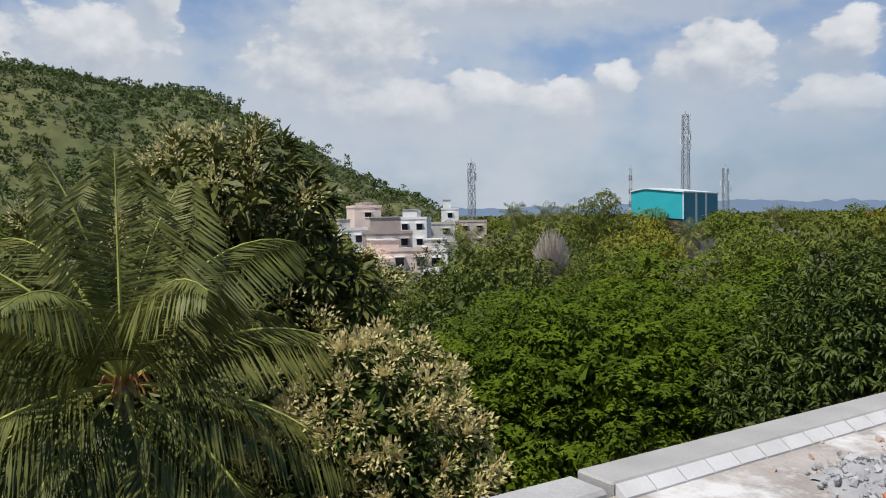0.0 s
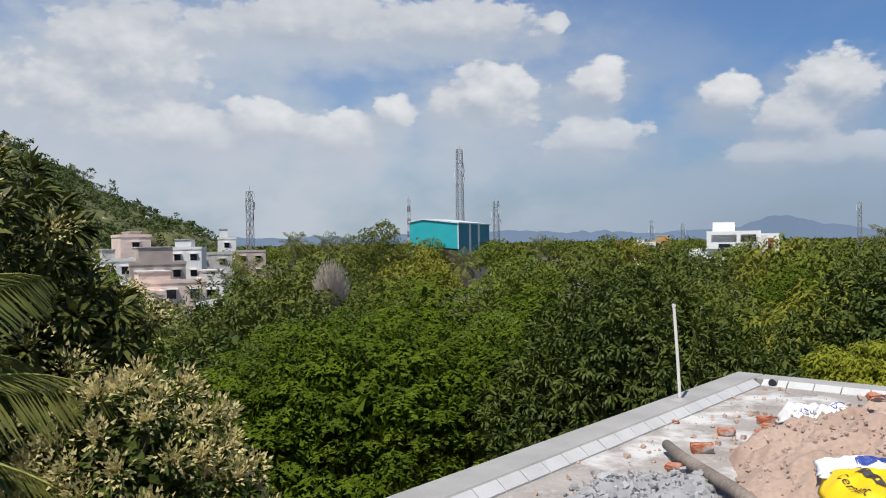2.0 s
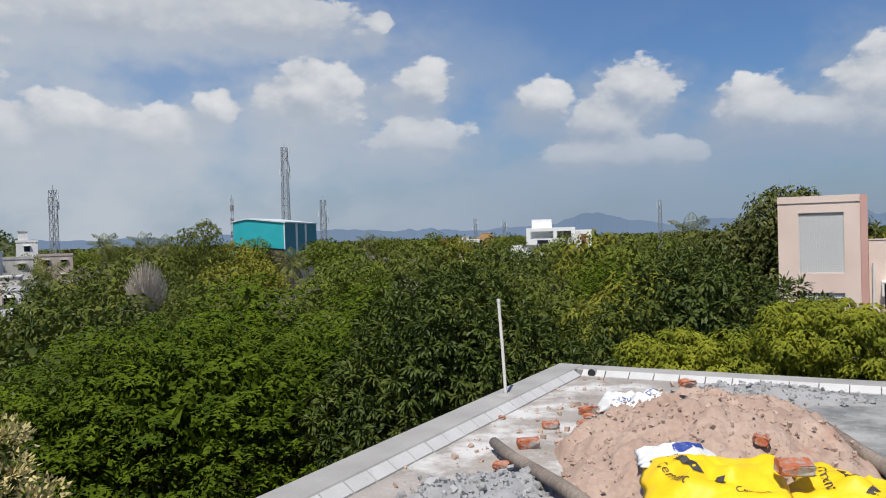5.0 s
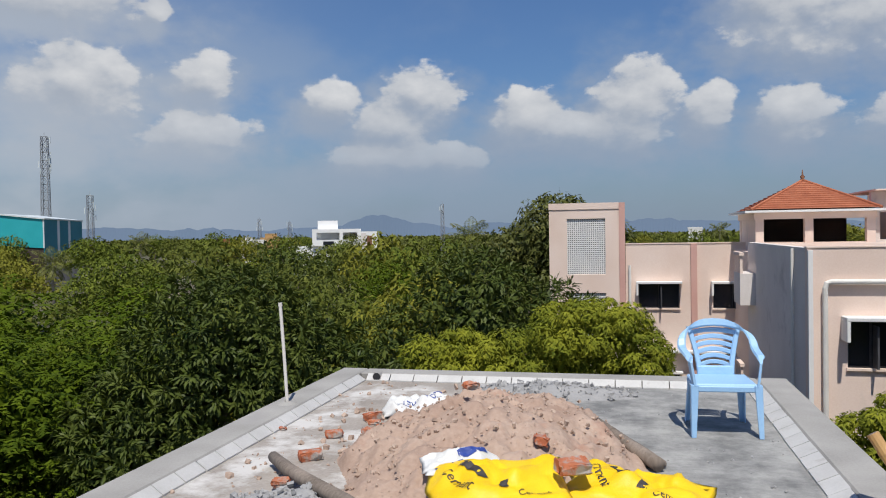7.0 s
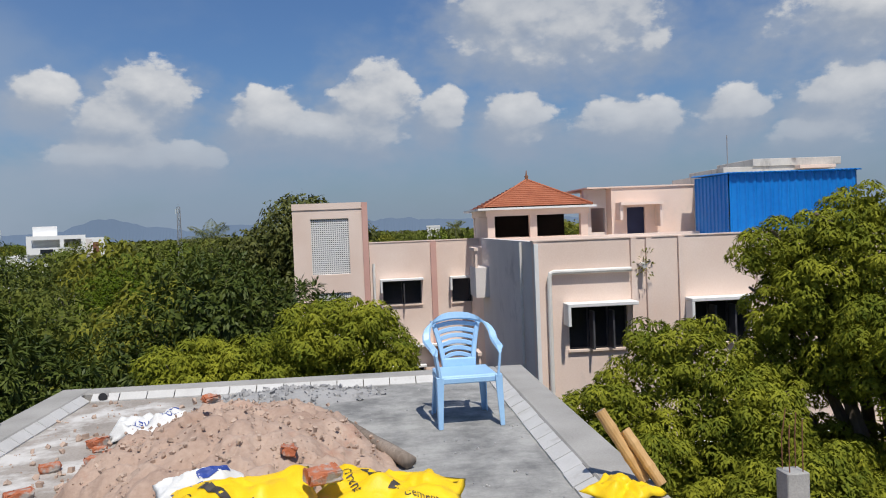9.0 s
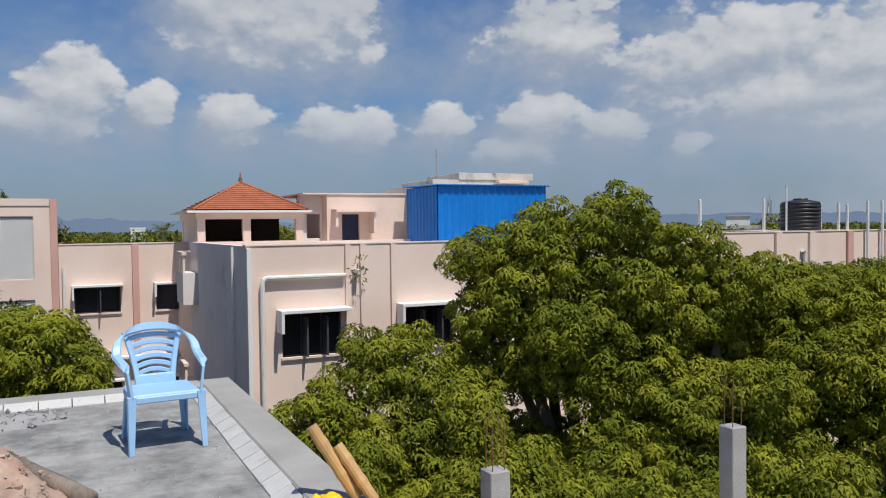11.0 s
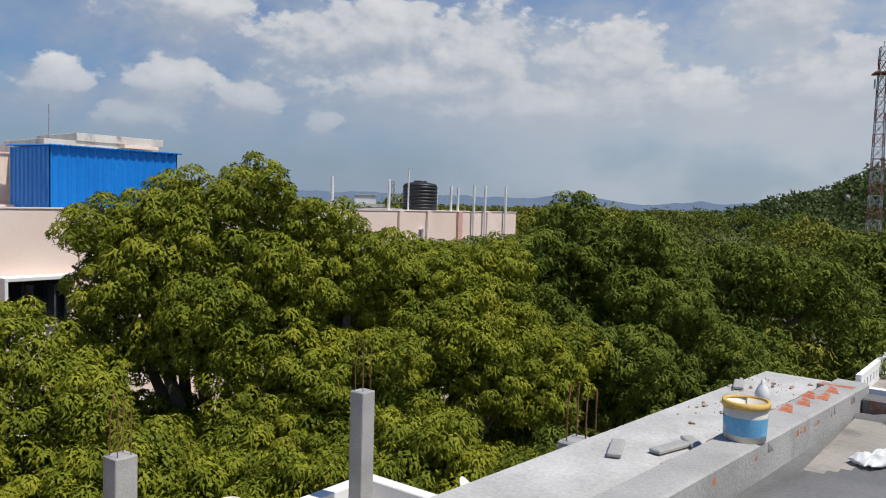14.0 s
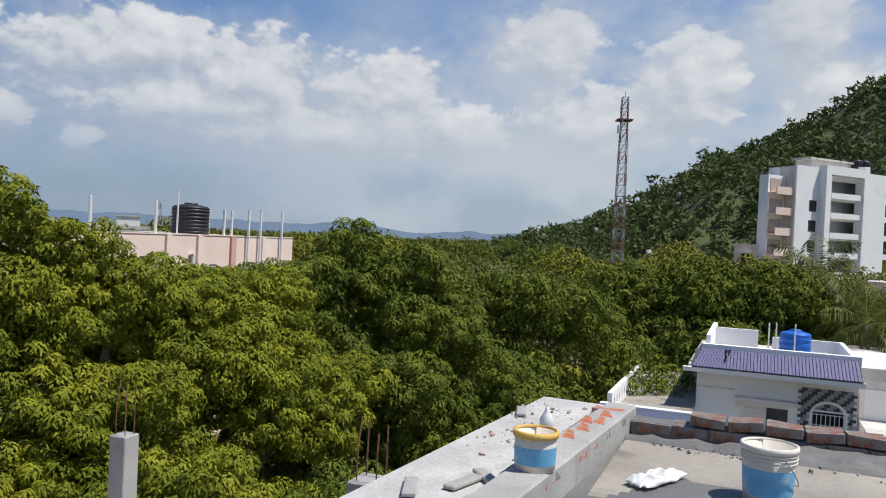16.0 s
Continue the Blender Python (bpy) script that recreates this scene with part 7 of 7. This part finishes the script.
def teal_shed():
    c = heading(-40.06, 196)
    b = thing("sheet_warehouse", "tall turquoise sheet-clad warehouse with grey stripes", "warehouse", (c.x, c.y, GROUND), 14)
    w, dep = 14.0, 19.0
    zl, zp, zm, zr = 6.7 - GROUND, 7.35 - GROUND, 6.2 - GROUND, 6.0 - GROUND
    low = 0.2 - GROUND

    def sheet(name, pts, mat, thick=0.15):
        bm = bmesh.new()
        bm.faces.new([bm.verts.new(p) for p in pts])
        ob = part(name, bm, mat, b)
        ob.modifiers.new("thick", "SOLIDIFY").thickness = thick

    sheet("gable_sheet", [(-w, 0, low + 0.4), (0, 0, low - 0.6), (0, 0, zm), (-w * 0.72, 0, zp), (-w, 0, zl)], "teal_light")
    sheet("gable_base", [(-w, 0.2, 0), (0, 0.2, 0), (0, 0.2, low - 0.5), (-w, 0.2, low + 0.5)], "dark_brown")
    for k in range(7):
        f0, f1 = k / 7, (k + 1) / 7
        z0, z1 = zm + (zr - zm) * f0, zm + (zr - zm) * f1
        mat = "sheet_white" if k in (2, 4) else "teal_dark"
        a0, a1 = ((f0, f1) if k not in (2, 4) else (f0 + 0.04, f1 - 0.04))
        if k in (1, 3):
            a1 += 0.04
        if k in (3, 5):
            a0 -= 0.04
        sheet("side_sheet", [(0.0, dep * a0, -GROUND - 2.5), (0.0, dep * a1, -GROUND - 2.5), (0.0, dep * a1, z1), (0.0, dep * a0, z0)], mat)
    sheet("side_base", [(0.1, 0, 0), (0.1, dep, 0), (0.1, dep, -GROUND - 2.4), (0.1, 0, -GROUND - 2.4)], "grime")
    sheet("roof_sheet", [(0.3, -0.3, zm + 0.1), (0.3, dep, zr + 0.1), (-w * 0.72, dep, zp + 0.1), (-w * 0.72, -0.3, zp + 0.1)], "sheet_white", 0.3)
    sheet("roof_sheet", [(-w * 0.72, -0.3, zp + 0.1), (-w * 0.72, dep, zp + 0.1), (-w - 0.2, dep, zl + 0.1), (-w - 0.2, -0.3, zl + 0.1)], "sheet_white", 0.3)
    sheet("corner_trim", [(-0.25, -0.05, low - 0.6), (0.05, -0.05, low - 0.6), (0.05, -0.05, zm), (-0.25, -0.05, zm)], "sheet_white", 0.1)
    sheet("back_sheet", [(0, dep, 0), (-w, dep, 0), (-w, dep, zl), (0, dep, zr)], "teal_light")
    sheet("back_sheet", [(-w, dep, 0), (-w, 0, 0), (-w, 0, zl), (-w, dep, zl)], "teal_light")
    return b


teal_shed()


def town_house(az, d, w, dep, ztop, mat, label, rz=10, seed=0, storeys=2, upper=None):
    """A flat-roofed house: body, parapet, windows in storeys and perhaps a smaller upper room."""
    rng = np.random.default_rng(seed + 1000)
    c = heading(az, d, GROUND)
    b = thing("town_house", label, "house", (c.x, c.y, GROUND), rz - az, "houses of the town")
    h = ztop - GROUND
    block("body", mat, b, -w / 2, w / 2, 0, dep, 0, h - 0.5)
    part("parapet", wall_with_openings(bmesh.new(), -w / 2 - 0.1, w / 2 + 0.1, h - 0.5, h, [], -0.1, 0.2), mat, b)
    block("parapet", mat, b, -w / 2 - 0.1, -w / 2 + 0.1, 0.101, dep, h - 0.499, h - 0.002)
    block("parapet", mat, b, w / 2 - 0.1, w / 2 + 0.1, 0.101, dep, h - 0.499, h - 0.002)
    n = max(1, int(w / 3))
    for s in range(storeys):
        z = h - 0.7 - 3.1 * (s + 1) + 1.2
        for k in range(n):
            x = -w / 2 + w * (k + 0.5) / n
            win = block("window", "glass_dark", b, x - 0.6, x + 0.6, -0.03, -0.001, z, z + 1.2)
            block("sun_shade", "white_paint", b, x - 0.8, x + 0.8, -0.5, -0.001, z + 1.25, z + 1.35)
    if upper:
        x0, x1, hh, m = upper
        block("upper_room", m, b, x0, x1, 0.6, dep * 0.8, h - 0.499, h + hh)
        block("upper_cap", "weathered", b, x0 - 0.15, x1 + 0.15, 0.45, dep * 0.8 + 0.15, h + hh + 0.001, h + hh + 0.15)
    return b


HOUSES = (
    (-62.6, 150, 5.2, 8, 3.6, "plaster", "tall beige stair room of a town house", 12, (-1, 1, 0.4, "plaster")),
    (-61.2, 140, 9, 8, -1.2, "grime", "brown plastered town house with a flat roof", 10, (-3, 2.5, 2.4, "grime")),
    (-63.9, 140, 6, 7, -0.5, "white_paint", "small white town house", 5, (-2, 0, 1.4, "weathered")),
    (-59.4, 160, 6, 8, 1.2, "white_paint", "white town house with a red-trimmed roof room", -8, (-2, 1, 1.4, "white_paint")),
    (-60.4, 110, 9, 7, -3.0, "plaster", "pinkish two-storey town house", 8, (-4, 0, 1.0, "plaster")),
    (-63.0, 105, 8, 7, -4.2, "plaster", "low pink town house", 5, None),
    (-58.6, 115, 7, 7, -3.4, "white_paint", "pale grey flat-roofed town house", -6, (0, 3, 1.2, "weathered")),
    (-56.6, 205, 4.5, 6, 3.4, "white_paint", "white water-tank room over a town house", 0, (-1.8, 0.2, 2.0, "white_paint")),
    (-57.6, 170, 8, 8, 0.0, "weathered", "weathered flat-roofed town house", 6, None),
    (-55.0, 190, 7, 7, 0.2, "grime", "small brown flat-roofed town house", 0, None),
    (-57.3, 95, 5, 6, -5.2, "white_paint", "white house gable among the trees", -20, None),
    (-26.8, 330, 9, 8, 0.2, "white_paint", "far white house on the plain", 0, (-3, 0, 1.0, "white_paint")),
    (-25.6, 340, 8, 7, 1.0, "bamboo", "far ochre house on the plain", 0, (-2, 3, 1.6, "bamboo")),
    (-28.8, 330, 5, 6, 0.6, "roof_tile", "far house with a red-orange wall", 0, None),
    (4.6, 240, 4, 5, 2.2, "white_paint", "far small white house behind the pink wing", 0, None),
    (45.9, 120, 7, 6, 1.0, "weathered", "far white flat-roofed house behind the trees", 0, (-1, 2.2, 1.3, "white_paint")),
    (89.0, 120, 3.2, 4, 2.6, "plaster", "small pinkish stair room above the trees", 0, None),
    (97.0, 70, 7, 8, -1.8, "plaster", "pinkish flat-roofed house beside the tower", 0, (-1, 3, 1.2, "plaster")),
)
for k, (az, d, w, dep, zt, mat, label, rz, up) in enumerate(HOUSES):
    town_house(az, d, w, dep, zt, mat, label, rz, k, 3, up)


def white_villa():
    c = heading(-21.2, 220, GROUND)
    b = thing("white_villa", "modern white villa with open terrace frame", "house", c, 21)
    z = -GROUND
    block("body", "fresh_white", b, -12, 9, 2, 14, 0, z - 1.5)
    block("mid", "fresh_white", b, -5.5, 8, 1.0, 13, z - 1.5, z + 0.2)
    for x0, x1 in ((-5.5, -4.3), (2.0, 3.0), (6.9, 8.0)):
        block("frame_post", "fresh_white", b, x0, x1, 1.0, 2.0, z + 0.2, z + 2.2)
    block("frame_beam", "fresh_white", b, -5.5, 8.0, 1.0, 5.0, z + 2.2, z + 3.2)
    block("frame_back", "fresh_white", b, -4.29, 8.0, 5.0, 5.3, z + 0.2, z + 2.199)
    block("stair_room", "fresh_white", b, -4.0, 1.6, 4.0, 9.0, z + 3.2, z + 5.6)
    block("wing", "fresh_white", b, 8.01, 12.5, 0.0, 10, 0, z + 2.4)
    block("wood_panel", "rust", b, 9.6, 11.0, -0.1, -0.001, z - 5, z + 1.2)
    block("grey_panel", "plaster_grey", b, 8.02, 9.4, -0.08, -0.001, z - 5, z + 2.0)
    block("window", "glass_dark", b, -2.5, 0.5, 0.9, 0.999, z - 1.2, z - 0.2)
    return b


white_villa()

# palms and other single plants further off
for k, (az, d, zt, ln) in enumerate(((-52.0, 105, 1.4, 2.6), (-49.6, 105, 1.1, 2.6), (-48.2, 115, 1.0, 2.6), (-39.6, 92, -1.2, 2.8), (-55.6, 80, -1.8, 3.2), (-34.2, 130, 0.6, 2.6), (-16.5, 110, -0.4, 2.6), (-11.2, 62, 1.0, 2.3), (6.2, 150, 1.2, 2.6), (-20.0, 150, -0.8, 2.6), (92.6, 44, 0.3, 3.2), (95.5, 40, -1.6, 3.2))):
    palm("coconut_palm", 500 + k, az, d, zt, ln, 18, "distant coconut palm rising over the canopy", 0.15, 26)
tree("slender_tree", 61, -45.9, 92, [(0.6, 0, 1.8, 1.6, 1.5, 2.0), (-1.4, 0, 0.9, 1.5, 1.5, 1.9), (1.8, 0, -0.6, 1.8, 1.5, 1.9), (-2.4, 0, -1.4, 1.9, 1.6, 1.8)],
     320, 26, 0.55, (0.30, 0.15), "leaf_far", "neem", "slender tree with sparse grey-green leaves", 0.15, fill=0.15)


def dry_bush(az, d, zbot, w, h, seed, label, n=420):
    rng = np.random.default_rng(seed)
    c = heading(az, d, zbot)
    b = thing("dry_bush", label, "bush", c)
    bm = bmesh.new()
    for k in range(n):
        a, r = rng.uniform(0, 6.28), math.sqrt(rng.random())
        x, y = w * r * math.cos(a) * 0.5, w * r * math.sin(a) * 0.5
        top = h * math.sqrt(max(0.05, 1 - 0.8 * r * r)) * rng.uniform(0.75, 1.05)
        s = Vector((x * 0.3, y * 0.3, 0))
        tube(bm, [s, Vector((x * 0.8, y * 0.8, top * 0.6)), Vector((x + rng.normal() * 0.1, y + rng.normal() * 0.1, top))], [0.03, 0.018, 0.006], 3, False)
    part("twig_mass", bm, "dry_twigs", b)
    part("stem", tube(bmesh.new(), [(0, 0, GROUND - zbot), (0.1, 0, 0.2)], [0.2, 0.12], 7), "bark", b)
    return b


dry_bush(-49.5, 42, -1.9, 2.2, 2.6, 71, "dome of dry leafless grey twigs")
dry_bush(-59.0, 34, -3.2, 3.0, 2.8, 72, "leafless grey bush with bare branches", 120)
dry_bush(-31.5, 40, -2.0, 1.5, 1.6, 73, "small dry leafless bush in the canopy", 160)


# ---------------------------------------------------------------- bricks of the terrace walls
def terrace_bricks():
    rng = np.random.default_rng(91)
    bm = box(bmesh.new(), -0.11, 0.11, -0.05, 0.05, -0.034, 0.034, 0.006)
    for v in bm.verts:
        v.co += Vector(rng.normal(size=3)) * 0.003
    me = bpy.data.meshes.new("brick")
    bm.to_mesh(me)
    bm.free()
    me.materials.append(M["brick"])
    old = me.copy()
    old.materials[0] = M["old_brick"]
    east, north = bpy.data.objects["wall_terrace_east"], bpy.data.objects["wall_terrace_north"]
    for row in range(2):
        for k in range(26):
            y = 1.50 - 0.235 * k - (0.11 if row else 0)
            if row == 1 and 1.18 < y < 1.42:
                continue
            for x in (5.70, 5.805):
                o = new("brick", old)
                o.parent = east
                o.matrix_local = pose(x - 0.004 * rng.random(), y, 0.165 + 0.078 * row + rng.normal() * 0.003, rng.normal() * 2.5, rng.normal() * 2.5, 90 + rng.normal() * 3)
    for k in range(30):
        x = 2.2 + 0.117 * k + rng.normal() * 0.008
        for z, near, far in ((0.222, 0.2, 0.85), (0.145, 0.05, 0.22), (0.06, 0.0, 0.12)):
            if rng.random() > (far if x > 3.75 else near):
                continue
            o = new("brick", me if rng.random() < 0.5 else old)
            o.parent = north
            o.matrix_local = pose(x, 1.770 + 0.004 * rng.random(), z, rng.normal() * 1.5, 0, 90 + rng.normal() * 1.5)
    for x, y, turn in ((4.98, 1.78, 4), (5.22, 1.74, -3), (5.2, 1.82, 2), (5.45, 1.76, 5), (5.62, 1.8, 88), (4.75, 1.8, 3)):
        o = new("brick", me)
        o.parent = north
        o.matrix_local = pose(x, y, 0.2335, 0, 0, turn)


terrace_bricks()
